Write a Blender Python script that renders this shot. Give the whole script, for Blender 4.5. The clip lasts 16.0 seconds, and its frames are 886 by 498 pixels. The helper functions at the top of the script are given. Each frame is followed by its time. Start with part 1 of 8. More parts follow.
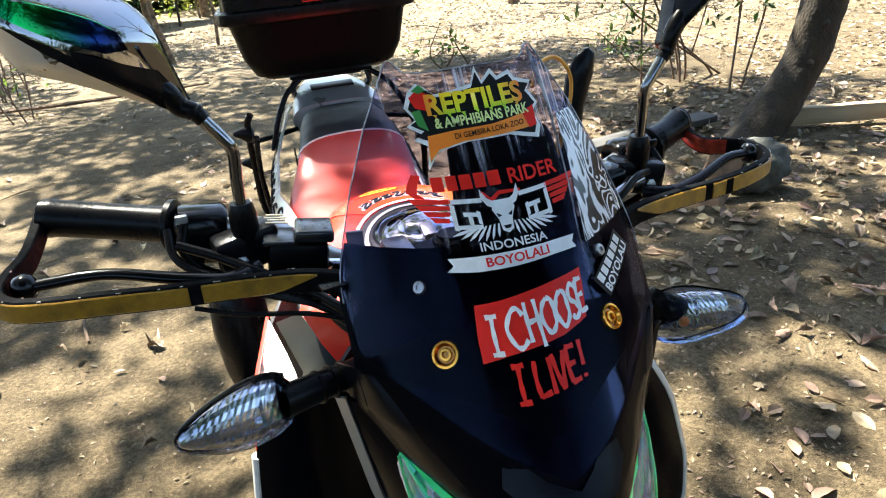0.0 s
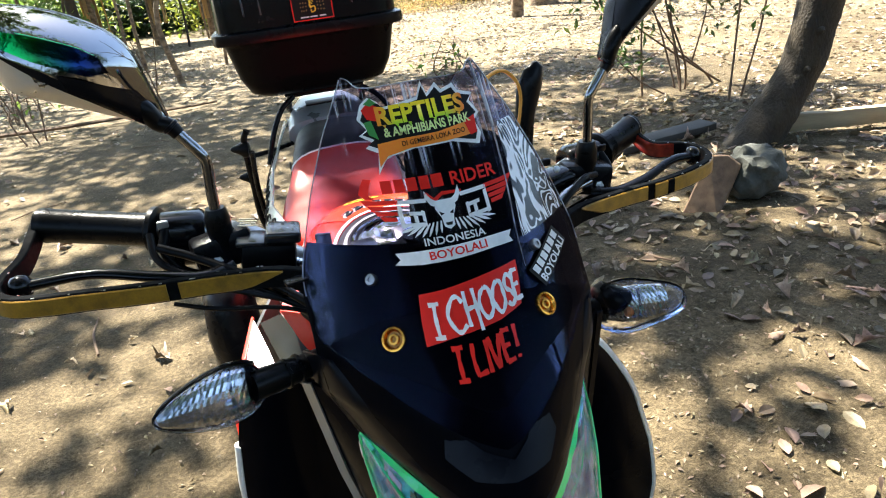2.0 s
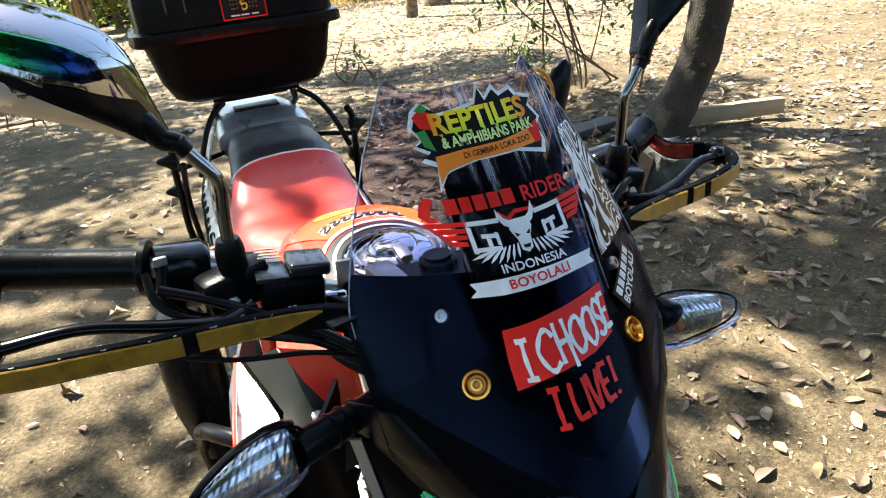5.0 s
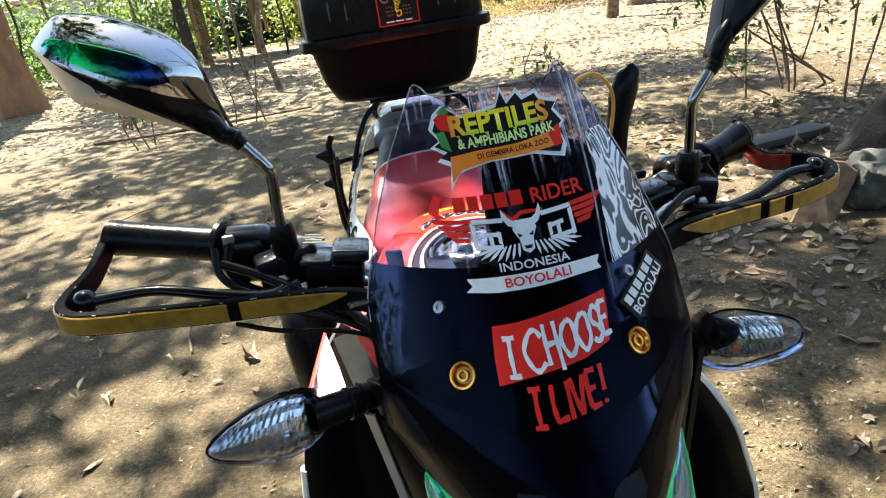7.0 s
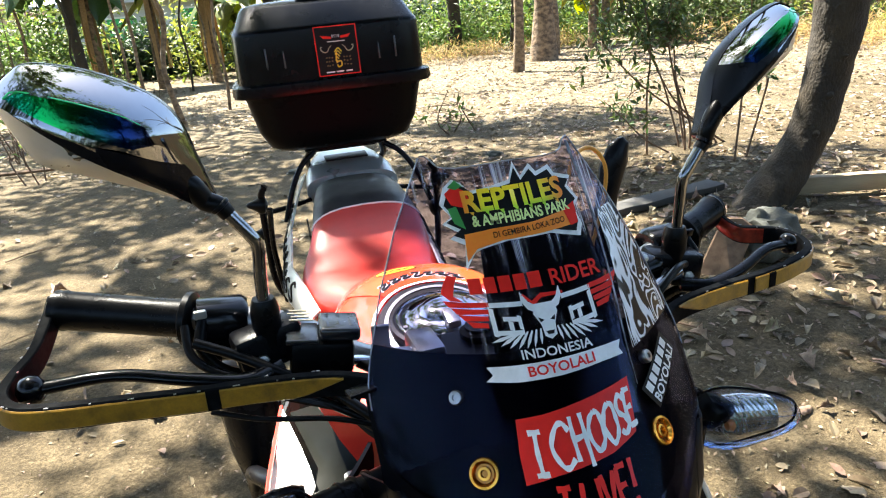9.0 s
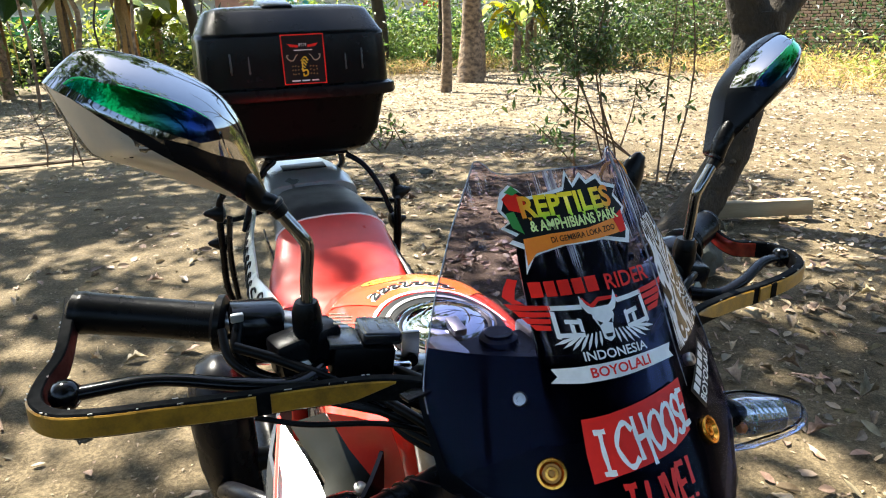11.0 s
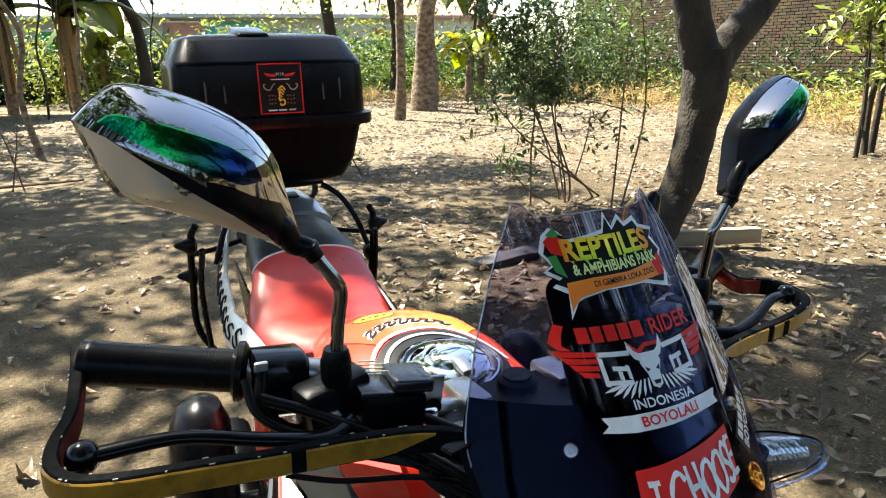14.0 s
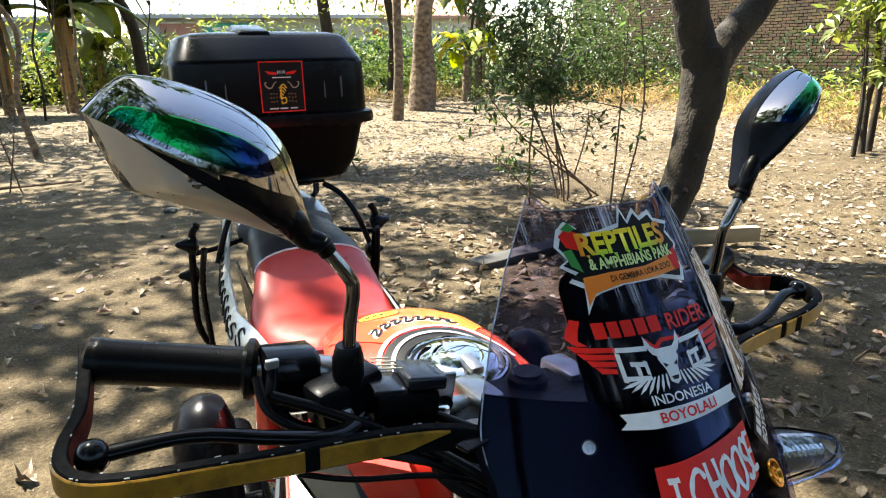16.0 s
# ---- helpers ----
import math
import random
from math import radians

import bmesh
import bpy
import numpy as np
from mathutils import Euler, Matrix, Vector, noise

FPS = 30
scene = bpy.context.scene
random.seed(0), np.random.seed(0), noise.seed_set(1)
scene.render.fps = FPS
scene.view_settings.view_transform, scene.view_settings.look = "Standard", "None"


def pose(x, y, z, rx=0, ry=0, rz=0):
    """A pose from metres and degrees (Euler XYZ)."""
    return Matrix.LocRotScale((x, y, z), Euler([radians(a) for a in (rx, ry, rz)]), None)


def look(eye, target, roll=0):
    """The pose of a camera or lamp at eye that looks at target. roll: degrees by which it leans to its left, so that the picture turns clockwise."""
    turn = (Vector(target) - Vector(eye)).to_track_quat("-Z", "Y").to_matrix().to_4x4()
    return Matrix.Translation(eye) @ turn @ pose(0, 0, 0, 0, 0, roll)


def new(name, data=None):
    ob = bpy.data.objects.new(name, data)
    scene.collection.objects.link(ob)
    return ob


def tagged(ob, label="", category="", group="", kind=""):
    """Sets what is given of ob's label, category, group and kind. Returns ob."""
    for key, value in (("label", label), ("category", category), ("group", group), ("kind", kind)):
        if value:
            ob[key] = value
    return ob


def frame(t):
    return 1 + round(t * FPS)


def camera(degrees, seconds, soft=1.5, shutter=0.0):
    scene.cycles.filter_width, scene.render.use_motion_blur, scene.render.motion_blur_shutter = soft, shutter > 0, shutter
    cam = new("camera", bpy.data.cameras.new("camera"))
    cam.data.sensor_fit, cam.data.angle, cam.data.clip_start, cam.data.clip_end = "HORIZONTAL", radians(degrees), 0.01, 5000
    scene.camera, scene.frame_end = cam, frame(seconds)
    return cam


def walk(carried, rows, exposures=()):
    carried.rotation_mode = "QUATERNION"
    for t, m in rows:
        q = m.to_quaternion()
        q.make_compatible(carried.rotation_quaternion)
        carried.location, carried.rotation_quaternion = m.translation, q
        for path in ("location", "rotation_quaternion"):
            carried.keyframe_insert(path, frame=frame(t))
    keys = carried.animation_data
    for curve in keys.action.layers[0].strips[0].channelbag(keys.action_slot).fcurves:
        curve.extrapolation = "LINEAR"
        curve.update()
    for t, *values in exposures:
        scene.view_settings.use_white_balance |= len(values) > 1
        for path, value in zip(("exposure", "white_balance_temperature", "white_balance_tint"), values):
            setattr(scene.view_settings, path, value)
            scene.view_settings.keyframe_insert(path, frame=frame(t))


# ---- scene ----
cam = camera(66.5, 16.0, soft=1.1)
PATH = [
    (0, (-0.1395, -0.4412, 1.3186), (0.2417, 1.3354, 0.4830), -6.26),
    (0.5, (-0.1364, -0.5117, 1.3275), (0.1834, 1.2978, 0.5380), -5.31),
    (1, (-0.1323, -0.5257, 1.3288), (0.1990, 1.2950, 0.5704), -5.56),
    (1.5, (-0.1249, -0.5214, 1.3278), (0.1961, 1.2988, 0.5638), -6.07),
    (2, (-0.1049, -0.5065, 1.3229), (0.2525, 1.2928, 0.5261), -7.58),
    (2.5, (-0.1041, -0.4988, 1.3241), (0.2596, 1.3050, 0.5405), -7.58),
    (3, (-0.1115, -0.4898, 1.3190), (0.2330, 1.3079, 0.5132), -8.10),
    (3.5, (-0.1377, -0.4709, 1.3188), (0.2908, 1.3104, 0.5167), -6.13),
    (4, (-0.2211, -0.3965, 1.3289), (0.3995, 1.3227, 0.5170), -7.23),
    (4.2, (-0.2503, -0.3807, 1.3302), (0.5052, 1.2767, 0.5043), -6.67),
    (6.3, (-0.0874, -0.4509, 1.3134), (0.0829, 1.3822, 0.5319), -8.74),
    (6.5, (-0.0855, -0.4572, 1.3135), (0.0345, 1.3882, 0.5519), -9.19),
    (7, (-0.0850, -0.4523, 1.3140), (0.0221, 1.3978, 0.5619), -9.53),
    (7.5, (-0.0941, -0.4438, 1.3200), (0.0367, 1.4117, 0.5852), -10.02),
    (8, (-0.1106, -0.4376, 1.3240), (0.0730, 1.4198, 0.6053), -9.60),
    (8.3, (-0.1225, -0.4265, 1.3270), (0.1240, 1.4312, 0.6300), -9.70),
    (8.5, (-0.1347, -0.4179, 1.3383), (0.1754, 1.4441, 0.6775), -8.81),
    (8.7, (-0.1420, -0.4088, 1.3370), (0.2061, 1.4440, 0.6691), -7.34),
    (10.8, (-0.2323, -0.3817, 1.3357), (0.3725, 1.4097, 0.6837), -1.88),
    (11, (-0.2466, -0.3777, 1.3350), (0.3893, 1.4092, 0.7007), -2.26),
    (11.5, (-0.2714, -0.3595, 1.3448), (0.4671, 1.4147, 0.7909), -0.85),
    (12, (-0.2836, -0.3501, 1.3457), (0.4833, 1.4068, 0.7755), 0.14),
    (12.5, (-0.2955, -0.3449, 1.3394), (0.4666, 1.4093, 0.7547), -0.01),
    (13, (-0.3061, -0.3426, 1.3410), (0.4406, 1.4166, 0.7513), -0.28),
    (13.5, (-0.3035, -0.3388, 1.3499), (0.4755, 1.4239, 0.8151), -0.63),
    (14, (-0.2972, -0.3358, 1.3434), (0.4836, 1.4172, 0.7799), -1.05),
    (14.5, (-0.2941, -0.3291, 1.3404), (0.4884, 1.4206, 0.7695), -1.04),
    (15, (-0.2951, -0.3281, 1.3404), (0.4602, 1.4359, 0.7766), -1.24),
    (15.5, (-0.2969, -0.3295, 1.3420), (0.4603, 1.4412, 0.8023), -1.56),
    (16, (-0.3052, -0.3260, 1.3380), (0.4821, 1.4243, 0.7752), -1.18),
]
walk(cam, [(t, look(eye, target, roll)) for t, eye, target, roll in PATH], [(0, 3.02, 6650, 8), (4, 3.02, 6650, 8), (6.5, 2.98, 6650, 8), (8.5, 2.98, 6650, 8), (11.0, 2.82, 6600, 8), (12.5, 2.62, 6750, 8), (16, 2.60, 6750, 8)])

# ---- light ----
world = bpy.data.worlds.new("world")
scene.world = world
world.use_nodes = True
wn = world.node_tree
sky = wn.nodes.new("ShaderNodeTexSky")
sky.sky_type = "NISHITA"
sky.sun_disc = False
SUN_AZ, SUN_EL = radians(24), radians(56)  # azimuth west of straight behind the motorcycle
sky.sun_elevation, sky.sun_rotation = SUN_EL, -SUN_AZ
bg = wn.nodes["Background"]
bg.inputs[1].default_value = 0.075
wn.links.new(sky.outputs[0], bg.inputs[0])
sun_data = bpy.data.lights.new("sun", "SUN")
sun_data.energy, sun_data.angle, sun_data.color = 5.0, radians(0.55), (1.0, 0.95, 0.86)
sun = new("sun", sun_data)
SUN_DIR = Vector((-math.sin(SUN_AZ) * math.cos(SUN_EL), math.cos(SUN_AZ) * math.cos(SUN_EL), math.sin(SUN_EL)))
sun.rotation_mode = "QUATERNION"
sun.rotation_quaternion = (-SUN_DIR).to_track_quat("-Z", "Y")
sun.location = SUN_DIR * 40

# ---- materials ----
def nodes_of(name):
    m = bpy.data.materials.new(name)
    m.use_nodes = True
    return m, m.node_tree.nodes, m.node_tree.links, m.node_tree.nodes["Principled BSDF"]


def surface(name, color, rough=0.5, metal=0.0, second=None, scale=30.0, fine=300.0, bump=0.0, bump_scale=None,
            mix=0.5, rough_var=0.12, coat=0.0, island=False, obj_random=0.0, sub=0.0, stretch=None, spec=0.5):
    """A paint, plastic, metal or bark: two tones in patches at two scales, uneven gloss, fine relief."""
    m, n, l, p = nodes_of(name)
    co = n.new("ShaderNodeTexCoord")
    src = co.outputs["Object"]
    if stretch:
        mp = n.new("ShaderNodeMapping")
        mp.inputs["Scale"].default_value = stretch
        l.new(src, mp.inputs[0])
        src = mp.outputs[0]
    a, b = n.new("ShaderNodeTexNoise"), n.new("ShaderNodeTexNoise")
    a.inputs["Scale"].default_value, b.inputs["Scale"].default_value = scale, fine
    a.inputs["Detail"].default_value, b.inputs["Detail"].default_value = 6, 3
    l.new(src, a.inputs["Vector"]), l.new(src, b.inputs["Vector"])
    second = second or tuple(c * 0.75 for c in color)
    ramp = n.new("ShaderNodeValToRGB")
    ramp.color_ramp.elements[0].position, ramp.color_ramp.elements[1].position = 0.5 - mix / 2, 0.5 + mix / 2
    ramp.color_ramp.elements[0].color, ramp.color_ramp.elements[1].color = (*second, 1), (*color, 1)
    add = n.new("ShaderNodeMath")
    add.operation = "MULTIPLY_ADD"
    add.inputs[1].default_value, add.inputs[2].default_value = 0.3, -0.15
    l.new(b.outputs["Fac"], add.inputs[0])
    tot = n.new("ShaderNodeMath")
    l.new(a.outputs["Fac"], tot.inputs[0]), l.new(add.outputs[0], tot.inputs[1])
    l.new(tot.outputs[0], ramp.inputs[0])
    out = ramp.outputs[0]
    if island or obj_random:
        hs = n.new("ShaderNodeHueSaturation")
        rnd = n.new("ShaderNodeNewGeometry").outputs["Random Per Island"] if island else n.new("ShaderNodeObjectInfo").outputs["Random"]
        mr = n.new("ShaderNodeMapRange")
        w = obj_random or 0.45
        mr.inputs["To Min"].default_value, mr.inputs["To Max"].default_value = 1 - w, 1 + w
        l.new(rnd, mr.inputs[0]), l.new(mr.outputs[0], hs.inputs["Value"])
        mr2 = n.new("ShaderNodeMapRange")
        mr2.inputs["To Min"].default_value, mr2.inputs["To Max"].default_value = 0.47, 0.53
        fr = n.new("ShaderNodeMath")
        fr.operation = "FRACT"
        ml = n.new("ShaderNodeMath")
        ml.operation = "MULTIPLY"
        ml.inputs[1].default_value = 7.31
        l.new(rnd, ml.inputs[0]), l.new(ml.outputs[0], fr.inputs[0]), l.new(fr.outputs[0], mr2.inputs[0])
        l.new(mr2.outputs[0], hs.inputs["Hue"])
        l.new(out, hs.inputs["Color"])
        out = hs.outputs[0]
    l.new(out, p.inputs["Base Color"])
    rr = n.new("ShaderNodeMapRange")
    rr.inputs["To Min"].default_value, rr.inputs["To Max"].default_value = max(0.02, rough - rough_var), min(1, rough + rough_var)
    l.new(a.outputs["Fac"], rr.inputs[0]), l.new(rr.outputs[0], p.inputs["Roughness"])
    p.inputs["Metallic"].default_value, p.inputs["Coat Weight"].default_value = metal, coat
    p.inputs["Coat Roughness"].default_value = 0.06
    p.inputs["Specular IOR Level"].default_value = spec
    if bump:
        bp = n.new("ShaderNodeBump")
        bp.inputs["Strength"].default_value, bp.inputs["Distance"].default_value = bump, 0.002 if not bump_scale else bump_scale
        l.new(tot.outputs[0], bp.inputs["Height"]), l.new(bp.outputs[0], p.inputs["Normal"])
    if sub:
        tr = n.new("ShaderNodeBsdfTranslucent")
        l.new(out, tr.inputs[0])
        ms = n.new("ShaderNodeMixShader")
        ms.inputs[0].default_value = sub
        l.new(p.outputs[0], ms.inputs[1]), l.new(tr.outputs[0], ms.inputs[2])
        l.new(ms.outputs[0], n["Material Output"].inputs[0])
    return m


def clear_plastic(name, tint, gloss=1.0, glare_scratches=0.0, rough=0.03):
    """A thin clear sheet: lets light through with a tint, reflects at grazing angles, with hazy scratch marks that also
    stand in for reflected streaks.
    """
    m, n, l, p = nodes_of(name)
    n.remove(p)
    tr, gl, df = n.new("ShaderNodeBsdfTransparent"), n.new("ShaderNodeBsdfGlossy"), n.new("ShaderNodeBsdfDiffuse")
    tr.inputs[0].default_value = (*tint, 1)
    gl.inputs["Roughness"].default_value = rough
    # reflection coloured blue to put a bluer sky into it
    gl.inputs["Color"].default_value = (0.52, 0.68, 1.0, 1)
    df.inputs[0].default_value = (0.75, 0.76, 0.8, 1)
    fr = n.new("ShaderNodeFresnel")
    fr.inputs[0].default_value = 1.5
    ml = n.new("ShaderNodeMath")
    ml.operation, ml.use_clamp = "MULTIPLY", True
    ml.inputs[1].default_value = gloss
    l.new(fr.outputs[0], ml.inputs[0])
    ms = n.new("ShaderNodeMixShader")
    l.new(ml.outputs[0], ms.inputs[0]), l.new(tr.outputs[0], ms.inputs[1]), l.new(gl.outputs[0], ms.inputs[2])
    last = ms
    if glare_scratches:
        # pale diffuse streaks: scratch marks plus painted reflections, fading out lower down
        co = n.new("ShaderNodeTexCoord")
        mp = n.new("ShaderNodeMapping")
        mp.inputs["Scale"].default_value = (420, 9, 9)
        mp.inputs["Rotation"].default_value = (0, radians(14), 0)
        nz, pa = n.new("ShaderNodeTexNoise"), n.new("ShaderNodeTexNoise")
        nz.inputs["Scale"].default_value, nz.inputs["Detail"].default_value = 1.0, 5
        pa.inputs["Scale"].default_value, pa.inputs["Detail"].default_value = 14, 3
        l.new(co.outputs["Object"], mp.inputs[0]), l.new(mp.outputs[0], nz.inputs["Vector"]), l.new(co.outputs["Object"], pa.inputs["Vector"])
        r1, r2 = n.new("ShaderNodeMapRange"), n.new("ShaderNodeMapRange")
        r1.inputs["From Min"].default_value, r1.inputs["From Max"].default_value = 0.535, 0.68
        r2.inputs["From Min"].default_value, r2.inputs["From Max"].default_value = 0.43, 0.58
        r1.inputs["To Max"].default_value = glare_scratches
        l.new(nz.outputs["Fac"], r1.inputs[0]), l.new(pa.outputs["Fac"], r2.inputs[0])
        mm = n.new("ShaderNodeMath")
        mm.operation = "MULTIPLY"
        l.new(r1.outputs[0], mm.inputs[0]), l.new(r2.outputs[0], mm.inputs[1])
        sx, fade, m3 = n.new("ShaderNodeSeparateXYZ"), n.new("ShaderNodeMapRange"), n.new("ShaderNodeMath")
        fade.inputs["From Min"].default_value, fade.inputs["From Max"].default_value = 1.115, 1.19
        m3.operation = "MULTIPLY"
        l.new(co.outputs["Object"], sx.inputs[0]), l.new(sx.outputs["Z"], fade.inputs[0])
        l.new(mm.outputs[0], m3.inputs[0]), l.new(fade.outputs[0], m3.inputs[1])
        mm = m3
        ms2 = n.new("ShaderNodeMixShader")
        l.new(mm.outputs[0], ms2.inputs[0]), l.new(ms.outputs[0], ms2.inputs[1]), l.new(df.outputs[0], ms2.inputs[2])
        last = ms2
    l.new(last.outputs[0], n["Material Output"].inputs[0])
    return m


def sheen_plastic(name, ramp_colors, rough=0.12, scale=6.0, metal=0.85, bump=0.0):
    """A coloured reflective film whose hue runs along it."""
    m, n, l, p = nodes_of(name)
    co = n.new("ShaderNodeTexCoord")
    nz = n.new("ShaderNodeTexNoise")
    nz.inputs["Scale"].default_value, nz.inputs["Detail"].default_value = scale, 1
    l.new(co.outputs["Object"], nz.inputs["Vector"])
    ramp = n.new("ShaderNodeValToRGB")
    el = ramp.color_ramp.elements
    while len(el) < len(ramp_colors):
        el.new(0.5)
    for i, c in enumerate(ramp_colors):
        el[i].position, el[i].color = 0.3 + 0.4 * i / (len(ramp_colors) - 1), (*c, 1)
    l.new(nz.outputs["Fac"], ramp.inputs[0]), l.new(ramp.outputs[0], p.inputs["Base Color"])
    p.inputs["Metallic"].default_value, p.inputs["Roughness"].default_value = metal, rough
    return m


def ground_material():
    m, n, l, p = nodes_of("dry_earth")
    co = n.new("ShaderNodeTexCoord")

    def noise_tex(scale, detail, rough=0.55):
        t = n.new("ShaderNodeTexNoise")
        t.inputs["Scale"].default_value, t.inputs["Detail"].default_value, t.inputs["Roughness"].default_value = scale, detail, rough
        l.new(co.outputs["Object"], t.inputs["Vector"])
        return t
    big, mid, fine, grit = noise_tex(0.7, 4), noise_tex(6, 6, 0.65), noise_tex(60, 5, 0.7), noise_tex(230, 3, 0.6)
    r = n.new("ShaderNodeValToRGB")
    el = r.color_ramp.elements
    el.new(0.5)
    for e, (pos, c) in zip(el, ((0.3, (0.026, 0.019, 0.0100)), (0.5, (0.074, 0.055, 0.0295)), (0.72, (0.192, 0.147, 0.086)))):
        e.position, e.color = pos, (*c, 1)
    s1 = n.new("ShaderNodeMath")
    s1.operation = "MULTIPLY_ADD"
    s1.inputs[1].default_value = 0.45
    l.new(mid.outputs["Fac"], s1.inputs[0])
    s2 = n.new("ShaderNodeMath")
    s2.operation = "MULTIPLY_ADD"
    s2.inputs[1].default_value, s2.inputs[2].default_value = 0.60, -0.145
    l.new(fine.outputs["Fac"], s2.inputs[0])
    s3 = n.new("ShaderNodeMath")
    s3.operation = "MULTIPLY_ADD"
    s3.inputs[1].default_value = 0.3
    l.new(big.outputs["Fac"], s3.inputs[0]), l.new(s2.outputs[0], s3.inputs[2])
    s4 = n.new("ShaderNodeMath")
    s4.operation = "MULTIPLY_ADD"
    s4.inputs[1].default_value = 0.42
    off = n.new("ShaderNodeMath")
    off.inputs[1].default_value = -0.21
    l.new(s3.outputs[0], off.inputs[0]), l.new(grit.outputs["Fac"], s4.inputs[0]), l.new(off.outputs[0], s4.inputs[2])
    l.new(s4.outputs[0], s1.inputs[2]), l.new(s1.outputs[0], r.inputs[0])
    # sunlit paleness painted into the far open clearing's soil, with a ragged border
    sx, near, wob, sun_lift, pale = (n.new("ShaderNode" + k) for k in ("SeparateXYZ", "MapRange", "Math", "Math", "Mix"))
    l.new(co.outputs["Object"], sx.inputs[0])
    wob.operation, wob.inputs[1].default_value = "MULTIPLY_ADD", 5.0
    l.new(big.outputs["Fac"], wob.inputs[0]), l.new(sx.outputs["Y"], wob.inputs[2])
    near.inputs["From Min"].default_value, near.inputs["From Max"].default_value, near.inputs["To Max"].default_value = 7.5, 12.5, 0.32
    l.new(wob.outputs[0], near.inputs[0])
    sun_lift.operation = "MULTIPLY"
    l.new(near.outputs[0], sun_lift.inputs[0]), l.new(mid.outputs["Fac"], sun_lift.inputs[1])
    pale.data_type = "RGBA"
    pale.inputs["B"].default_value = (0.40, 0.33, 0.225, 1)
    l.new(sun_lift.outputs[0], pale.inputs["Factor"]), l.new(r.outputs[0], pale.inputs["A"])
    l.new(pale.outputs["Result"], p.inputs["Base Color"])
    p.inputs["Roughness"].default_value = 0.95
    p.inputs["Specular IOR Level"].default_value = 0.2
    bp = n.new("ShaderNodeBump")
    bp.inputs["Strength"].default_value, bp.inputs["Distance"].default_value = 1.0, 0.018
    l.new(s1.outputs[0], bp.inputs["Height"]), l.new(bp.outputs[0], p.inputs["Normal"])
    return m


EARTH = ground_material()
BLACK_GLOSS = surface("black_gloss_paint", (0.002, 0.0021, 0.003), 0.16, coat=0.0, second=(0.0025, 0.0026, 0.0035), rough_var=0.05, spec=0.25)
BLACK_SATIN = surface("black_satin_plastic", (0.003, 0.0033, 0.0045), 0.28, second=(0.0045, 0.0045, 0.006), fine=900, bump=0.12, spec=0.13)
BLACK_MATT = surface("grained_black_plastic", (0.0025, 0.0025, 0.003), 0.3, second=(0.0038, 0.0038, 0.0042), fine=1400, bump=0.3, spec=0.07)
COWL_BLACK = surface("deep_black_cowl", (0.0018, 0.0021, 0.0036), 0.26, second=(0.0024, 0.0027, 0.0045), scale=9, fine=700, bump=0.04, rough_var=0.05, spec=0.02)
BROW_BLACK = surface("satin_black_brow", (0.0022, 0.0027, 0.0048), 0.36, second=(0.003, 0.0034, 0.0058), scale=9, fine=900, bump=0.08, rough_var=0.05, spec=0.10)
LID_BLACK = surface("moulded_lid_black", (0.008, 0.009, 0.012), 0.26, second=(0.012, 0.013, 0.016), fine=900, bump=0.1, spec=0.7)
RUBBER = surface("black_rubber", (0.0025, 0.0025, 0.003), 0.3, second=(0.004, 0.004, 0.0042), scale=60, bump=0.2, spec=0.12)
CHROME = surface("chrome", (0.82, 0.83, 0.84), 0.05, 1.0, second=(0.72, 0.73, 0.74), rough_var=0.03, scale=12)
CHROME_DARK = surface("smoky_chrome", (0.32, 0.325, 0.335), 0.04, 1.0, second=(0.26, 0.265, 0.275), rough_var=0.03, scale=12)
STEEL = surface("dull_steel", (0.42, 0.42, 0.43), 0.32, 1.0, second=(0.28, 0.27, 0.26), scale=50)
SILVER = surface("silver_plastic", (0.5, 0.51, 0.5), 0.3, 0.6, second=(0.42, 0.42, 0.4), scale=18)
SATIN_SILVER = surface("satin_silver", (0.62, 0.61, 0.57), 0.36, 0.6, second=(0.55, 0.54, 0.50), scale=10, rough_var=0.05)
STALK = surface("dark_chrome", (0.30, 0.30, 0.31), 0.10, 1.0, second=(0.22, 0.22, 0.23), scale=40)
GOLD = surface("gold_anodised", (0.90, 0.43, 0.07), 0.16, 0.95, second=(0.62, 0.24, 0.03), scale=140)
RED_SEAT = surface("red_vinyl", (0.60, 0.042, 0.030), 0.34, second=(0.48, 0.030, 0.022), scale=25, fine=700, bump=0.35)
BLACK_SEAT = surface("black_vinyl", (0.014, 0.012, 0.012), 0.45, second=(0.024, 0.02, 0.02), scale=25, fine=700, bump=0.35)
RED_PAINT = surface("red_paint", (0.84, 0.05, 0.028), 0.2, coat=0.8, second=(0.76, 0.04, 0.024), scale=8)
ORANGE_FILM = surface("orange_decal", (0.95, 0.33, 0.03), 0.28, second=(0.85, 0.12, 0.02), scale=9, mix=0.9)


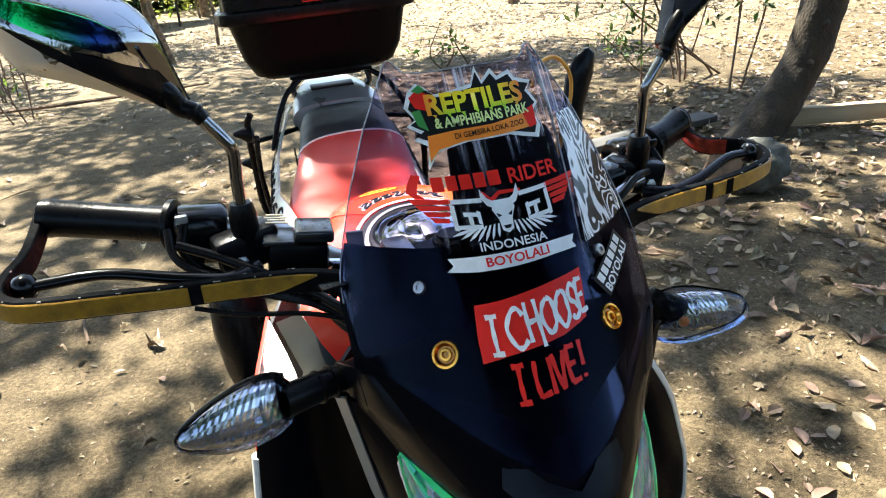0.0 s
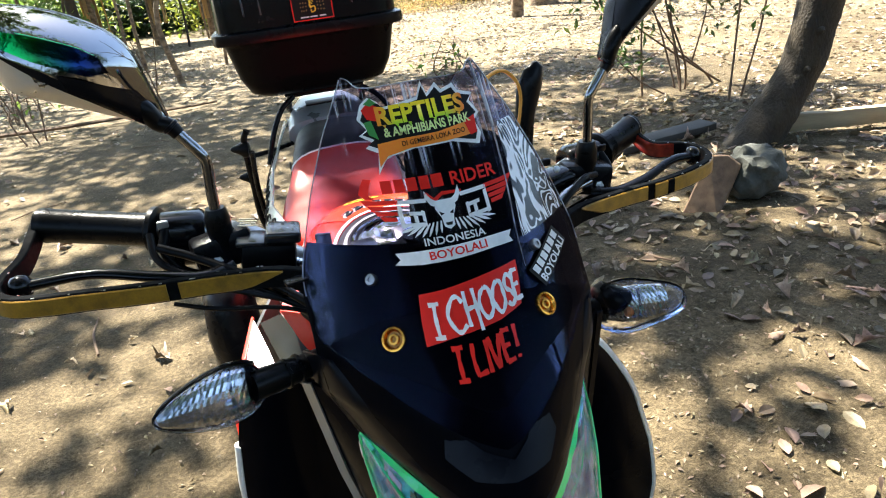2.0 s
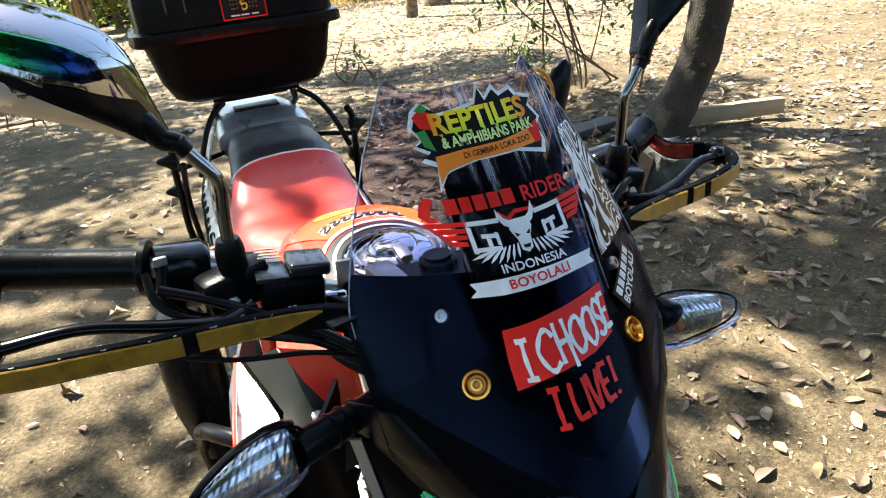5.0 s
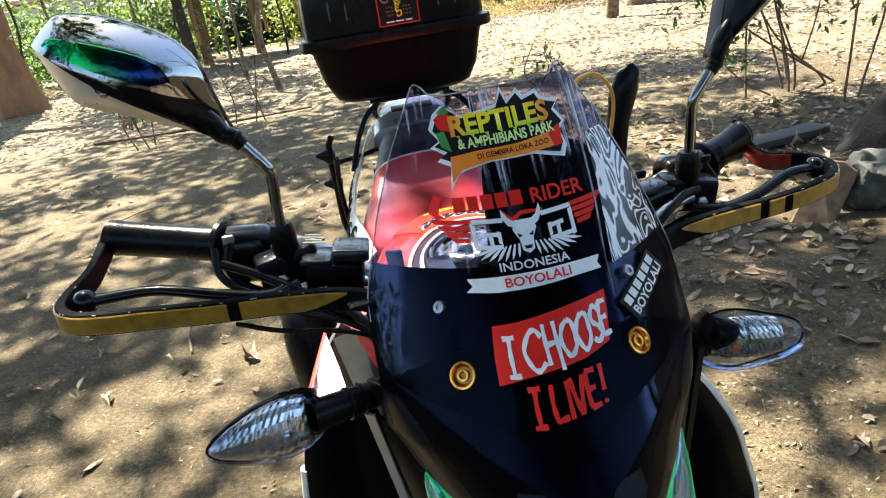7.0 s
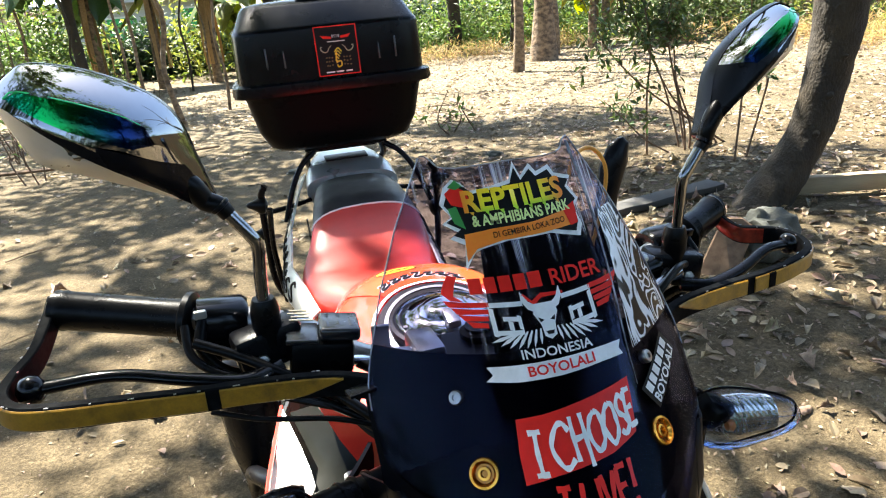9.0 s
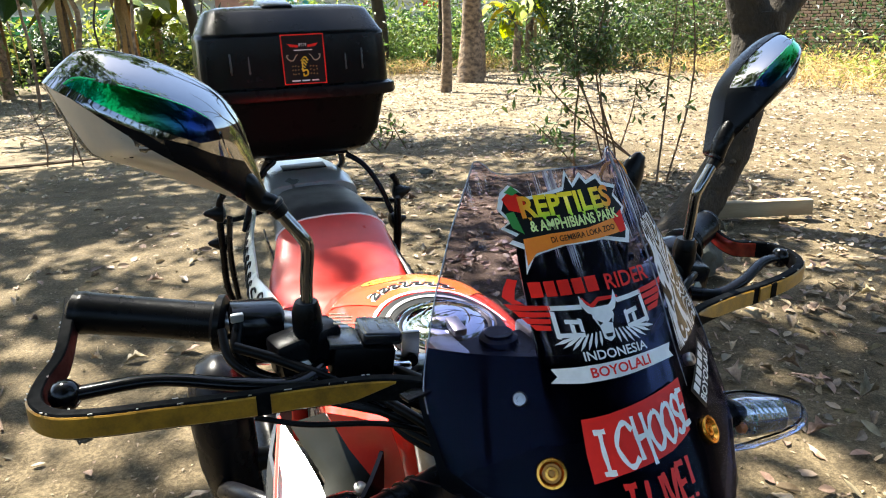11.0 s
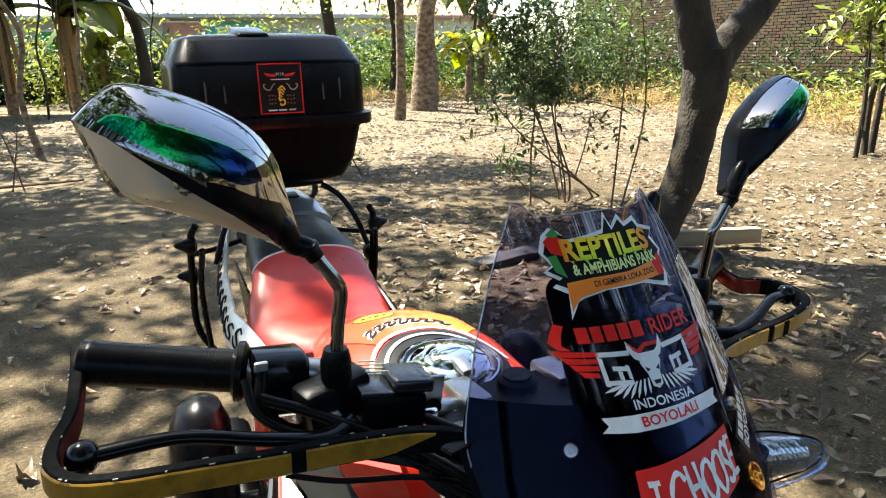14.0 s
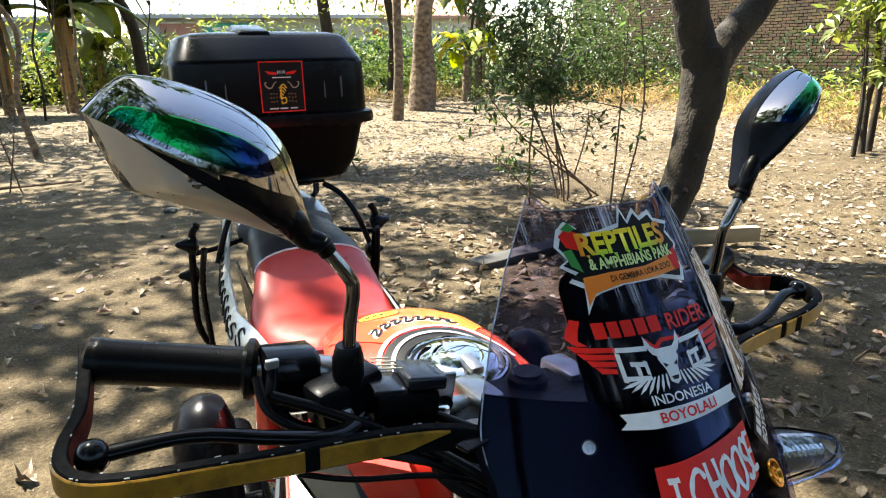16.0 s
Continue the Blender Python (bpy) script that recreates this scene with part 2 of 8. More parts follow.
def fade_film():
    """Tank film running from red at one side to bright orange at the other."""
    m, n, l, p = nodes_of("red_orange_fade")
    co, sx, mr, ramp = (n.new("ShaderNode" + k) for k in ("TexCoord", "SeparateXYZ", "MapRange", "ValToRGB"))
    mr.inputs["From Min"].default_value, mr.inputs["From Max"].default_value = -0.09, 0.13
    el = ramp.color_ramp.elements
    el.new(0.5)
    for e, (pos, c) in zip(el, ((0.0, (0.82, 0.05, 0.028)), (0.5, (0.86, 0.10, 0.022)), (1.0, (0.92, 0.25, 0.02)))):
        e.position, e.color = pos, (*c, 1)
    l.new(co.outputs["Object"], sx.inputs[0]), l.new(sx.outputs["X"], mr.inputs[0]), l.new(mr.outputs[0], ramp.inputs[0]), l.new(ramp.outputs[0], p.inputs["Base Color"])
    p.inputs["Roughness"].default_value, p.inputs["Coat Weight"].default_value = 0.26, 0.5
    return m


ORANGE_FADE = fade_film()
YELLOW_FILM = surface("yellow_decal", (0.92, 0.62, 0.04), 0.3, second=(0.8, 0.5, 0.03))
WHITE_FILM = surface("white_vinyl", (0.82, 0.82, 0.8), 0.35, second=(0.68, 0.68, 0.66), scale=60, mix=0.3)
RED_FILM = surface("red_vinyl_decal", (0.78, 0.024, 0.014), 0.35, second=(0.64, 0.018, 0.012), scale=70, spec=0.2)
PALE_LIME = surface("pale_lime_print", (0.72, 0.80, 0.34), 0.35, second=(0.60, 0.72, 0.25))


def jungle_print():
    """Printed letters: yellow above, lime below, turning orange red at both ends."""
    m, n, l, p = nodes_of("jungle_letter_print")
    co, sx, ab, mr, rx, mz, rz, mx = (n.new("ShaderNode" + k) for k in ("TexCoord", "SeparateXYZ", "Math", "MapRange", "ValToRGB", "MapRange", "ValToRGB", "Mix"))
    ab.operation, mx.data_type = "ABSOLUTE", "RGBA"
    mr.inputs["From Min"].default_value, mr.inputs["From Max"].default_value = 0.022, 0.037
    mz.inputs["From Min"].default_value, mz.inputs["From Max"].default_value = 1.199, 1.2135
    for ramp, cols in ((rz, ((0.0, (0.30, 0.60, 0.04)), (0.35, (0.75, 0.72, 0.03)), (1.0, (0.95, 0.66, 0.02)))), (rx, ((0.0, (0, 0, 0)), (1.0, (1, 1, 1))))):
        el = ramp.color_ramp.elements
        while len(el) < len(cols):
            el.new(0.5)
        for e, (pos, c) in zip(el, cols):
            e.position, e.color = pos, (*c, 1)
    l.new(co.outputs["Object"], sx.inputs[0]), l.new(sx.outputs["X"], ab.inputs[0]), l.new(ab.outputs[0], mr.inputs[0]), l.new(mr.outputs[0], rx.inputs[0])
    l.new(sx.outputs["Z"], mz.inputs[0]), l.new(mz.outputs[0], rz.inputs[0])
    l.new(rx.outputs[0], mx.inputs[0]), l.new(rz.outputs[0], mx.inputs[6])
    mx.inputs[7].default_value = (0.85, 0.22, 0.02, 1)
    l.new(mx.outputs[2], p.inputs["Base Color"])
    p.inputs["Roughness"].default_value = 0.35
    return m


JUNGLE = jungle_print()


def marble_print():
    """White vinyl with flowing black veins."""
    m, n, l, p = nodes_of("marbled_vinyl")
    co, mp, nz, fr, ramp = (n.new("ShaderNode" + k) for k in ("TexCoord", "Mapping", "TexNoise", "Math", "ValToRGB"))
    mp.inputs["Scale"].default_value, mp.inputs["Rotation"].default_value = (50, 21, 18), (0, radians(22), 0)
    nz.inputs["Scale"].default_value, nz.inputs["Detail"].default_value, nz.inputs["Distortion"].default_value = 1.0, 1.5, 1.4
    fr.operation = "PINGPONG"
    fr.inputs[1].default_value = 0.075
    ramp.color_ramp.elements[0].position, ramp.color_ramp.elements[0].color = 0.041, (0.006, 0.006, 0.008, 1)
    ramp.color_ramp.elements[1].position, ramp.color_ramp.elements[1].color = 0.055, (0.74, 0.75, 0.77, 1)
    l.new(co.outputs["Object"], mp.inputs[0]), l.new(mp.outputs[0], nz.inputs["Vector"]), l.new(nz.outputs["Fac"], fr.inputs[0]), l.new(fr.outputs[0], ramp.inputs[0])
    l.new(ramp.outputs[0], p.inputs["Base Color"])
    p.inputs["Roughness"].default_value = 0.2
    return m


MARBLE = marble_print()
GREEN_FILM = surface("green_decal", (0.05, 0.28, 0.06), 0.35)
BADGE_CREAM = surface("cream_print", (0.42, 0.36, 0.24), 0.4)
BADGE_BROWN = surface("dull_gold_print", (0.20, 0.12, 0.03), 0.4)
BLACK_FILM = surface("black_vinyl_decal", (0.008, 0.008, 0.008), 0.45, spec=0.15)
WHITE_PAINT = surface("white_paint", (0.80, 0.80, 0.77), 0.25, coat=0.4, second=(0.66, 0.65, 0.6), scale=14, mix=0.4)
MUSTARD = surface("worn_mustard_paint", (0.37, 0.19, 0.012), 0.36, second=(0.14, 0.075, 0.01), scale=70, mix=0.5, fine=600, bump=0.2)
WORN_BLACK = surface("worn_black_paint", (0.0025, 0.003, 0.0035), 0.62, second=(0.006, 0.0065, 0.007), scale=190, mix=0.25, spec=0.02)
BOX_LID = surface("box_lid_plastic", (0.003, 0.0033, 0.004), 0.24, second=(0.004, 0.004, 0.0045), fine=1400, bump=0.08, spec=0.16)
PANEL_GREY = surface("olive_grey_plastic", (0.017, 0.018, 0.015), 0.45, second=(0.012, 0.013, 0.011), scale=20, spec=0.2)
DARK_FILM = surface("carbon_grey", (0.05, 0.055, 0.06), 0.3)
RED_CORD = surface("red_wrap", (0.30, 0.028, 0.012), 0.22, second=(0.07, 0.010, 0.006), scale=90, spec=0.6)
ORANGE_CORD = surface("orange_cable_sleeve", (0.85, 0.38, 0.05), 0.4)
SMOKE = clear_plastic("smoked_acrylic", (0.64, 0.61, 0.71), 0.10, 0.75)
LENS = clear_plastic("clear_lens", (0.95, 0.96, 0.97), 0.7, 0.0, 0.05)
AMBER = surface("amber_bulb", (0.8, 0.25, 0.08), 0.3)
REFLECTOR = surface("faceted_reflector", (0.80, 0.81, 0.84), 0.22, 1.0, scale=60, second=(0.50, 0.52, 0.56))
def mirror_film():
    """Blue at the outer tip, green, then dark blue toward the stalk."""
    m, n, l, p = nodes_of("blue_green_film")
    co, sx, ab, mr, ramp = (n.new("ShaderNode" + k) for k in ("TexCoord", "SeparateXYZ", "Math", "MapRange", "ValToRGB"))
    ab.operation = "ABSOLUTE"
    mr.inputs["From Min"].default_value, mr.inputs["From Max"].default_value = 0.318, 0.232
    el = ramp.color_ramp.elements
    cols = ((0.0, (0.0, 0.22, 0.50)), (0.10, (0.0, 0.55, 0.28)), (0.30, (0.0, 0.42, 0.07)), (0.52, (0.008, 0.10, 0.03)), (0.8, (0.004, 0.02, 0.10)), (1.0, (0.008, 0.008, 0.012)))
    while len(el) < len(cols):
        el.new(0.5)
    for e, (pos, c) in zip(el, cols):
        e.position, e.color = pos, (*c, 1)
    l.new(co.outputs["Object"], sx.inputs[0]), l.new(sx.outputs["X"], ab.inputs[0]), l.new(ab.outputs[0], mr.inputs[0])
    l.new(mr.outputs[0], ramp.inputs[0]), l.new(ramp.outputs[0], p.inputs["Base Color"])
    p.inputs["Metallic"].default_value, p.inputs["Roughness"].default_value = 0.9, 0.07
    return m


SHEEN = mirror_film()
CHEVRON = surface("satin_dark_facet", (0.0030, 0.0036, 0.0060), 0.3, second=(0.004, 0.0046, 0.007), spec=0.10)
GREEN_TRIM = surface("green_metallic_trim", (0.03, 0.95, 0.16), 0.16, 0.0, second=(0.05, 0.85, 0.34), scale=60, coat=0.6)
SHEEN_LAMP = sheen_plastic("iridescent_lamp_film", ((0.15, 0.75, 0.80), (0.06, 0.75, 0.20), (0.92, 0.95, 0.92), (0.75, 0.82, 0.80), (0.95, 0.55, 0.52)), scale=30, metal=0.25, rough=0.18)
PINK_FACET = surface("pink_reflector", (0.90, 0.50, 0.46), 0.25, 0.3, second=(0.85, 0.72, 0.66), scale=40)
EDGE = surface("acrylic_edge_highlight", (0.45, 0.46, 0.5), 0.12, second=(0.10, 0.10, 0.12), scale=60, mix=0.3, spec=0.9)
MIRROR = surface("mirror_glass", (0.9, 0.9, 0.9), 0.01, 1.0, second=(0.9, 0.9, 0.9), rough_var=0.005)
BARK = surface("grey_brown_bark", (0.050, 0.036, 0.019), 0.9, second=(0.010, 0.007, 0.004), scale=7, fine=70, mix=0.45, bump=1.0, bump_scale=0.03, stretch=(1, 1, 0.6))
BARK_RED = surface("reddish_bark", (0.30, 0.15, 0.075), 0.9, second=(0.14, 0.075, 0.04), scale=5, fine=40, bump=1.0, bump_scale=0.02, stretch=(1, 1, 0.4))
BARK_PALE = surface("pale_bark", (0.25, 0.175, 0.105), 0.9, second=(0.06, 0.04, 0.024), scale=9, fine=60, mix=0.3, bump=1.0, bump_scale=0.03, stretch=(1, 1, 1.4))
TWIG = surface("twig", (0.16, 0.10, 0.06), 0.85, second=(0.08, 0.05, 0.03))
LEAF_GREEN = surface("green_leaf", (0.12, 0.18, 0.035), 0.5, second=(0.065, 0.115, 0.024), island=True, sub=0.5)
LEAF_MID = surface("shrub_leaf", (0.085, 0.125, 0.03), 0.45, second=(0.04, 0.07, 0.018), island=True, sub=0.4)
LEAF_LIGHT = surface("yellow_green_leaf", (0.24, 0.27, 0.04), 0.5, second=(0.12, 0.155, 0.024), island=True, sub=0.5)
LEAF_YELLOW = surface("bright_yellow_leaf", (0.80, 0.78, 0.06), 0.5, second=(0.62, 0.64, 0.05), island=True, sub=0.7)
LEAF_DARK = surface("dark_green_leaf", (0.035, 0.07, 0.02), 0.5, second=(0.02, 0.045, 0.014), island=True, sub=0.35)
LEAF_DRY = surface("dry_leaf", (0.29, 0.215, 0.135), 0.6, second=(0.10, 0.062, 0.033), scale=25, island=True, sub=0.15)
# lighter copy of the dry leaf, with sunshine put into its colour
LEAF_PALE = surface("sun_toned_leaf", (0.40, 0.32, 0.22), 0.6, second=(0.10, 0.065, 0.035), scale=25, island=True, sub=0.15)
LEAF_CRUMB = surface("leaf_crumb", (0.24, 0.18, 0.11), 0.7, second=(0.10, 0.07, 0.04), island=True)
LEAF_DRY_ONE = surface("single_dry_leaf", (0.36, 0.27, 0.17), 0.55, second=(0.10, 0.058, 0.03), scale=3, fine=12, obj_random=0.6, sub=0.15)
GRASS_DRY = surface("straw_grass", (0.44, 0.32, 0.13), 0.7, second=(0.26, 0.18, 0.06), island=True, sub=0.4)
ROCK = surface("grey_stone", (0.085, 0.088, 0.072), 0.9, second=(0.032, 0.034, 0.028), scale=12, fine=90, bump=1.0, bump_scale=0.012)
BRICK_OLD = surface("ochre_brick", (0.074, 0.047, 0.017), 0.9, second=(0.034, 0.021, 0.008), scale=4, bump=0.6, obj_random=0.22)
BRICK_REST = surface("ochre_brick_far", (0.074, 0.047, 0.017), 0.9, second=(0.034, 0.021, 0.008), scale=4, bump=0.6, island=True)
MORTAR = surface("mortar", (0.040, 0.030, 0.016), 0.95, second=(0.024, 0.018, 0.010), scale=6)
TIMBER = surface("weathered_timber", (0.42, 0.33, 0.20), 0.85, second=(0.24, 0.18, 0.11), scale=8, fine=80, bump=0.7, stretch=(0.3, 2, 2))
DARK_TIMBER = surface("dark_weathered_timber", (0.055, 0.052, 0.046), 0.8, second=(0.02, 0.019, 0.017), scale=8, fine=80, bump=0.7, stretch=(0.3, 2, 2))
SLAB = surface("broken_clay_block", (0.25, 0.155, 0.09), 0.9, second=(0.10, 0.058, 0.034), scale=24, bump=0.7)
PLASTER = surface("pale_plaster", (0.5, 0.5, 0.47), 0.9, second=(0.38, 0.37, 0.34), scale=1.2, mix=0.8)
PLASTER_GREEN = surface("green_wall_paint", (0.04, 0.42, 0.10), 0.7, second=(0.03, 0.32, 0.08), scale=1.5)
ROOF_TILE = surface("clay_roof_tile", (0.42, 0.24, 0.16), 0.85, second=(0.28, 0.16, 0.11), scale=2)
ROOF_PALE = surface("pale_metal_roof", (0.45, 0.45, 0.44), 0.6, second=(0.34, 0.34, 0.33), scale=1.5)
PINK_BRICK = surface("pink_brick", (0.50, 0.26, 0.20), 0.85, second=(0.38, 0.18, 0.14), scale=3)
TEAL = surface("teal_banner", (0.05, 0.30, 0.30), 0.6, second=(0.05, 0.38, 0.34), scale=2)
DARK_INSIDE = surface("dark_interior", (0.03, 0.03, 0.03), 0.9)

# ---- building helpers ----
def part(name, bm, material, parent, label="", smooth=True):
    me = bpy.data.meshes.new(name)
    bmesh.ops.recalc_face_normals(bm, faces=bm.faces)
    bm.to_mesh(me)
    bm.free()
    if smooth:
        me.polygons.foreach_set("use_smooth", [True] * len(me.polygons))
        me.set_sharp_from_angle(angle=radians(42))
    me.materials.append(material)
    ob = new(name, me)
    ob.parent = parent
    if label:
        tagged(ob, label)
    return ob


def thing(name, label, category, at=(0, 0, 0), group="", kind="", rot=(0, 0, 0)):
    ob = new(name)
    ob.empty_display_size = 0.1
    ob.matrix_basis = pose(*at, *rot)
    return tagged(ob, label, category, group, kind)


def smooth_path(points, n=6):
    pts = [Vector(p) for p in points]
    if len(pts) < 3:
        return pts
    out = []
    for i in range(len(pts) - 1):
        a, b = pts[i], pts[i + 1]
        p0, p3 = pts[i - 1] if i else a * 2 - b, pts[i + 2] if i + 2 < len(pts) else b * 2 - a
        for k in range(n):
            t = k / n
            out.append(0.5 * ((2 * a) + (b - p0) * t + (2 * p0 - 5 * a + 4 * b - p3) * t * t + (3 * a - p0 - 3 * b + p3) * t ** 3))
    return out + [pts[-1]]


def tube(points, r, seg=10, n=6, bm=None, flat=1.0, raw=False):
    """A swept round bar; r is one radius or one for each control point; flat squeezes it in z."""
    bm = bm or bmesh.new()
    path = [Vector(p) for p in points] if raw else smooth_path(points, n)
    m = len(path)
    rs = [r] * m if not isinstance(r, (list, tuple)) else list(np.interp(np.linspace(0, len(r) - 1, m), range(len(r)), r))
    rings, up = [], None
    for i, p in enumerate(path):
        d = (path[min(i + 1, m - 1)] - path[max(i - 1, 0)]).normalized()
        if up is None:
            up = d.orthogonal().normalized()
        up = (up - d * up.dot(d)).normalized()
        side = d.cross(up)
        ring = []
        for k in range(seg):
            o = (up * math.cos(2 * math.pi * k / seg) + side * math.sin(2 * math.pi * k / seg)) * rs[i]
            o.z *= flat
            ring.append(bm.verts.new(p + o))
        rings.append(ring)
    for a, b in zip(rings, rings[1:]):
        for k in range(seg):
            bm.faces.new((a[k], a[(k + 1) % seg], b[(k + 1) % seg], b[k]))
    bm.faces.new(rings[0]), bm.faces.new(rings[-1])
    return bm


def loft(rings, cap=True, bm=None):
    bm = bm or bmesh.new()
    vs = [[bm.verts.new(p) for p in ring] for ring in rings]
    n = len(vs[0])
    for a, b in zip(vs, vs[1:]):
        for k in range(n):
            bm.faces.new((a[k], a[(k + 1) % n], b[(k + 1) % n], b[k]))
    if cap:
        bm.faces.new(vs[0]), bm.faces.new(vs[-1])
    return bm


def block(size, at=(0, 0, 0), rot=(0, 0, 0), bevel=0.0, seg=2, bm=None, taper=None):
    """A rounded block; taper scales its top."""
    b = bmesh.new()
    bmesh.ops.create_cube(b, size=1)
    for v in b.verts:
        if taper and v.co.z > 0:
            v.co.x, v.co.y = v.co.x * taper[0], v.co.y * taper[1]
        v.co = Vector((v.co.x * size[0], v.co.y * size[1], v.co.z * size[2]))
    if bevel:
        bmesh.ops.bevel(b, geom=list(b.edges), offset=bevel, segments=seg, affect="EDGES", profile=0.5)
    b.transform(pose(*at, *rot))
    if bm is None:
        return b
    me = bpy.data.meshes.new("join")
    b.to_mesh(me)
    b.free()
    bm.from_mesh(me)
    bpy.data.meshes.remove(me)
    return bm


def lathe(profile, at=(0, 0, 0), axis=(0, 0, 1), seg=24, bm=None):
    """profile: (radius, height) pairs along axis."""
    bm = bm or bmesh.new()
    q = Vector((0, 0, 1)).rotation_difference(Vector(axis).normalized())
    rings = []
    for r, h in profile:
        rings.append([bm.verts.new(Vector(at) + q @ Vector((max(r, 1e-4) * math.cos(2 * math.pi * k / seg), max(r, 1e-4) * math.sin(2 * math.pi * k / seg), h))) for k in range(seg)])
    for a, b in zip(rings, rings[1:]):
        for k in range(seg):
            bm.faces.new((a[k], a[(k + 1) % seg], b[(k + 1) % seg], b[k]))
    bm.faces.new(rings[0]), bm.faces.new(rings[-1])
    return bm


def sheet(f, us, vs, thick=0.003, bm=None):
    """A surface f(u, v) with thickness on the side away from its normal."""
    bm = bm or bmesh.new()
    P = [[Vector(f(u, v)) for v in vs] for u in us]
    nu, nv = len(us), len(vs)

    def normal(i, j):
        a = P[min(i + 1, nu - 1)][j] - P[max(i - 1, 0)][j]
        b = P[i][min(j + 1, nv - 1)] - P[i][max(j - 1, 0)]
        c = a.cross(b)
        return c.normalized() if c.length > 1e-12 else Vector((0, -1, 0))
    top = [[bm.verts.new(P[i][j]) for j in range(nv)] for i in range(nu)]
    low = [[bm.verts.new(P[i][j] - normal(i, j) * thick) for j in range(nv)] for i in range(nu)]
    for i in range(nu - 1):
        for j in range(nv - 1):
            bm.faces.new((top[i][j], top[i + 1][j], top[i + 1][j + 1], top[i][j + 1]))
            bm.faces.new((low[i][j], low[i][j + 1], low[i + 1][j + 1], low[i + 1][j]))
    rim = [(i, 0) for i in range(nu)] + [(nu - 1, j) for j in range(1, nv)] + [(i, nv - 1) for i in range(nu - 2, -1, -1)] + [(0, j) for j in range(nv - 2, 0, -1)]
    for (a, b), (c, d) in zip(rim, rim[1:] + rim[:1]):
        bm.faces.new((top[a][b], low[a][b], low[c][d], top[c][d]))
    return bm


def patch(outline, on, lift=0.0006, bm=None, cut=0.012):
    """A flat cut-out (outline in u, v) laid on a curved surface by on(u, v, lift)."""
    b = bmesh.new()
    b.faces.new([b.verts.new((u, v, 0)) for u, v in outline])
    bmesh.ops.triangulate(b, faces=b.faces)
    lo, hi = min(v for _, v in outline), max(v for _, v in outline)
    ul, uh = min(u for u, _ in outline), max(u for u, _ in outline)
    for a in np.arange(lo + cut, hi, cut):
        bmesh.ops.bisect_plane(b, geom=b.verts[:] + b.edges[:] + b.faces[:], plane_co=(0, a, 0), plane_no=(0, 1, 0))
    for a in np.arange(ul + cut, uh, cut):
        bmesh.ops.bisect_plane(b, geom=b.verts[:] + b.edges[:] + b.faces[:], plane_co=(a, 0, 0), plane_no=(1, 0, 0))
    for v in b.verts:
        v.co = Vector(on(v.co.x, v.co.y, lift))
    if bm is None:
        return b
    me = bpy.data.meshes.new("join")
    b.to_mesh(me)
    b.free()
    bm.from_mesh(me)
    bpy.data.meshes.remove(me)
    return bm


def lettering(body, width, height, base, rise, on, lift=0.0012, bold=0.0, shear=0.0):
    """Words in the built-in font, fitted to a width and height from base (u, v), rising by rise at the end, on a surface."""
    cu = bpy.data.curves.new("letters", "FONT")
    cu.body, cu.size, cu.offset, cu.shear, cu.resolution_u = body, 1.0, bold, shear, 3
    ob = new("letters", cu)
    me = bpy.data.meshes.new_from_object(ob.evaluated_get(bpy.context.evaluated_depsgraph_get()))
    bpy.data.objects.remove(ob)
    b = bmesh.new()
    b.from_mesh(me)
    bpy.data.meshes.remove(me)
    xs, ys = [v.co.x for v in b.verts], [v.co.y for v in b.verts]
    x0, x1, y0, y1 = min(xs), max(xs), min(ys), max(ys)
    bmesh.ops.triangulate(b, faces=b.faces)
    for v in b.verts:
        t = (v.co.x - x0) / (x1 - x0)
        v.co = Vector(on(base[0] + t * width, base[1] + (v.co.y - y0) / (y1 - y0) * height + rise * t, lift))
    return b


def ellipse_ring(c, ax, ay, rx, ry, n=20, power=2.0):
    out = []
    for k in range(n):
        a = 2 * math.pi * k / n
        ca, sa = math.cos(a), math.sin(a)
        out.append(Vector(c) + Vector(ax) * rx * math.copysign(abs(ca) ** (2 / power), ca) + Vector(ay) * ry * math.copysign(abs(sa) ** (2 / power), sa))
    return out


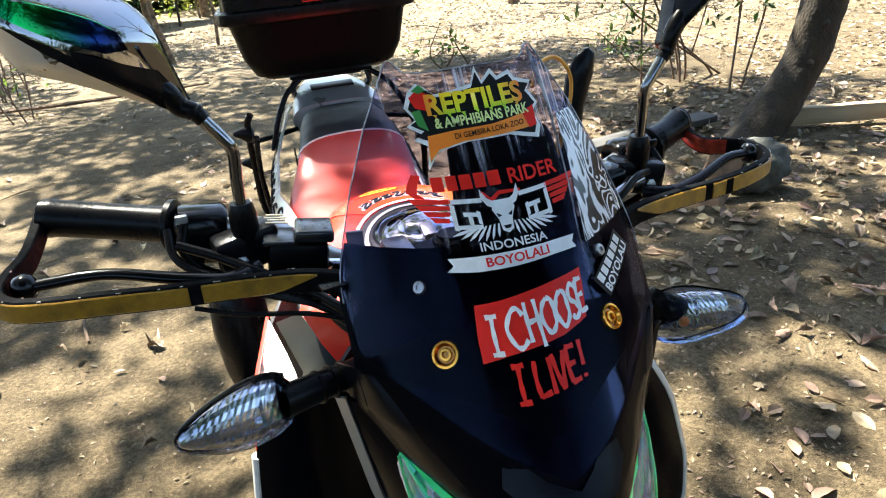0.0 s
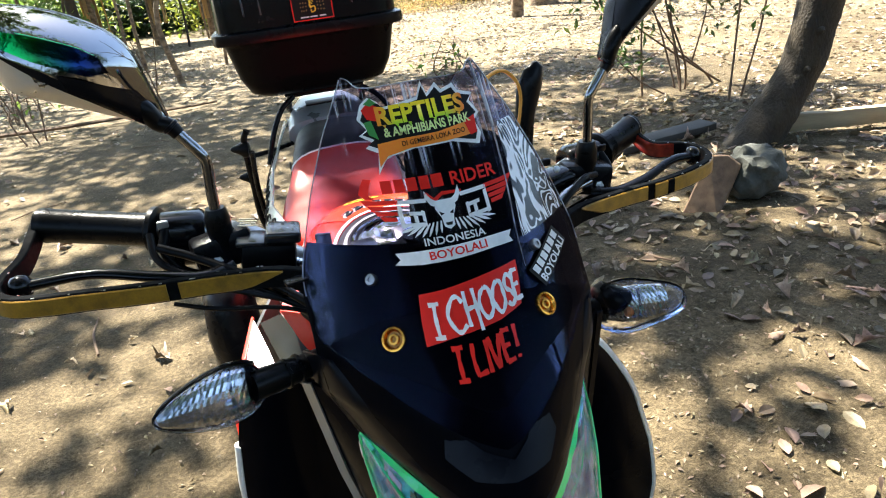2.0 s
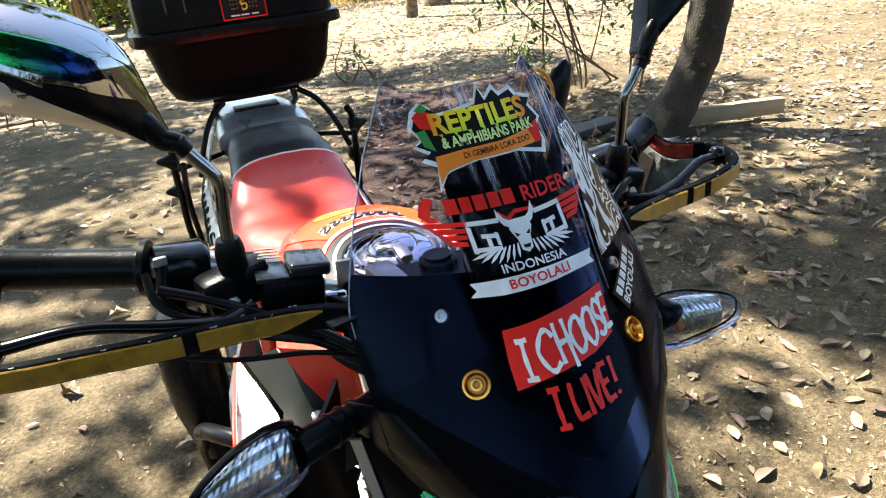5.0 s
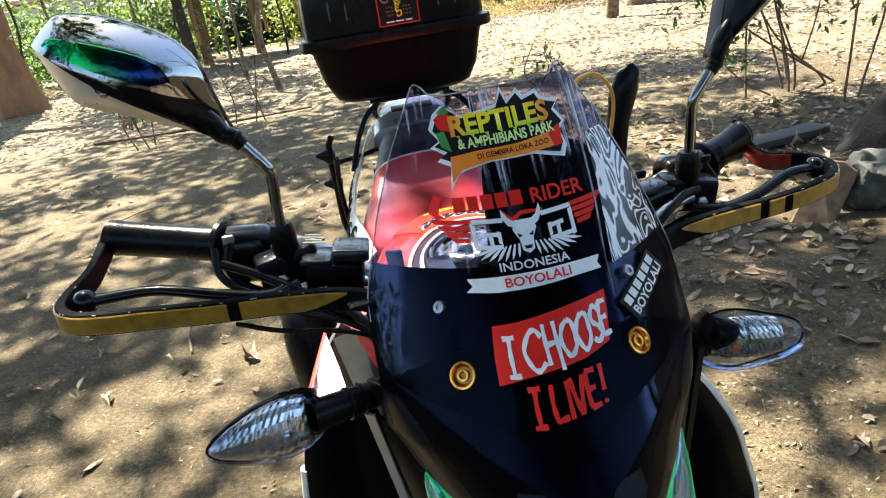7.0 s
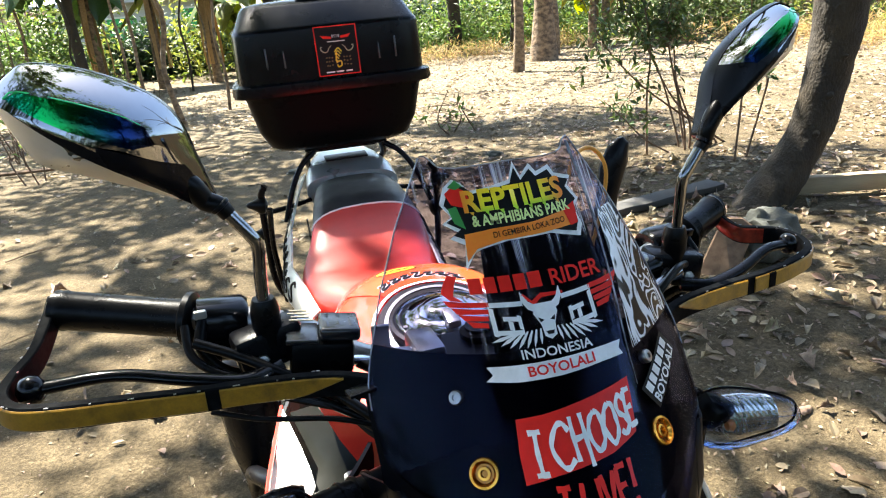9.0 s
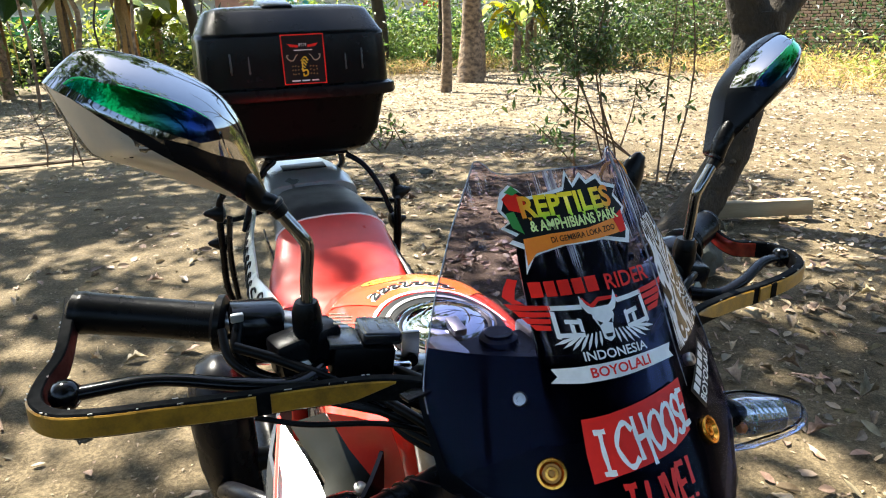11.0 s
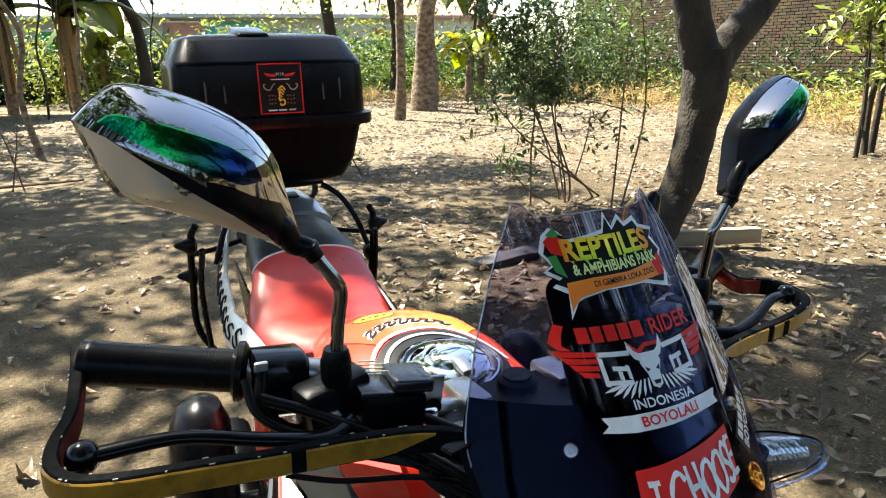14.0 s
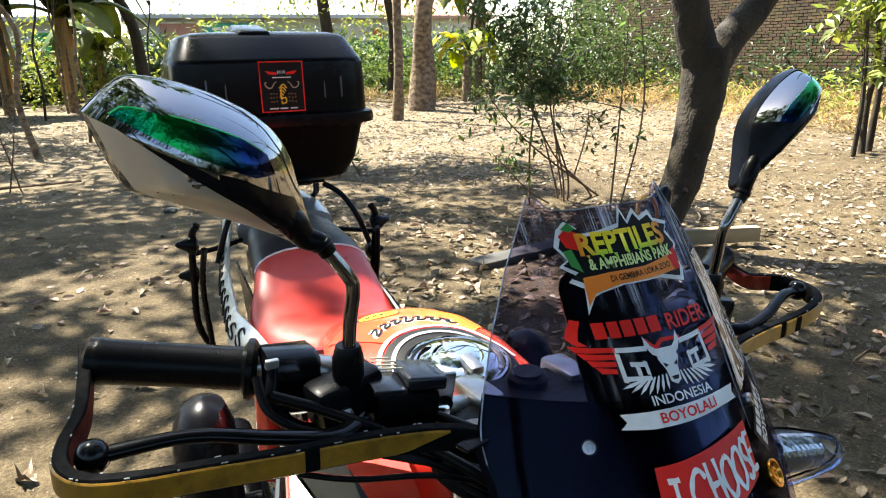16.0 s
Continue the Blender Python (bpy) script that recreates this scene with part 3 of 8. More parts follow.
def leaves(name, centres, size, material, parent, label="", aspect=0.45, droop=0.3, seed=1, spread=None, flat=0.6, kind="", fine=False):
    """Many small bent leaves, each a folded diamond of its own."""
    rng = np.random.default_rng(seed)
    C = np.asarray(centres, float)
    n = len(C)
    s = size * rng.uniform(0.6, 1.35, n)
    th = rng.uniform(0, 2 * np.pi, n)
    el = rng.normal(-droop, flat, n)
    d = np.stack([np.cos(th) * np.cos(el), np.sin(th) * np.cos(el), np.sin(el)], 1)
    rv = rng.normal(size=(n, 3)) * 0.45 + np.array([0, 0, 1.0])
    w = np.cross(d, rv)
    w /= np.linalg.norm(w, axis=1, keepdims=True) + 1e-9
    nn = np.cross(w, d)
    L, W = s[:, None], s[:, None] * aspect / 2
    fold = W * rng.uniform(0.1, 0.7, (n, 1))
    curl = L * rng.uniform(-0.06, 0.22, (n, 1))
    if fine:
        def at(f, side, h):
            return C + d * L * f + w * (W * side) + nn * h
        V = np.stack([C, at(0.22, 0.75, fold * 0.7 - curl * 0.05), at(0.22, 0, 0), at(0.22, -0.75, fold * 0.7), at(0.52, 1.0, fold - curl * 0.3), at(0.52, 0, -curl * 0.2), at(0.52, -0.95, fold * 0.8 - curl * 0.3),
                      at(0.8, 0.6, fold * 0.6 - curl * 0.6), at(0.8, 0, -curl * 0.6), at(0.8, -0.6, fold * 0.5 - curl * 0.6), at(1.0, 0.08, -curl)], 1).reshape(-1, 3)
        o = np.arange(n)[:, None] * 11
        F = np.concatenate([o + np.array(t) for t in ((0, 2, 1), (0, 3, 2), (1, 2, 5), (1, 5, 4), (2, 3, 6), (2, 6, 5), (4, 5, 8), (4, 8, 7), (5, 6, 9), (5, 9, 8), (7, 8, 10), (8, 9, 10))])
    else:
        b1, b2 = C + d * L * 0.45 + w * W + nn * fold, C + d * L * 0.45 - w * W + nn * fold
        V = np.stack([C, b1, C + d * L * 0.5, b2, C + d * L - nn * curl], 1).reshape(-1, 3)
        o = np.arange(n)[:, None] * 5
        F = np.concatenate([o + np.array(t) for t in ((0, 2, 1), (0, 3, 2), (1, 2, 4), (2, 3, 4))])
    me = bpy.data.meshes.new(name)
    me.from_pydata(V.tolist(), [], F.tolist())
    me.materials.append(material)
    ob = new(name, me)
    ob.parent = parent
    tagged(ob, label, kind=kind)
    return ob


def cloud(rng, n, centre, radii, clumps=0, tight=0.25):
    """Points in an uneven crown: gathered in clumps, with gaps between them."""
    c, r = np.array(centre, float), np.array(radii, float)
    if clumps:
        k = rng.normal(size=(clumps, 3))
        k /= np.linalg.norm(k, axis=1, keepdims=True)
        k = c + k * r * rng.uniform(0.25, 1.0, (clumps, 1)) ** 0.6
        which = rng.integers(0, clumps, n)
        return k[which] + rng.normal(size=(n, 3)) * r.mean() * tight * rng.uniform(0.5, 1.3, clumps)[which][:, None]
    p = rng.normal(size=(n, 3))
    return c + p / np.linalg.norm(p, axis=1, keepdims=True) * r * rng.uniform(0, 1, (n, 1)) ** (1 / 3)

# ---- ground ----
def ground_height(x, y):
    near = 1 - math.exp(-((x - 0.2) ** 2 + (y - 0.6) ** 2) / 2.5)
    return 0.035 * near * (noise.noise(Vector((x * 0.35, y * 0.35, 0))) + 0.35 * noise.noise(Vector((x * 1.3, y * 1.3, 4)))) + 0.006 * noise.noise(Vector((x * 5, y * 5, 9)))


def build_ground():
    n = 150
    s = [math.sinh(4.6 * (2 * i / (n - 1) - 1)) / math.sinh(4.6) for i in range(n)]
    bm = bmesh.new()
    grid = []
    for a in s:
        row = []
        for b in s:
            x, y = 0.5 + a * 260, 2.5 + b * 260
            row.append(bm.verts.new((x, y, ground_height(x, y) if abs(a) < 0.5 and abs(b) < 0.5 else 0)))
        grid.append(row)
    for i in range(n - 1):
        for j in range(n - 1):
            bm.faces.new((grid[i][j], grid[i + 1][j], grid[i + 1][j + 1], grid[i][j + 1]))
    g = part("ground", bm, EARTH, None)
    return tagged(g, "dry brown trodden earth with fine cracks, far part painted paler as if sunlit", "ground", kind="structure")


build_ground()

# ---- motorcycle ----
bike = thing("motorcycle", "red, white and black motorcycle with smoked windscreen and mustard handguards", "motorcycle")


def screen_at(u, z, lift=0.0):
    """Windscreen surface: a leaning sheet that curves back at both sides."""
    a, w = (abs(u) - screen_fold(z)) / 0.0022, 0.0022
    f = 0.33 * min(1.0, max(0.0, (z - 1.07) / 0.05))  # the fold runs out towards the lower edge
    q = 3.5 + 1.53 * (1 - f / 0.33)
    y = -0.072 + 0.763 * (z - 1.057) + q * u * u + f * w * (a if a > 30 else math.log1p(math.exp(a)))
    slope = 2 * q * u + math.copysign(f / (1 + math.exp(-max(-30, min(30, a)))), u)
    nrm = Vector((slope, -1.0, 0.763)).normalized()
    return Vector((u, y, z)) + nrm * lift


def screen_fold(z):
    """Distance from the middle at which the wing folds back."""
    return float(np.interp(z, (1.03, 1.06, 1.11, 1.155, 1.20, 1.237), (0.056, 0.053, 0.0535, 0.0585, 0.0585, 0.0545)))


def screen_half(z):
    return float(np.interp(z, (1.02, 1.05, 1.084, 1.109, 1.149, 1.192, 1.237), (0.112, 0.120, 0.123, 0.116, 0.102, 0.083, 0.058)))


def screen_dip(u):
    """How far the upper edge lies below its two horned corners."""
    k = min(1.0, max(0.0, (abs(u) - 0.74) / 0.22))
    return 0.0095 * (1 - k * k * (3 - 2 * k)) - 0.0015 * (1 - abs(u))


BRUSH = {
    "I": (((0.5, 1.0), (0.52, 0.5), (0.48, 0.0)), ((0.05, 0.98), (0.95, 1.0)), ((0.05, 0.0), (0.95, 0.02))),
    "I ": (((0.5, 1.0), (0.5, 0.0)),),
    "C": (((0.98, 0.80), (0.72, 0.99), (0.32, 0.90), (0.06, 0.5), (0.25, 0.10), (0.62, 0.01), (0.98, 0.18)),),
    "H": (((0.05, 1.0), (0.12, 0.5), (0.10, 0.0)), ((0.85, 1.03), (0.90, 0.5), (0.95, -0.16)), ((0.08, 0.48), (0.9, 0.54))),
    "O": (((0.55, 1.0), (0.15, 0.82), (0.02, 0.45), (0.25, 0.05), (0.55, 0.0), (0.88, 0.25), (0.98, 0.6), (0.8, 0.92), (0.55, 1.0)),),
    "S": (((0.95, 0.86), (0.55, 1.0), (0.12, 0.80), (0.35, 0.56), (0.78, 0.42), (0.90, 0.18), (0.5, 0.0), (0.05, 0.12)),),
    "E": (((0.12, 1.0), (0.10, 0.5), (0.12, 0.02)), ((0.1, 1.0), (0.95, 1.0)), ((0.1, 0.52), (0.78, 0.54)), ((0.1, 0.03), (1.0, 0.06))),
    "L": (((0.12, 1.0), (0.10, 0.5), (0.14, 0.02)), ((0.12, 0.04), (0.98, 0.12))),
    "V": (((0.0, 1.0), (0.25, 0.5), (0.48, 0.0)), ((0.46, 0.02), (0.75, 0.55), (1.0, 1.02))),
    "!": (((0.6, 1.0), (0.5, 0.32)), ((0.45, 0.10), (0.43, 0.0))),
}


def build_screen():
    zs = [i / 32 for i in range(33)]

    def f(u, v):
        low = 0.986 + 0.060 * abs(u) ** 1.25
        z = v = low + (1.237 - low) * v
        if v > 1.2:
            z = v - screen_dip(u) * (v - 1.2) / 0.037
        return screen_at(u * screen_half(v), z)
    s = part("windscreen", sheet(f, [i / 40 - 1 for i in range(81)], zs, 0.003), SMOKE, bike, "smoked acrylic windscreen with stickers, scratch marks and painted reflection streaks")
    on = screen_at
    # zoo sticker
    out = [(-0.047, 1.216), (-0.040, 1.221), (-0.034, 1.218), (-0.030, 1.213), (-0.018, 1.214), (0.0, 1.217), (0.006, 1.228), (0.009, 1.218), (0.018, 1.225), (0.022, 1.219),
           (0.033, 1.222), (0.036, 1.216), (0.049, 1.212), (0.044, 1.207), (0.050, 1.197), (0.044, 1.192), (0.047, 1.182), (0.043, 1.175), (0.02, 1.181), (-0.012, 1.181),
           (-0.030, 1.178), (-0.036, 1.176), (-0.0445, 1.166), (-0.041, 1.181), (-0.050, 1.185), (-0.044, 1.189), (-0.053, 1.194), (-0.046, 1.198), (-0.052, 1.206)]
    part("sticker_backing", patch(out, on), WHITE_FILM, s, "jagged white sticker with zoo lettering")
    dark = [(x * 0.945, 1.199 + (z - 1.199) * 0.86) for x, z in out]
    part("sticker_panel", patch(dark, on, 0.0009), BLACK_FILM, s)
    part("sticker_leaf", patch([(-0.047, 1.212), (-0.040, 1.217), (-0.033, 1.213), (-0.030, 1.206), (-0.036, 1.203), (-0.044, 1.205)], on, 0.0012), RED_FILM, s)
    part("sticker_leaf", patch([(-0.044, 1.216), (-0.038, 1.220), (-0.034, 1.216), (-0.039, 1.214)], on, 0.0015), GREEN_FILM, s)
    part("sticker_leaf", patch([(-0.047, 1.203), (-0.041, 1.204), (-0.038, 1.190), (-0.045, 1.194)], on, 0.0012), GREEN_FILM, s)
    rib = [(-0.040, 1.187), (-0.02, 1.189), (0.01, 1.1895), (0.041, 1.193), (0.0435, 1.183), (0.015, 1.182), (-0.015, 1.1815), (-0.034, 1.178), (-0.042, 1.171)]
    part("sticker_ribbon", patch(rib, on, 0.0012), ORANGE_FILM, s)
    part("lettering", lettering("REPTILES", 0.0745, 0.0140, (-0.0365, 1.1992), 0.0005, on, 0.0018, 0.035), JUNGLE, s, "yellow letters shading to green and red", False)
    part("lettering", lettering("& AMPHIBIANS PARK", 0.073, 0.0068, (-0.033, 1.1908), 0.001, on, 0.0018, 0.03), PALE_LIME, s, "pale lime letters", False)
    part("lettering", lettering("DI GEMBIRA LOKA ZOO", 0.054, 0.0036, (-0.021, 1.1832), 0.002, on, 0.0018, 0.015), BLACK_FILM, s, "small dark letters", False)
    part("sticker_ribbon_end", patch([(0.034, 1.1925), (0.0445, 1.196), (0.0435, 1.183), (0.037, 1.1822)], on, 0.0015), RED_FILM, s)
    for k in range(7):
        u0 = -0.033 + 0.0105 * k
        part("sticker_drip", patch([(u0, 1.1996), (u0 + 0.0030, 1.1996), (u0 + 0.0022, 1.1972 - 0.0006 * (k % 3))], on, 0.0020), JUNGLE, s)
    # club lettering: a product word shown as plain strokes, then RIDER
    for a, w in ((-0.046, 0.0085), (-0.0355, 0.0075), (-0.026, 0.0085), (-0.0155, 0.008), (-0.0055, 0.009)):
        part("red_bar", patch([(a, 1.1525), (a + w, 1.1525), (a + w, 1.1615), (a, 1.1615)], on), RED_FILM, s)
    part("lettering", lettering("RIDER", 0.040, 0.0092, (0.010, 1.1518), -0.0005, on, 0.0008, 0.015), RED_FILM, s, "red letters", False)
    part("red_mark", patch([(-0.012, 1.150), (-0.007, 1.1455), (0.0, 1.149), (0.016, 1.148), (0.016, 1.1465), (0.0, 1.1465), (-0.006, 1.143), (-0.014, 1.149)], on), RED_FILM, s)
    part("red_mark", patch([(-0.062, 1.158), (-0.058, 1.164), (-0.052, 1.163), (-0.055, 1.158), (-0.057, 1.152), (-0.052, 1.149), (-0.059, 1.149), (-0.064, 1.153)], on), RED_FILM, s)
    for sgn in (-1, 1):
        for k in range(4):
            z1 = 1.1475 - 0.0038 * k
            a0, a1 = 0.036 + 0.001 * k, 0.064 - 0.004 * k
            part("red_feather", patch([(sgn * a0, z1 - 0.0026), (sgn * a0, z1), (sgn * a1, z1 + 0.0014), (sgn * (a1 - 0.003), z1 - 0.002)], on), RED_FILM, s)
        # white winged emblem: letter-like bars and feathers
        for u0, u1, za, zb in ((0.014, 0.037, 1.1435, 1.1462), (0.034, 0.037, 1.128, 1.1435), (0.017, 0.034, 1.128, 1.1305), (0.017, 0.0195, 1.1305, 1.138), (0.0195, 0.029, 1.1355, 1.138), (0.023, 0.026, 1.1305, 1.1355)):
            part("emblem_bar", patch([(sgn * u0, za), (sgn * u1, za + 0.001), (sgn * u1, zb + 0.001), (sgn * u0, zb)], on), WHITE_FILM, s)
        for k in range(7):
            an = radians(-78 + 11 * k)
            L = 0.0085 + 0.0013 * k
            u0, z0 = 0.006 + 0.0030 * k, 1.1300 - 0.0002 * k
            du, dz = math.cos(an) * L, math.sin(an) * L
            nu, nz = -math.sin(an) * 0.0010, math.cos(an) * 0.0010
            part("emblem_feather", patch([(sgn * (u0 - nu * 0.5), z0 - nz * 0.5), (sgn * (u0 + du * 0.6 - nu), z0 + dz * 0.6 - nz), (sgn * (u0 + du), z0 + dz), (sgn * (u0 + du * 0.6 + nu), z0 + dz * 0.6 + nz), (sgn * (u0 + nu * 0.5), z0 + nz * 0.5)], on), WHITE_FILM, s)
        part("emblem_horn", patch([(sgn * 0.004, 1.142), (sgn * 0.010, 1.1455), (sgn * 0.014, 1.1515), (sgn * 0.0145, 1.146), (sgn * 0.011, 1.141), (sgn * 0.005, 1.1385)], on), WHITE_FILM, s)
    part("emblem_head", patch([(-0.007, 1.1435), (0.007, 1.1435), (0.0085, 1.138), (0.005, 1.132), (0.0042, 1.1255), (0.0, 1.1235), (-0.0042, 1.1255), (-0.005, 1.132), (-0.0085, 1.138)], on, 0.0009), WHITE_FILM, s)
    for sgn in (-1, 1):
        part("emblem_eye", patch([(sgn * 0.002, 1.134), (sgn * 0.006, 1.136), (sgn * 0.005, 1.133)], on, 0.0013), BLACK_FILM, s)
    part("emblem_muzzle", patch([(-0.003, 1.1280), (0.003, 1.1280), (0.002, 1.1260), (-0.002, 1.1260)], on, 0.0013), BLACK_FILM, s)
    part("lettering", lettering("INDONESIA", 0.050, 0.0052, (-0.023, 1.1150), -0.0005, on, 0.0008, 0.015), WHITE_FILM, s, "white letters", False)
    part("banner", patch([(-0.049, 1.1045), (-0.044, 1.108), (-0.047, 1.1125), (-0.028, 1.1125), (0.0, 1.1128), (0.03, 1.113), (0.049, 1.1125), (0.046, 1.1085), (0.0485, 1.1045), (0.03, 1.105), (0.0, 1.104), (-0.028, 1.1035)], on), WHITE_FILM, s)
    part("lettering", lettering("BOYOLALI", 0.047, 0.0055, (-0.0215, 1.1056), 0.0006, on, 0.0011, 0.02), RED_FILM, s, "red letters", False)
    # slogan
    part("slogan_panel", patch([(-0.037, 1.0845), (-0.02, 1.086), (0.0, 1.0885), (0.02, 1.0905), (0.0455, 1.0925), (0.044, 1.080), (0.0405, 1.0645), (0.02, 1.060), (0.0, 1.058), (-0.02, 1.0555), (-0.040, 1.0515), (-0.0395, 1.066)], on, 0.0010), RED_FILM, s, "red hand-cut panel")
    rng_b = random.Random(7)

    def brush(ch, u0, z0, w, h, thick, bm):
        """One hand-painted capital: swept brush strokes of uneven width."""
        for k, line in enumerate(BRUSH[ch]):
            pts = smooth_path([(u0 + w * x + h * 0.03 * math.sin(9 * y + k), z0 + h * y, 0) for x, y in line], 5) if len(line) > 2 else [Vector((u0 + w * (line[0][0] + (line[1][0] - line[0][0]) * q / 5), z0 + h * (line[0][1] + (line[1][1] - line[0][1]) * q / 5), 0)) for q in range(6)]
            ph, rows = rng_b.uniform(0, 6), []
            for q, c in enumerate(pts):
                d = (pts[min(q + 1, len(pts) - 1)] - pts[max(q - 1, 0)]).normalized()
                n_ = Vector((-d.y, d.x, 0)) * thick * (1 + 0.16 * math.sin(ph + q * 1.1))
                rows.append([bm.verts.new(on(c.x + n_.x * e, c.y + n_.y * e, 0.0016)) for e in (-1, 0, 1)])
            for r0, r1 in zip(rows, rows[1:]):
                for e in range(2):
                    bm.faces.new((r0[e], r0[e + 1], r1[e + 1], r1[e]))
    for words, mat, thick, label in (((("I", -0.0325, 1.0562, 0.0085, 0.0215), ("C", -0.0195, 1.0582, 0.0125, 0.0225), ("H", -0.0050, 1.0605, 0.0100, 0.0225), ("O", 0.0065, 1.0635, 0.0105, 0.0190), ("O", 0.0180, 1.0645, 0.0100, 0.0195), ("S", 0.0288, 1.0660, 0.0075, 0.0195), ("E", 0.0365, 1.0675, 0.0068, 0.0190)), WHITE_FILM, 0.0014, "white brush letters"),
                                     ((("I", -0.0235, 1.0290, 0.0090, 0.0205), ("L", -0.0090, 1.0302, 0.0092, 0.0205), ("I ", 0.0012, 1.0312, 0.0030, 0.0200), ("V", 0.0050, 1.0322, 0.0092, 0.0200), ("E", 0.0155, 1.0338, 0.0080, 0.0195), ("!", 0.0250, 1.0345, 0.0045, 0.0205)), RED_FILM, 0.0015, "red brush letters")):
        for ch, u0, z0, w, h in words:
            bm = bmesh.new()
            brush(ch, u0, z0, w, h, thick, bm)
            part("brush_letter", bm, mat, s, label, False)
    # side sticker on a slant
    def slant(u, v, lift=0.0):
        return screen_at(0.0685 + 0.74 * u - 0.42 * v, 1.0665 + 0.34 * u + 0.52 * v, lift)
    part("side_sticker", patch([(-0.001, -0.001), (0.049, -0.001), (0.049, 0.029), (-0.001, 0.029)], slant), BLACK_FILM, s)
    part("lettering", lettering("BOYOLALI", 0.044, 0.0115, (0.002, 0.001), 0, slant, 0.0012, 0.03), WHITE_FILM, s, "white letters", False)
    for k in range(6):
        part("white_bar", patch([(0.002 + 0.0075 * k, 0.0155), (0.0078 + 0.0075 * k, 0.0155), (0.0078 + 0.0075 * k, 0.0265), (0.002 + 0.0075 * k, 0.0265)], slant, 0.0012), WHITE_FILM, s)
    # marbled sticker on the folded wing
    def wing(u, v):
        z = 1.104 + (1.186 - 1.104) * v
        lo, hi = screen_fold(z) + 0.005, screen_half(z) - 0.0035
        return on(lo + (hi - lo) * u, z, 0.0009)
    part("marbled_sticker", sheet(wing, [i / 8 for i in range(9)], [i / 24 for i in range(25)], 0.0002), MARBLE, s, "black and white marbled vinyl")
    # pale tubes added as highlights along the edges and the crease where the wing turns back
    for sgn in (-1, 1):
        part("screen_edge", tube([on(sgn * screen_half(z), z) for z in (1.075, 1.09, 1.11, 1.13, 1.15, 1.17, 1.19, 1.21, 1.23, 1.236)], 0.0006, 6, 3), EDGE, s, "acrylic edge with added pale highlight")
        if sgn > 0:
            part("screen_crease", tube([on(sgn * (screen_fold(z) + 0.0004), z, 0.0002) for z in (1.234, 1.22, 1.20, 1.17, 1.14, 1.11, 1.085)], [0.0011, 0.0012, 0.0010, 0.0008, 0.0007, 0.0006, 0.0002], 6, 3), EDGE, s)
    part("screen_edge", tube([on(0.058 * u, 1.237 - screen_dip(u)) for u in (-0.99, -0.94, -0.88, -0.8, -0.6, -0.3, 0, 0.3, 0.6, 0.8, 0.88, 0.94, 0.99)], 0.0006, 6, 3), EDGE, s)
    # fixings
    for sgn in (-1, 1):
        n_ = (screen_at(sgn * 0.0625, 1.056, 1.0) - screen_at(sgn * 0.0625, 1.056)).normalized()
        part("gold_bolt", lathe([(0.0095, -0.003), (0.0102, 0.0006), (0.0096, 0.0022), (0.0080, 0.0024), (0.0062, -0.0008), (0.0046, -0.0008), (0.0042, 0.0012), (0.0026, 0.0013), (0.002, -0.0006), (0.0001, -0.0006)], screen_at(sgn * 0.0625, 1.056), n_, 28), GOLD, s, "gold anodised bolt")
        n_ = (screen_at(sgn * 0.069, 1.0945, 1.0) - screen_at(sgn * 0.069, 1.0945)).normalized()
        part("screw", lathe([(0.0046, -0.003), (0.005, 0.001), (0.0042, 0.0028), (0.002, 0.003), (0.0019, 0.0016), (0.0001, 0.0016)], screen_at(sgn * 0.069, 1.0945), n_, 20), STEEL, s, "steel screw")


build_screen()


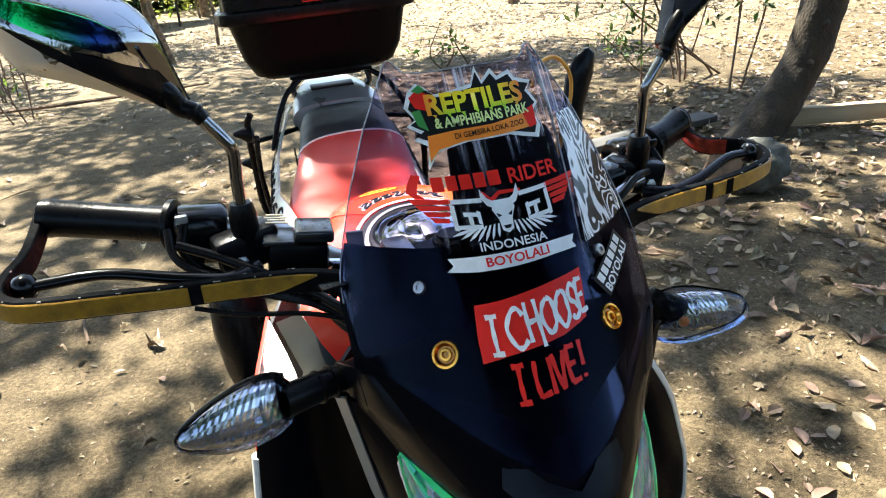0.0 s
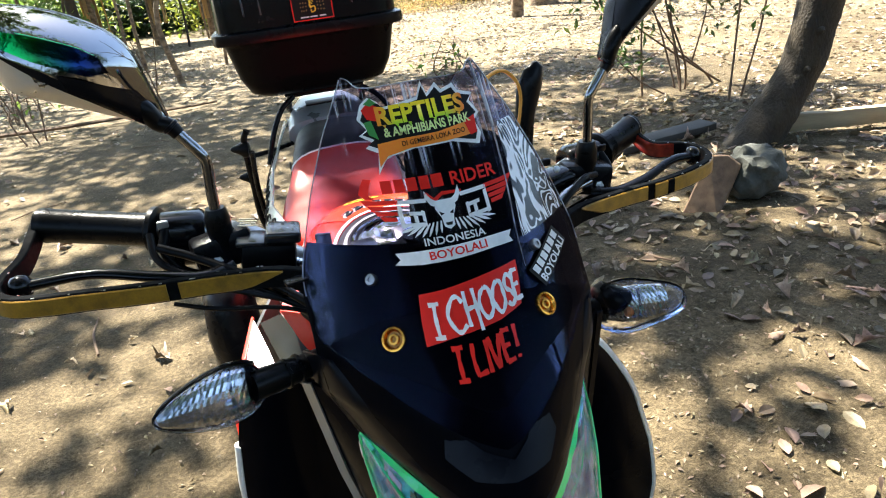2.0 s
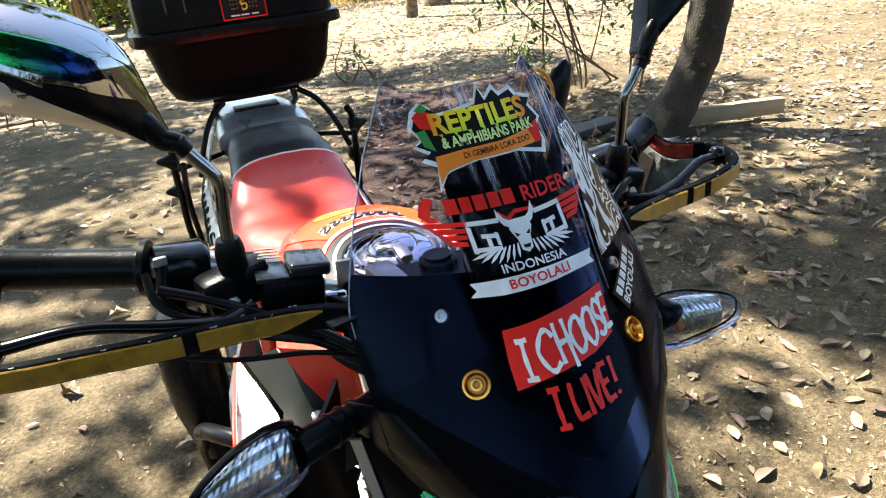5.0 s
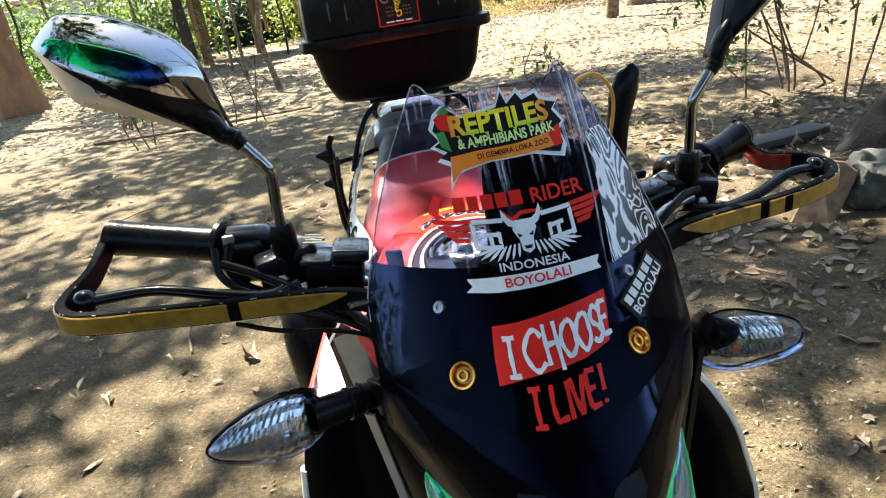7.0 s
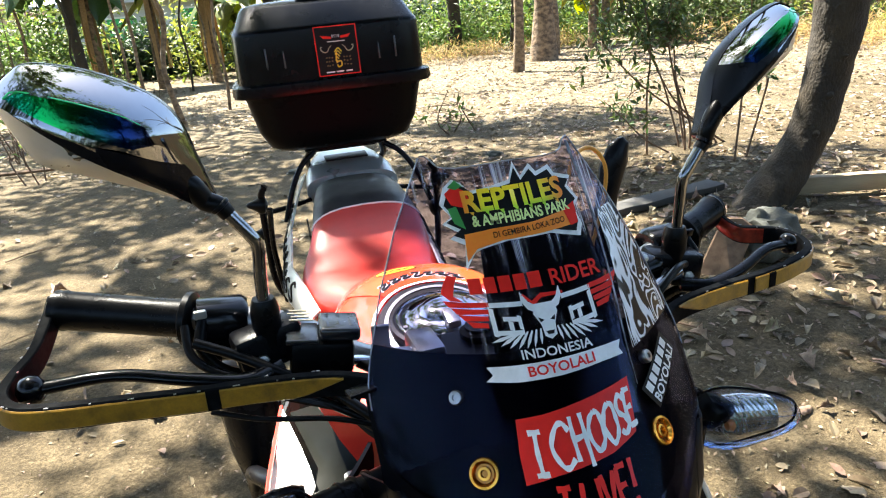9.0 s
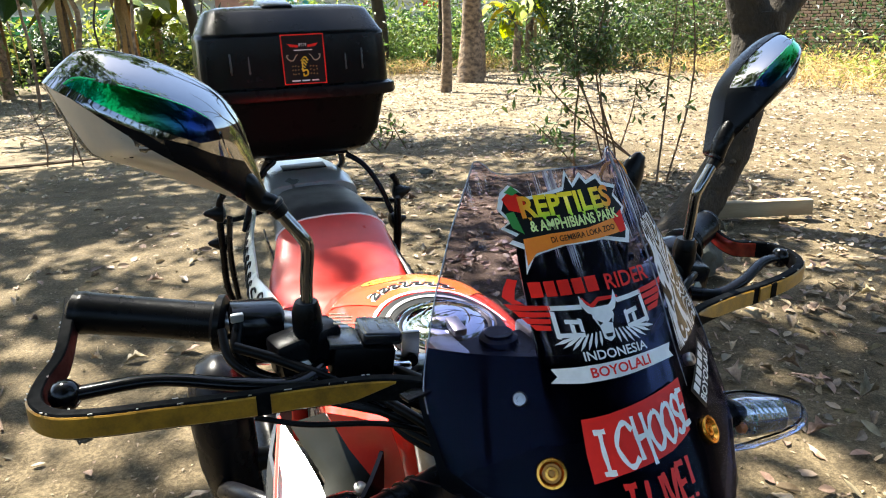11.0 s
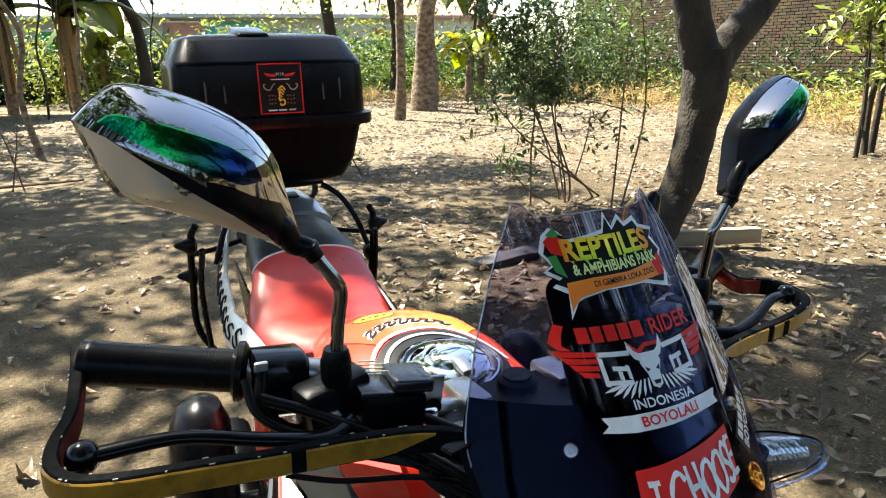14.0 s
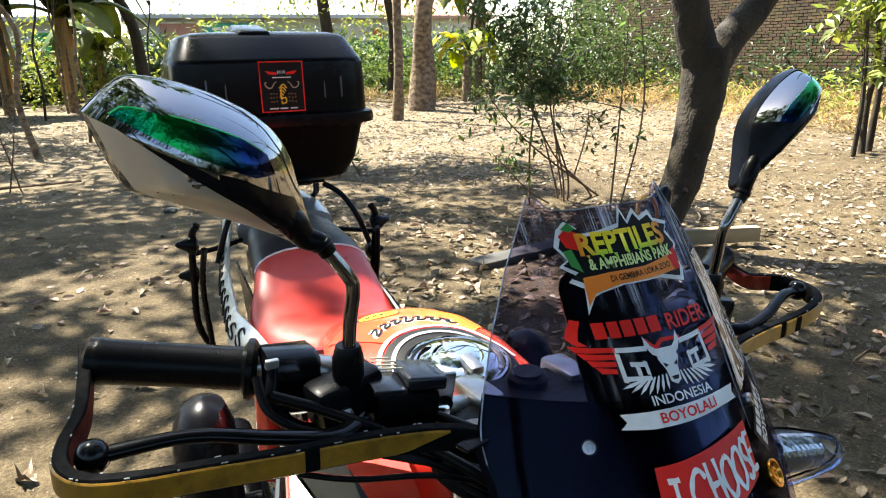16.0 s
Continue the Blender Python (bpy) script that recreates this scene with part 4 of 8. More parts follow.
def build_front():
    # cowl behind the lower screen, running forward and down to a pointed nose
    def cowl(u, v):
        z = 1.118 - 0.200 * v
        drop = (0.003 + 0.004 * u * u) * (1 - v) ** 4
        hw = float(np.interp(z, (0.918, 0.933, 0.945, 0.961, 0.99, 1.03, 1.08, 1.118), (0.006, 0.034, 0.069, 0.101, 0.116, 0.120, 0.122, 0.110)))
        yc = float(np.interp(z, (0.905, 0.93, 0.945, 0.97, 1.0, 1.036, 1.057, 1.12), (-0.134, -0.138, -0.136, -0.125, -0.1065, -0.0810, -0.0640, -0.014)))
        k = float(np.interp(z, (0.943, 0.961, 1.0, 1.036), (14.0, 10.6, 6.8, 5.4)))
        x = u * hw
        return (x, yc + k * x * x - 0.7 * drop, z - drop)
    c = part("headlight_cowl", sheet(cowl, [i / 16 - 1 for i in range(33)], [i / 40 for i in range(41)], 0.004), COWL_BLACK, bike, "smooth black pointed headlight cowl")

    def chev(x, z, lift=0.0):
        hw = cowl(1, (1.118 - z) / 0.200)[0]
        p = Vector(cowl(x / hw, (1.118 - z) / 0.200))
        return p + Vector((12 * p.x, -1, 0.6)).normalized() * (lift + 0.20 * max(0, 0.992 - z))
    # raised chevron facet under the slogan
    part("chevron", patch([(-0.040, 1.000), (-0.016, 0.982), (0.003, 0.974), (0.016, 0.983), (0.037, 1.010), (0.041, 0.978), (0.028, 0.963), (0.0, 0.960), (-0.026, 0.963), (-0.043, 0.976)], chev, 0.0035, cut=0.008), CHEVRON, c, "satin chevron facet")
    for s in (-1, 1):
        # satin facet along the edge of the cowl, folded back at its outer side
        def brow(u, v):
            inner = float(np.interp(v, (0, 0.4, 0.75, 1), (0.93, 0.70, 0.50, 0.36)))
            w = min(u, 0.8) / 0.8
            p = Vector(cowl(s * (inner + (1.005 - inner) * w), 0.43 + 0.55 * v))
            lift = (0.0042 * min(1, w * 12) + 0.004 * math.sin(math.pi * w)) * (1 - 0.5 * v)
            back = max(0.0, u - 0.8) / 0.2
            return (p.x + s * 0.014 * back * (1 - v), p.y - lift + 0.034 * back * (1 - 0.7 * v), p.z - 0.012 * back)
        part("brow", sheet(brow, (0, 0.06, 0.2, 0.4, 0.6, 0.8, 0.9, 1.0), [i / 28 for i in range(29)], 0.002 * s), BROW_BLACK, c)

        def lamp_top(v):
            return Vector((s * float(np.interp(v, (0, 0.35, 0.7, 1), (0.101, 0.071, 0.038, 0.008))), float(np.interp(v, (0, 0.35, 0.7, 1), (-0.022, -0.068, -0.108, -0.119))), float(np.interp(v, (0, 0.35, 0.7, 1), (0.959, 0.943, 0.931, 0.916)))))

        def lamp_out(v):
            return Vector((s * float(np.interp(v, (0, 0.15, 0.35, 0.6, 0.85, 1), (0.103, 0.102, 0.097, 0.090, 0.075, 0.02))), float(np.interp(v, (0, 0.35, 0.7, 1), (-0.020, -0.062, -0.088, -0.10))), float(np.interp(v, (0, 0.15, 0.35, 0.6, 0.85, 1), (0.955, 0.936, 0.905, 0.86, 0.81, 0.785)))))

        def lamp(u, v):
            p = lamp_top(v).lerp(lamp_out(v), u)
            p.y -= 0.008 * math.sin(math.pi * u)
            return p
        part("lamp_reflector", sheet(lambda u, v: Vector(lamp(u, v)) + Vector((0, 0.012 + 0.005 * math.sin(v * 40), 0)), [i / 6 for i in range(7)], [i / 22 for i in range(23)], 0.003 * s), SHEEN_LAMP, c, "iridescent headlamp film", False)
        part("lamp_band", sheet(lambda u, v: Vector(lamp(0.02 + 0.15 * u, v)) + Vector((0, -0.0028 - 0.0012 * math.sin(v * 34), 0.0006)), [i / 3 for i in range(4)], [i / 30 for i in range(31)], 0.001 * s), GREEN_TRIM, c, "bright green film band", False)
        for q, (u0, u1, v0, v1) in enumerate(((0.30, 0.62, 0.22, 0.36), (0.26, 0.50, 0.42, 0.60), (0.58, 0.84, 0.34, 0.52), (0.30, 0.66, 0.68, 0.84), (0.66, 0.90, 0.58, 0.74))):
            part("lamp_facet", sheet(lambda u, v: Vector(lamp(u0 + (u1 - u0) * u, v0 + (v1 - v0) * v + 0.06 * u)) + Vector((0, 0.004 + 0.003 * u, 0)), (0, 0.5, 1), (0, 0.5, 1), 0.001 * s), (PINK_FACET, REFLECTOR, SHEEN_LAMP)[q % 3], c, "bright lamp facet", False)
        part("headlamp_lens", sheet(lamp, [i / 8 for i in range(9)], [i / 12 for i in range(13)], 0.002 * s), LENS, c, "clear headlamp lens")
        for f, rr in ((lamp_top, 0.0030), (lamp_out, 0.0014)):
            part("lamp_trim", tube([f(q / 12) + Vector((0, -0.003, -0.001)) for q in range(13)], rr, 8, 2), GREEN_TRIM, c, "green metallic lamp trim")
        part("lamp_divider", tube([lamp_top(0.12).lerp(lamp_out(0.12), 0.5) + Vector((0, -0.002, 0)), lamp_top(0.5).lerp(lamp_out(0.5), 0.42) + Vector((0, -0.006, 0)), lamp_top(0.9).lerp(lamp_out(0.9), 0.4) + Vector((0, -0.006, 0))], 0.0016, 6), GREEN_TRIM, c)
        # black flank outside the lamp, then the silver edge strip
        part("cowl_flank", sheet(lambda u, v: (s * ((0.103 - 0.02 * v) * (1 - u) + float(np.interp(v, (0, 1), (0.136, 0.100))) * u), -0.012 - 0.06 * v * (1 - u) + 0.024 * u, 1.0 - 0.20 * v - 0.02 * (1 - u)), [i / 4 for i in range(5)], [i / 10 for i in range(11)], 0.003 * s), COWL_BLACK, c)
        part("cowl_edge", sheet(lambda u, v: (s * (float(np.interp(v, (0, 0.5, 1), (0.1335, 0.1195, 0.099))) + 0.0075 * u), 0.008 + 0.004 * u, 0.998 - 0.20 * v), [0, 0.5, 1], [i / 10 for i in range(11)], 0.003 * s), SILVER if s < 0 else COWL_BLACK, c, "silver edge strip" if s < 0 else "black edge strip")
        # front indicators: black rim, clear leaf-shaped lens, ribbed reflector
        j, t = (Vector((-0.155, 0.014, 1.008)), Vector((-0.254, -0.034, 1.020))) if s < 0 else (Vector((0.140, 0.068, 0.966)), Vector((0.229, 0.010, 0.990)))
        big = 1.0 if s < 0 else 1.16
        leaf = tuple((a, ry * big, rz * big) for a, ry, rz in ((0.19, 0.009, 0.012), (0.23, 0.014, 0.018), (0.31, 0.018, 0.0225), (0.44, 0.020, 0.0250), (0.58, 0.0192, 0.0235), (0.72, 0.0162, 0.0195), (0.84, 0.0122, 0.0142), (0.93, 0.008, 0.0090), (0.985, 0.0042, 0.0046), (1.0, 0.0012, 0.0014)))
        if s > 0:
            leaf = leaf[:6] + tuple((a, ry * big, rz * big) for a, ry, rz in ((0.84, 0.0140, 0.0160), (0.92, 0.0112, 0.0124), (0.97, 0.0080, 0.0086), (0.993, 0.0046, 0.0050), (1.0, 0.0015, 0.0016)))
        AX, AZ = Vector((0, 1, 0)), Vector((0, 0, 1))
        ind = part("indicator_lens", loft([ellipse_ring(j.lerp(t, a), AX, AZ, ry, rz, 22, 2.2) for a, ry, rz in leaf]), LENS, bike, "clear leaf-shaped front indicator")
        la, lry, lrz = ([p[i] for p in leaf] for i in range(3))
        facets = []
        for q in range(27):
            a_ = 0.29 + (0.68 if s < 0 else 0.52) * q / 26
            bowl = 1.0 if s < 0 else 0.62 + 0.30 * q / 26
            ring = ellipse_ring(j.lerp(t, a_) + Vector((0, 0.003, 0)), AX, AZ, float(np.interp(a_, la, lry)) * 0.84, float(np.interp(a_, la, lrz)) * 0.92, 22, 2.0)
            mid = j.lerp(t, a_) + Vector((0, 0.003, 0))
            facets.append([mid + (v - mid) * bowl * (1 - 0.018 * ((q + e) % 2) - (0.03 if q % 9 == 4 else 0)) for e, v in enumerate(ring)])
        part("indicator_reflector", loft(facets), REFLECTOR, ind, "finely faceted bright reflector", False)
        for e in (-0.35, 0.0, 0.35):
            part("lens_rib", tube([j.lerp(t, a_) + Vector((0, -float(np.interp(a_, la, lry)) * (1 - 0.5 * e * e) + 0.0006, e * float(np.interp(a_, la, lrz)))) for a_ in (0.34, 0.45, 0.58, 0.70, 0.82, 0.92)], 0.0005, 5, 3), LENS, ind)
        part("indicator_shell", loft([ellipse_ring(j.lerp(t, a) + (Vector((0, 0.010, 0.001)) if s < 0 else Vector((0, 0.002, 0.0105))), AX, AZ, ry * (0.75 if s < 0 else 1.04), rz * (0.90 if s < 0 else 0.66), 18, 2.2) for a, ry, rz in (leaf[1:-1] if s < 0 else leaf[:3] + ((0.40, 0.018, 0.019), (0.50, 0.010, 0.011), (0.55, 0.002, 0.003)))]), BLACK_SATIN, ind, "black back shell")
        rim = [j.lerp(t, a) + Vector((0, 0.002, rz + 0.0004)) for a, ry, rz in leaf] + [j.lerp(t, a) + Vector((0, 0.002, -rz - 0.0004)) for a, ry, rz in reversed(leaf)]
        part("indicator_rim", tube(rim + rim[:1], 0.0011, 6, 3), BLACK_GLOSS, ind)
        part("bulb", lathe([(0.0001, 0), (0.005, 0.002), (0.006, 0.006), (0.003, 0.010), (0.0001, 0.011)], j.lerp(t, 0.40) + Vector((0, -0.0125, 0)), (s, -0.1, 0), 12), AMBER if s > 0 else REFLECTOR, ind)
        part("indicator_stem", tube([j.lerp(t, -0.55), j.lerp(t, -0.2), j.lerp(t, 0.27)], [0.012, 0.0115, 0.0135], 14), RUBBER, ind)
        for k in range(3):
            part("stem_ring", lathe([(0.0115, 0), (0.0138, 0.001), (0.0138, 0.003), (0.0115, 0.004)], j.lerp(t, -0.25 + 0.11 * k), t - j, 16), RUBBER, ind)
        # fork leg, stanchion and axle end
        part("fork_stanchion", tube([(s * 0.092, 0.115, 1.045), (s * 0.092, -0.03, 0.70)], 0.019, 16), STEEL, bike)
        part("fork_slider", tube([(s * 0.092, -0.025, 0.715), (s * 0.092, -0.19, 0.30)], [0.026, 0.027, 0.024], 16), BLACK_SATIN, bike)
        # tank shroud: front face, white outer edge and side
        zt, wt = ((0.55, 0.66, 0.77, 0.86, 0.914, 0.93), (0.19, 0.235, 0.243, 0.230, 0.216, 0.205)) if s < 0 else ((0.55, 0.60, 0.69, 0.80, 0.86, 0.895, 0.936), (0.29, 0.288, 0.272, 0.238, 0.206, 0.180, 0.148))

        def ex(z):
            return float(np.interp(z, zt, wt))
        sh = part("tank_shroud", sheet(lambda u, v: (s * (0.118 + (ex(0.925 - 0.37 * v) - 0.118) * u), 0.20 - 0.08 * math.sin(u * 2.2) + 0.05 * v * v, 0.925 - 0.37 * v), [i / 8 for i in range(9)], [i / 16 for i in range(17)], 0.004 * s), COWL_BLACK, bike, "black front shroud with white edge")
        part("shroud_edge", tube([(s * (ex(z) + 0.001), 0.20 - 0.08 * math.sin(2.2) + 0.05 * ((0.925 - z) / 0.37) ** 2, z) for z in (*((0.926, 0.90) if s > 0 else ()), 0.86, 0.80, 0.74, 0.68, 0.60, 0.557)], 0.0058, 8), WHITE_PAINT, sh, "white edge")
        part("side_panel", sheet(lambda u, v: (s * ((ex(0.875 - 0.315 * v) - 0.004) * (1 - 0.40 * max(0, u - 0.4))), 0.185 + 0.315 * u, 0.875 - 0.315 * v + 0.02 * u), [i / 8 for i in range(9)], [i / 12 for i in range(13)], -0.004 * s), DARK_FILM, sh, "dark grey side panel")
        if s < 0:
            A, B, C, D = (Vector((s * x, y, z)) for x, y, z in ((0.2045, 0.312, 0.921), (0.229, 0.182, 0.888), (0.1800, 0.205, 0.902), (0.186, 0.176, 0.886)))
            part("flash_lip", tube([A, B, B + Vector((s * 0.003, -0.03, -0.06))], 0.0022, 6, 3), RED_PAINT, sh, "red lip")
            part("white_flash", loft([[A + d, A.lerp(B, 0.5) + d, B + d, B + Vector((s * 0.003, -0.03, -0.06)) + d, D + Vector((s * 0.008, -0.02, -0.06)) + d, D + d, D.lerp(C, 0.55) + Vector((-s * 0.005, -0.002, 0)) + d, C + d, C.lerp(A, 0.35) + Vector((-s * 0.001, 0, 0)) + d] for d in (Vector(), Vector((0, 0.003, -0.005)))]), WHITE_PAINT, sh, "white triangular flash", False)
            rows = [[Vector((s * x, y, z)) for x, y, z in r] for r in (((0.146, 0.36, 0.945), (0.125, 0.33, 0.968), (0.098, 0.28, 0.975)), ((0.163, 0.235, 0.961), (0.137, 0.222, 0.957), (0.105, 0.204, 0.949)), ((0.146, 0.214, 0.925), (0.125, 0.205, 0.922), (0.099, 0.196, 0.92)), ((0.121, 0.195, 0.884), (0.109, 0.190, 0.884), (0.095, 0.186, 0.886)))]

            def flank(u, v):
                i = min(2, int(v))
                a_, b_ = rows[i], rows[i + 1]
                p = [a_[q].lerp(b_[q], v - i) for q in range(3)]
                return p[0].lerp(p[1], u * 2) if u < 0.5 else p[1].lerp(p[2], u * 2 - 1)
            part("red_flash", sheet(flank, [i / 6 for i in range(7)], [i / 3 for i in range(10)], 0.003 * s), RED_PAINT, sh, "red front flank of the tank")
            g0, g1 = [Vector((s * x, y, z)) for x, y, z in ((0.196, 0.305, 0.915), (0.173, 0.222, 0.891), (0.186, 0.182, 0.872), (0.18, 0.165, 0.82))], [Vector((s * x, y, z)) for x, y, z in ((0.158, 0.262, 0.945), (0.142, 0.218, 0.917), (0.117, 0.198, 0.878), (0.10, 0.19, 0.82))]
            gp_ = part("inner_panel", sheet(lambda u, v: g0[min(2, int(v))].lerp(g0[min(2, int(v)) + 1], v - min(2, int(v))).lerp(g1[min(2, int(v))].lerp(g1[min(2, int(v)) + 1], v - min(2, int(v))), u), [i / 4 for i in range(5)], [i / 3 for i in range(10)], 0.003 * s), PANEL_GREY, sh, "dark grey inner panel")
            part("panel_bolt", lathe([(0.0065, 0), (0.0065, 0.004), (0.003, 0.0055), (0.001, 0.0055)], (s * 0.142, 0.196, 0.889), (0, -0.5, 0.85), 14), STEEL, gp_)
        # engine guard with a rounded black pad
        g = part("engine_guard", tube([(s * 0.10, 0.30, 0.70), (s * 0.24, 0.42, 0.74), (s * 0.285, 0.55, 0.66), (s * 0.25, 0.56, 0.48), (s * 0.10, 0.42, 0.36)], 0.0125, 12), BLACK_SATIN, bike)
        part("guard_slider", tube([(s * 0.20, 0.585, 0.690), (s * 0.29, 0.60, 0.684), (s * 0.306, 0.603, 0.683)], [0.018, 0.02, 0.016], 14), RUBBER, g, "black rubber slider")
        part("guard_pad", loft([ellipse_ring((s * x, y, z), (1, 0, 0), (0, 1, 0), rx, ry, 18) for x, y, z, rx, ry in
             ((0.268, 0.60, 0.872, 0.006, 0.01), (0.268, 0.60, 0.862, 0.03, 0.04), (0.270, 0.60, 0.83, 0.043, 0.06), (0.272, 0.60, 0.77, 0.047, 0.068), (0.270, 0.60, 0.70, 0.045, 0.065), (0.262, 0.59, 0.62, 0.036, 0.05), (0.258, 0.58, 0.60, 0.01, 0.012))]), BLACK_SATIN, g, "rounded black guard pad")
    # fork yoke, ignition, headstock
    part("top_yoke", loft([[Vector((x, y, z)) for x, y in ((-0.115, 0.105), (-0.07, 0.08), (0.07, 0.08), (0.115, 0.105), (0.105, 0.145), (0.04, 0.18), (-0.04, 0.18), (-0.105, 0.145))] for z in (1.02, 1.04)]), BLACK_MATT, bike, "black cast fork yoke", False)
    part("ignition", lathe([(0.019, 0), (0.019, 0.010), (0.014, 0.012), (0.014, 0.015), (0.002, 0.015)], (0, 0.165, 1.035), (0, 0, 1), 20), BLACK_MATT, bike)
    part("headstock", tube([(0, 0.15, 1.03), (0, 0.23, 0.84)], 0.03, 16), BLACK_SATIN, bike)
    # instrument behind the screen
    ins = part("instrument", loft([ellipse_ring((0.034 + 0.002 * k, 0.045 + 0.020 * k, 1.075 + 0.022 * k), (1, 0.08, 0), (0, 0.45, 0.89), 0.056 - 0.002 * k, 0.026, 28, 3.5) for k in range(4)]), BLACK_MATT, bike, "black instrument pod behind the windscreen")
    part("instrument_face", loft([ellipse_ring((0.040, 0.108 + 0.003 * k, 1.142 + 0.001 * k), (1, 0.08, 0), (0, 0.45, 0.89), 0.046, 0.021, 28, 3.5) for k in range(2)]), DARK_FILM, ins)
    # front mudguard and wheel
    part("front_mudguard", sheet(lambda u, v: (0.062 * math.sin(u * 1.35) , -0.205 + (0.325 - 0.02 * u * u) * math.cos(radians(20 + 120 * v)), 0.30 + (0.325 - 0.03 * u * u) * math.sin(radians(20 + 120 * v))), [i / 5 - 1 for i in range(11)], [i / 20 for i in range(21)], 0.003), BLACK_GLOSS, bike)


def build_wheel(y, r, w):
    tyre = part("wheel_tyre", lathe([(r - 0.075, -w * 0.38), (r - 0.05, -w / 2), (r - 0.02, -w * 0.46), (r - 0.003, -w * 0.25), (r, 0), (r - 0.003, w * 0.25), (r - 0.02, w * 0.46), (r - 0.05, w / 2), (r - 0.075, w * 0.38), (r - 0.08, 0)], (0, y, r), (1, 0, 0), 48), RUBBER, bike)
    part("rim", lathe([(r - 0.078, -w * 0.4), (r - 0.098, -w * 0.3), (r - 0.098, w * 0.3), (r - 0.078, w * 0.4), (r - 0.085, 0)], (0, y, r), (1, 0, 0), 48), BLACK_SATIN, tyre)
    for k in range(5):
        a = 2 * math.pi * k / 5
        part("spoke", tube([(0, y + 0.04 * math.cos(a), r + 0.04 * math.sin(a)), (0, y + (r - 0.09) * math.cos(a), r + (r - 0.09) * math.sin(a))], [0.022, 0.013], 8), BLACK_SATIN, tyre)
    part("hub", lathe([(0.05, -0.06), (0.055, -0.03), (0.055, 0.03), (0.05, 0.06)], (0, y, r), (1, 0, 0), 24), STEEL, tyre)
    part("brake_disc", lathe([(0.07, 0.062), (0.125, 0.062), (0.125, 0.066), (0.07, 0.066)], (0, y, r), (-1, 0, 0), 36), STEEL, tyre)


build_front()
build_wheel(-0.205, 0.30, 0.09)
build_wheel(1.13, 0.30, 0.12)


def build_body():
    prof = ((0.205, 0.05, 0.93, 0.84), (0.225, 0.085, 0.955, 0.82), (0.26, 0.118, 0.977, 0.80), (0.33, 0.140, 0.989, 0.79), (0.42, 0.148, 0.990, 0.785), (0.50, 0.142, 0.984, 0.785), (0.57, 0.126, 0.968, 0.79), (0.63, 0.104, 0.945, 0.80), (0.69, 0.082, 0.917, 0.81), (0.73, 0.06, 0.895, 0.82))

    def tank_ring(y, w, zt, zb, n=32):
        out = []
        for k in range(n):
            a = 2 * math.pi * k / n
            ca, sa = math.cos(a), math.sin(a)
            x = w * math.copysign(abs(ca) ** 0.8, ca)
            zc = zb + (zt - zb) * 0.45
            z = zc + (zt - zc) * sa ** 0.85 if sa >= 0 else zc - (zc - zb) * abs(sa) ** 0.7
            out.append(Vector((x, y, z)))
        return out
    ys = [p[0] for p in prof]
    fine = np.linspace(ys[0], ys[-1], 30)
    tank = part("fuel_tank", loft([tank_ring(y, *(float(np.interp(y, ys, [p[i] for p in prof])) for i in (1, 2, 3))) for y in fine]), RED_PAINT, bike, "glossy red fuel tank with orange and white graphics")

    def on(u, v, lift=0.0):
        w, zt, zb = (float(np.interp(v, ys, [p[i] for p in prof])) for i in (1, 2, 3))
        q = min(0.999, abs(u) / w) ** (1 / 0.8)
        sa = math.sqrt(1 - q * q)
        zc = zb + (zt - zb) * 0.45
        return Vector((u, v - 0.15 * lift, zc + (zt - zc) * sa ** 0.85 + lift))
    # orange band across the tank behind the filler, with lettering-sized strokes
    def arc(r0, r1, a0, a1, cy=0.325, n=14):
        A = [radians(a0 + (a1 - a0) * i / n) for i in range(n + 1)]
        return [(r1 * math.cos(a) , cy + r1 * math.sin(a) * 1.35) for a in A] + [(r0 * math.cos(a), cy + r0 * math.sin(a) * 1.35) for a in reversed(A)]
    part("orange_band", patch(arc(0.089, 0.172, 42, 128), on, 0.0010), ORANGE_FADE, tank, "red and orange tank graphic")
    part("white_band", sheet(lambda a, r: on(r * math.cos(a), 0.325 + r * 1.35 * math.sin(a), 0.0016), [radians(4 + 4 * i) for i in range(44)], (0.0828, 0.0853, 0.0878), 0.0004), WHITE_FILM, tank, "white curved stripe")
    part("black_disc", patch([(0.082 * math.cos(2 * math.pi * k / 28), 0.325 + 0.108 * math.sin(2 * math.pi * k / 28)) for k in range(28)], on, 0.0008), BLACK_FILM, tank)
    part("silver_band", sheet(lambda a, r: on(r * math.cos(a), 0.325 + r * 1.32 * math.sin(a), 0.0018), [radians(8 * i) for i in range(46)], (0.0665, 0.0690, 0.0715), 0.0004), SILVER, tank, "silver inner ring")
    # graffiti-like script: fat white outline under thin dark strokes
    rng = random.Random(8)
    glyphs = []
    for k in range(7):
        c, h = -0.050 + 0.0165 * k, 0.020 if k in (0, 3) else 0.014
        glyphs.append([(c - 0.007, 0.5 * h + rng.uniform(-0.002, 0.002)), (c + 0.003, 0.5 * h), (c - 0.002, -0.1 * h), (c - 0.004, -0.5 * h), (c + 0.004, -0.4 * h), (c + 0.008, -0.1 * h)])
    for r_, col, lf in ((0.0052, WHITE_FILM, 0.0), (0.0019, BLACK_FILM, 0.0024)):
        for g in glyphs:
            part("script_stroke", tube([on(u, 0.478 - 0.9 * u * u / 0.09 - 0.10 * u + v, lf) for u, v in g], r_, 6, 3, flat=0.35), col, tank)
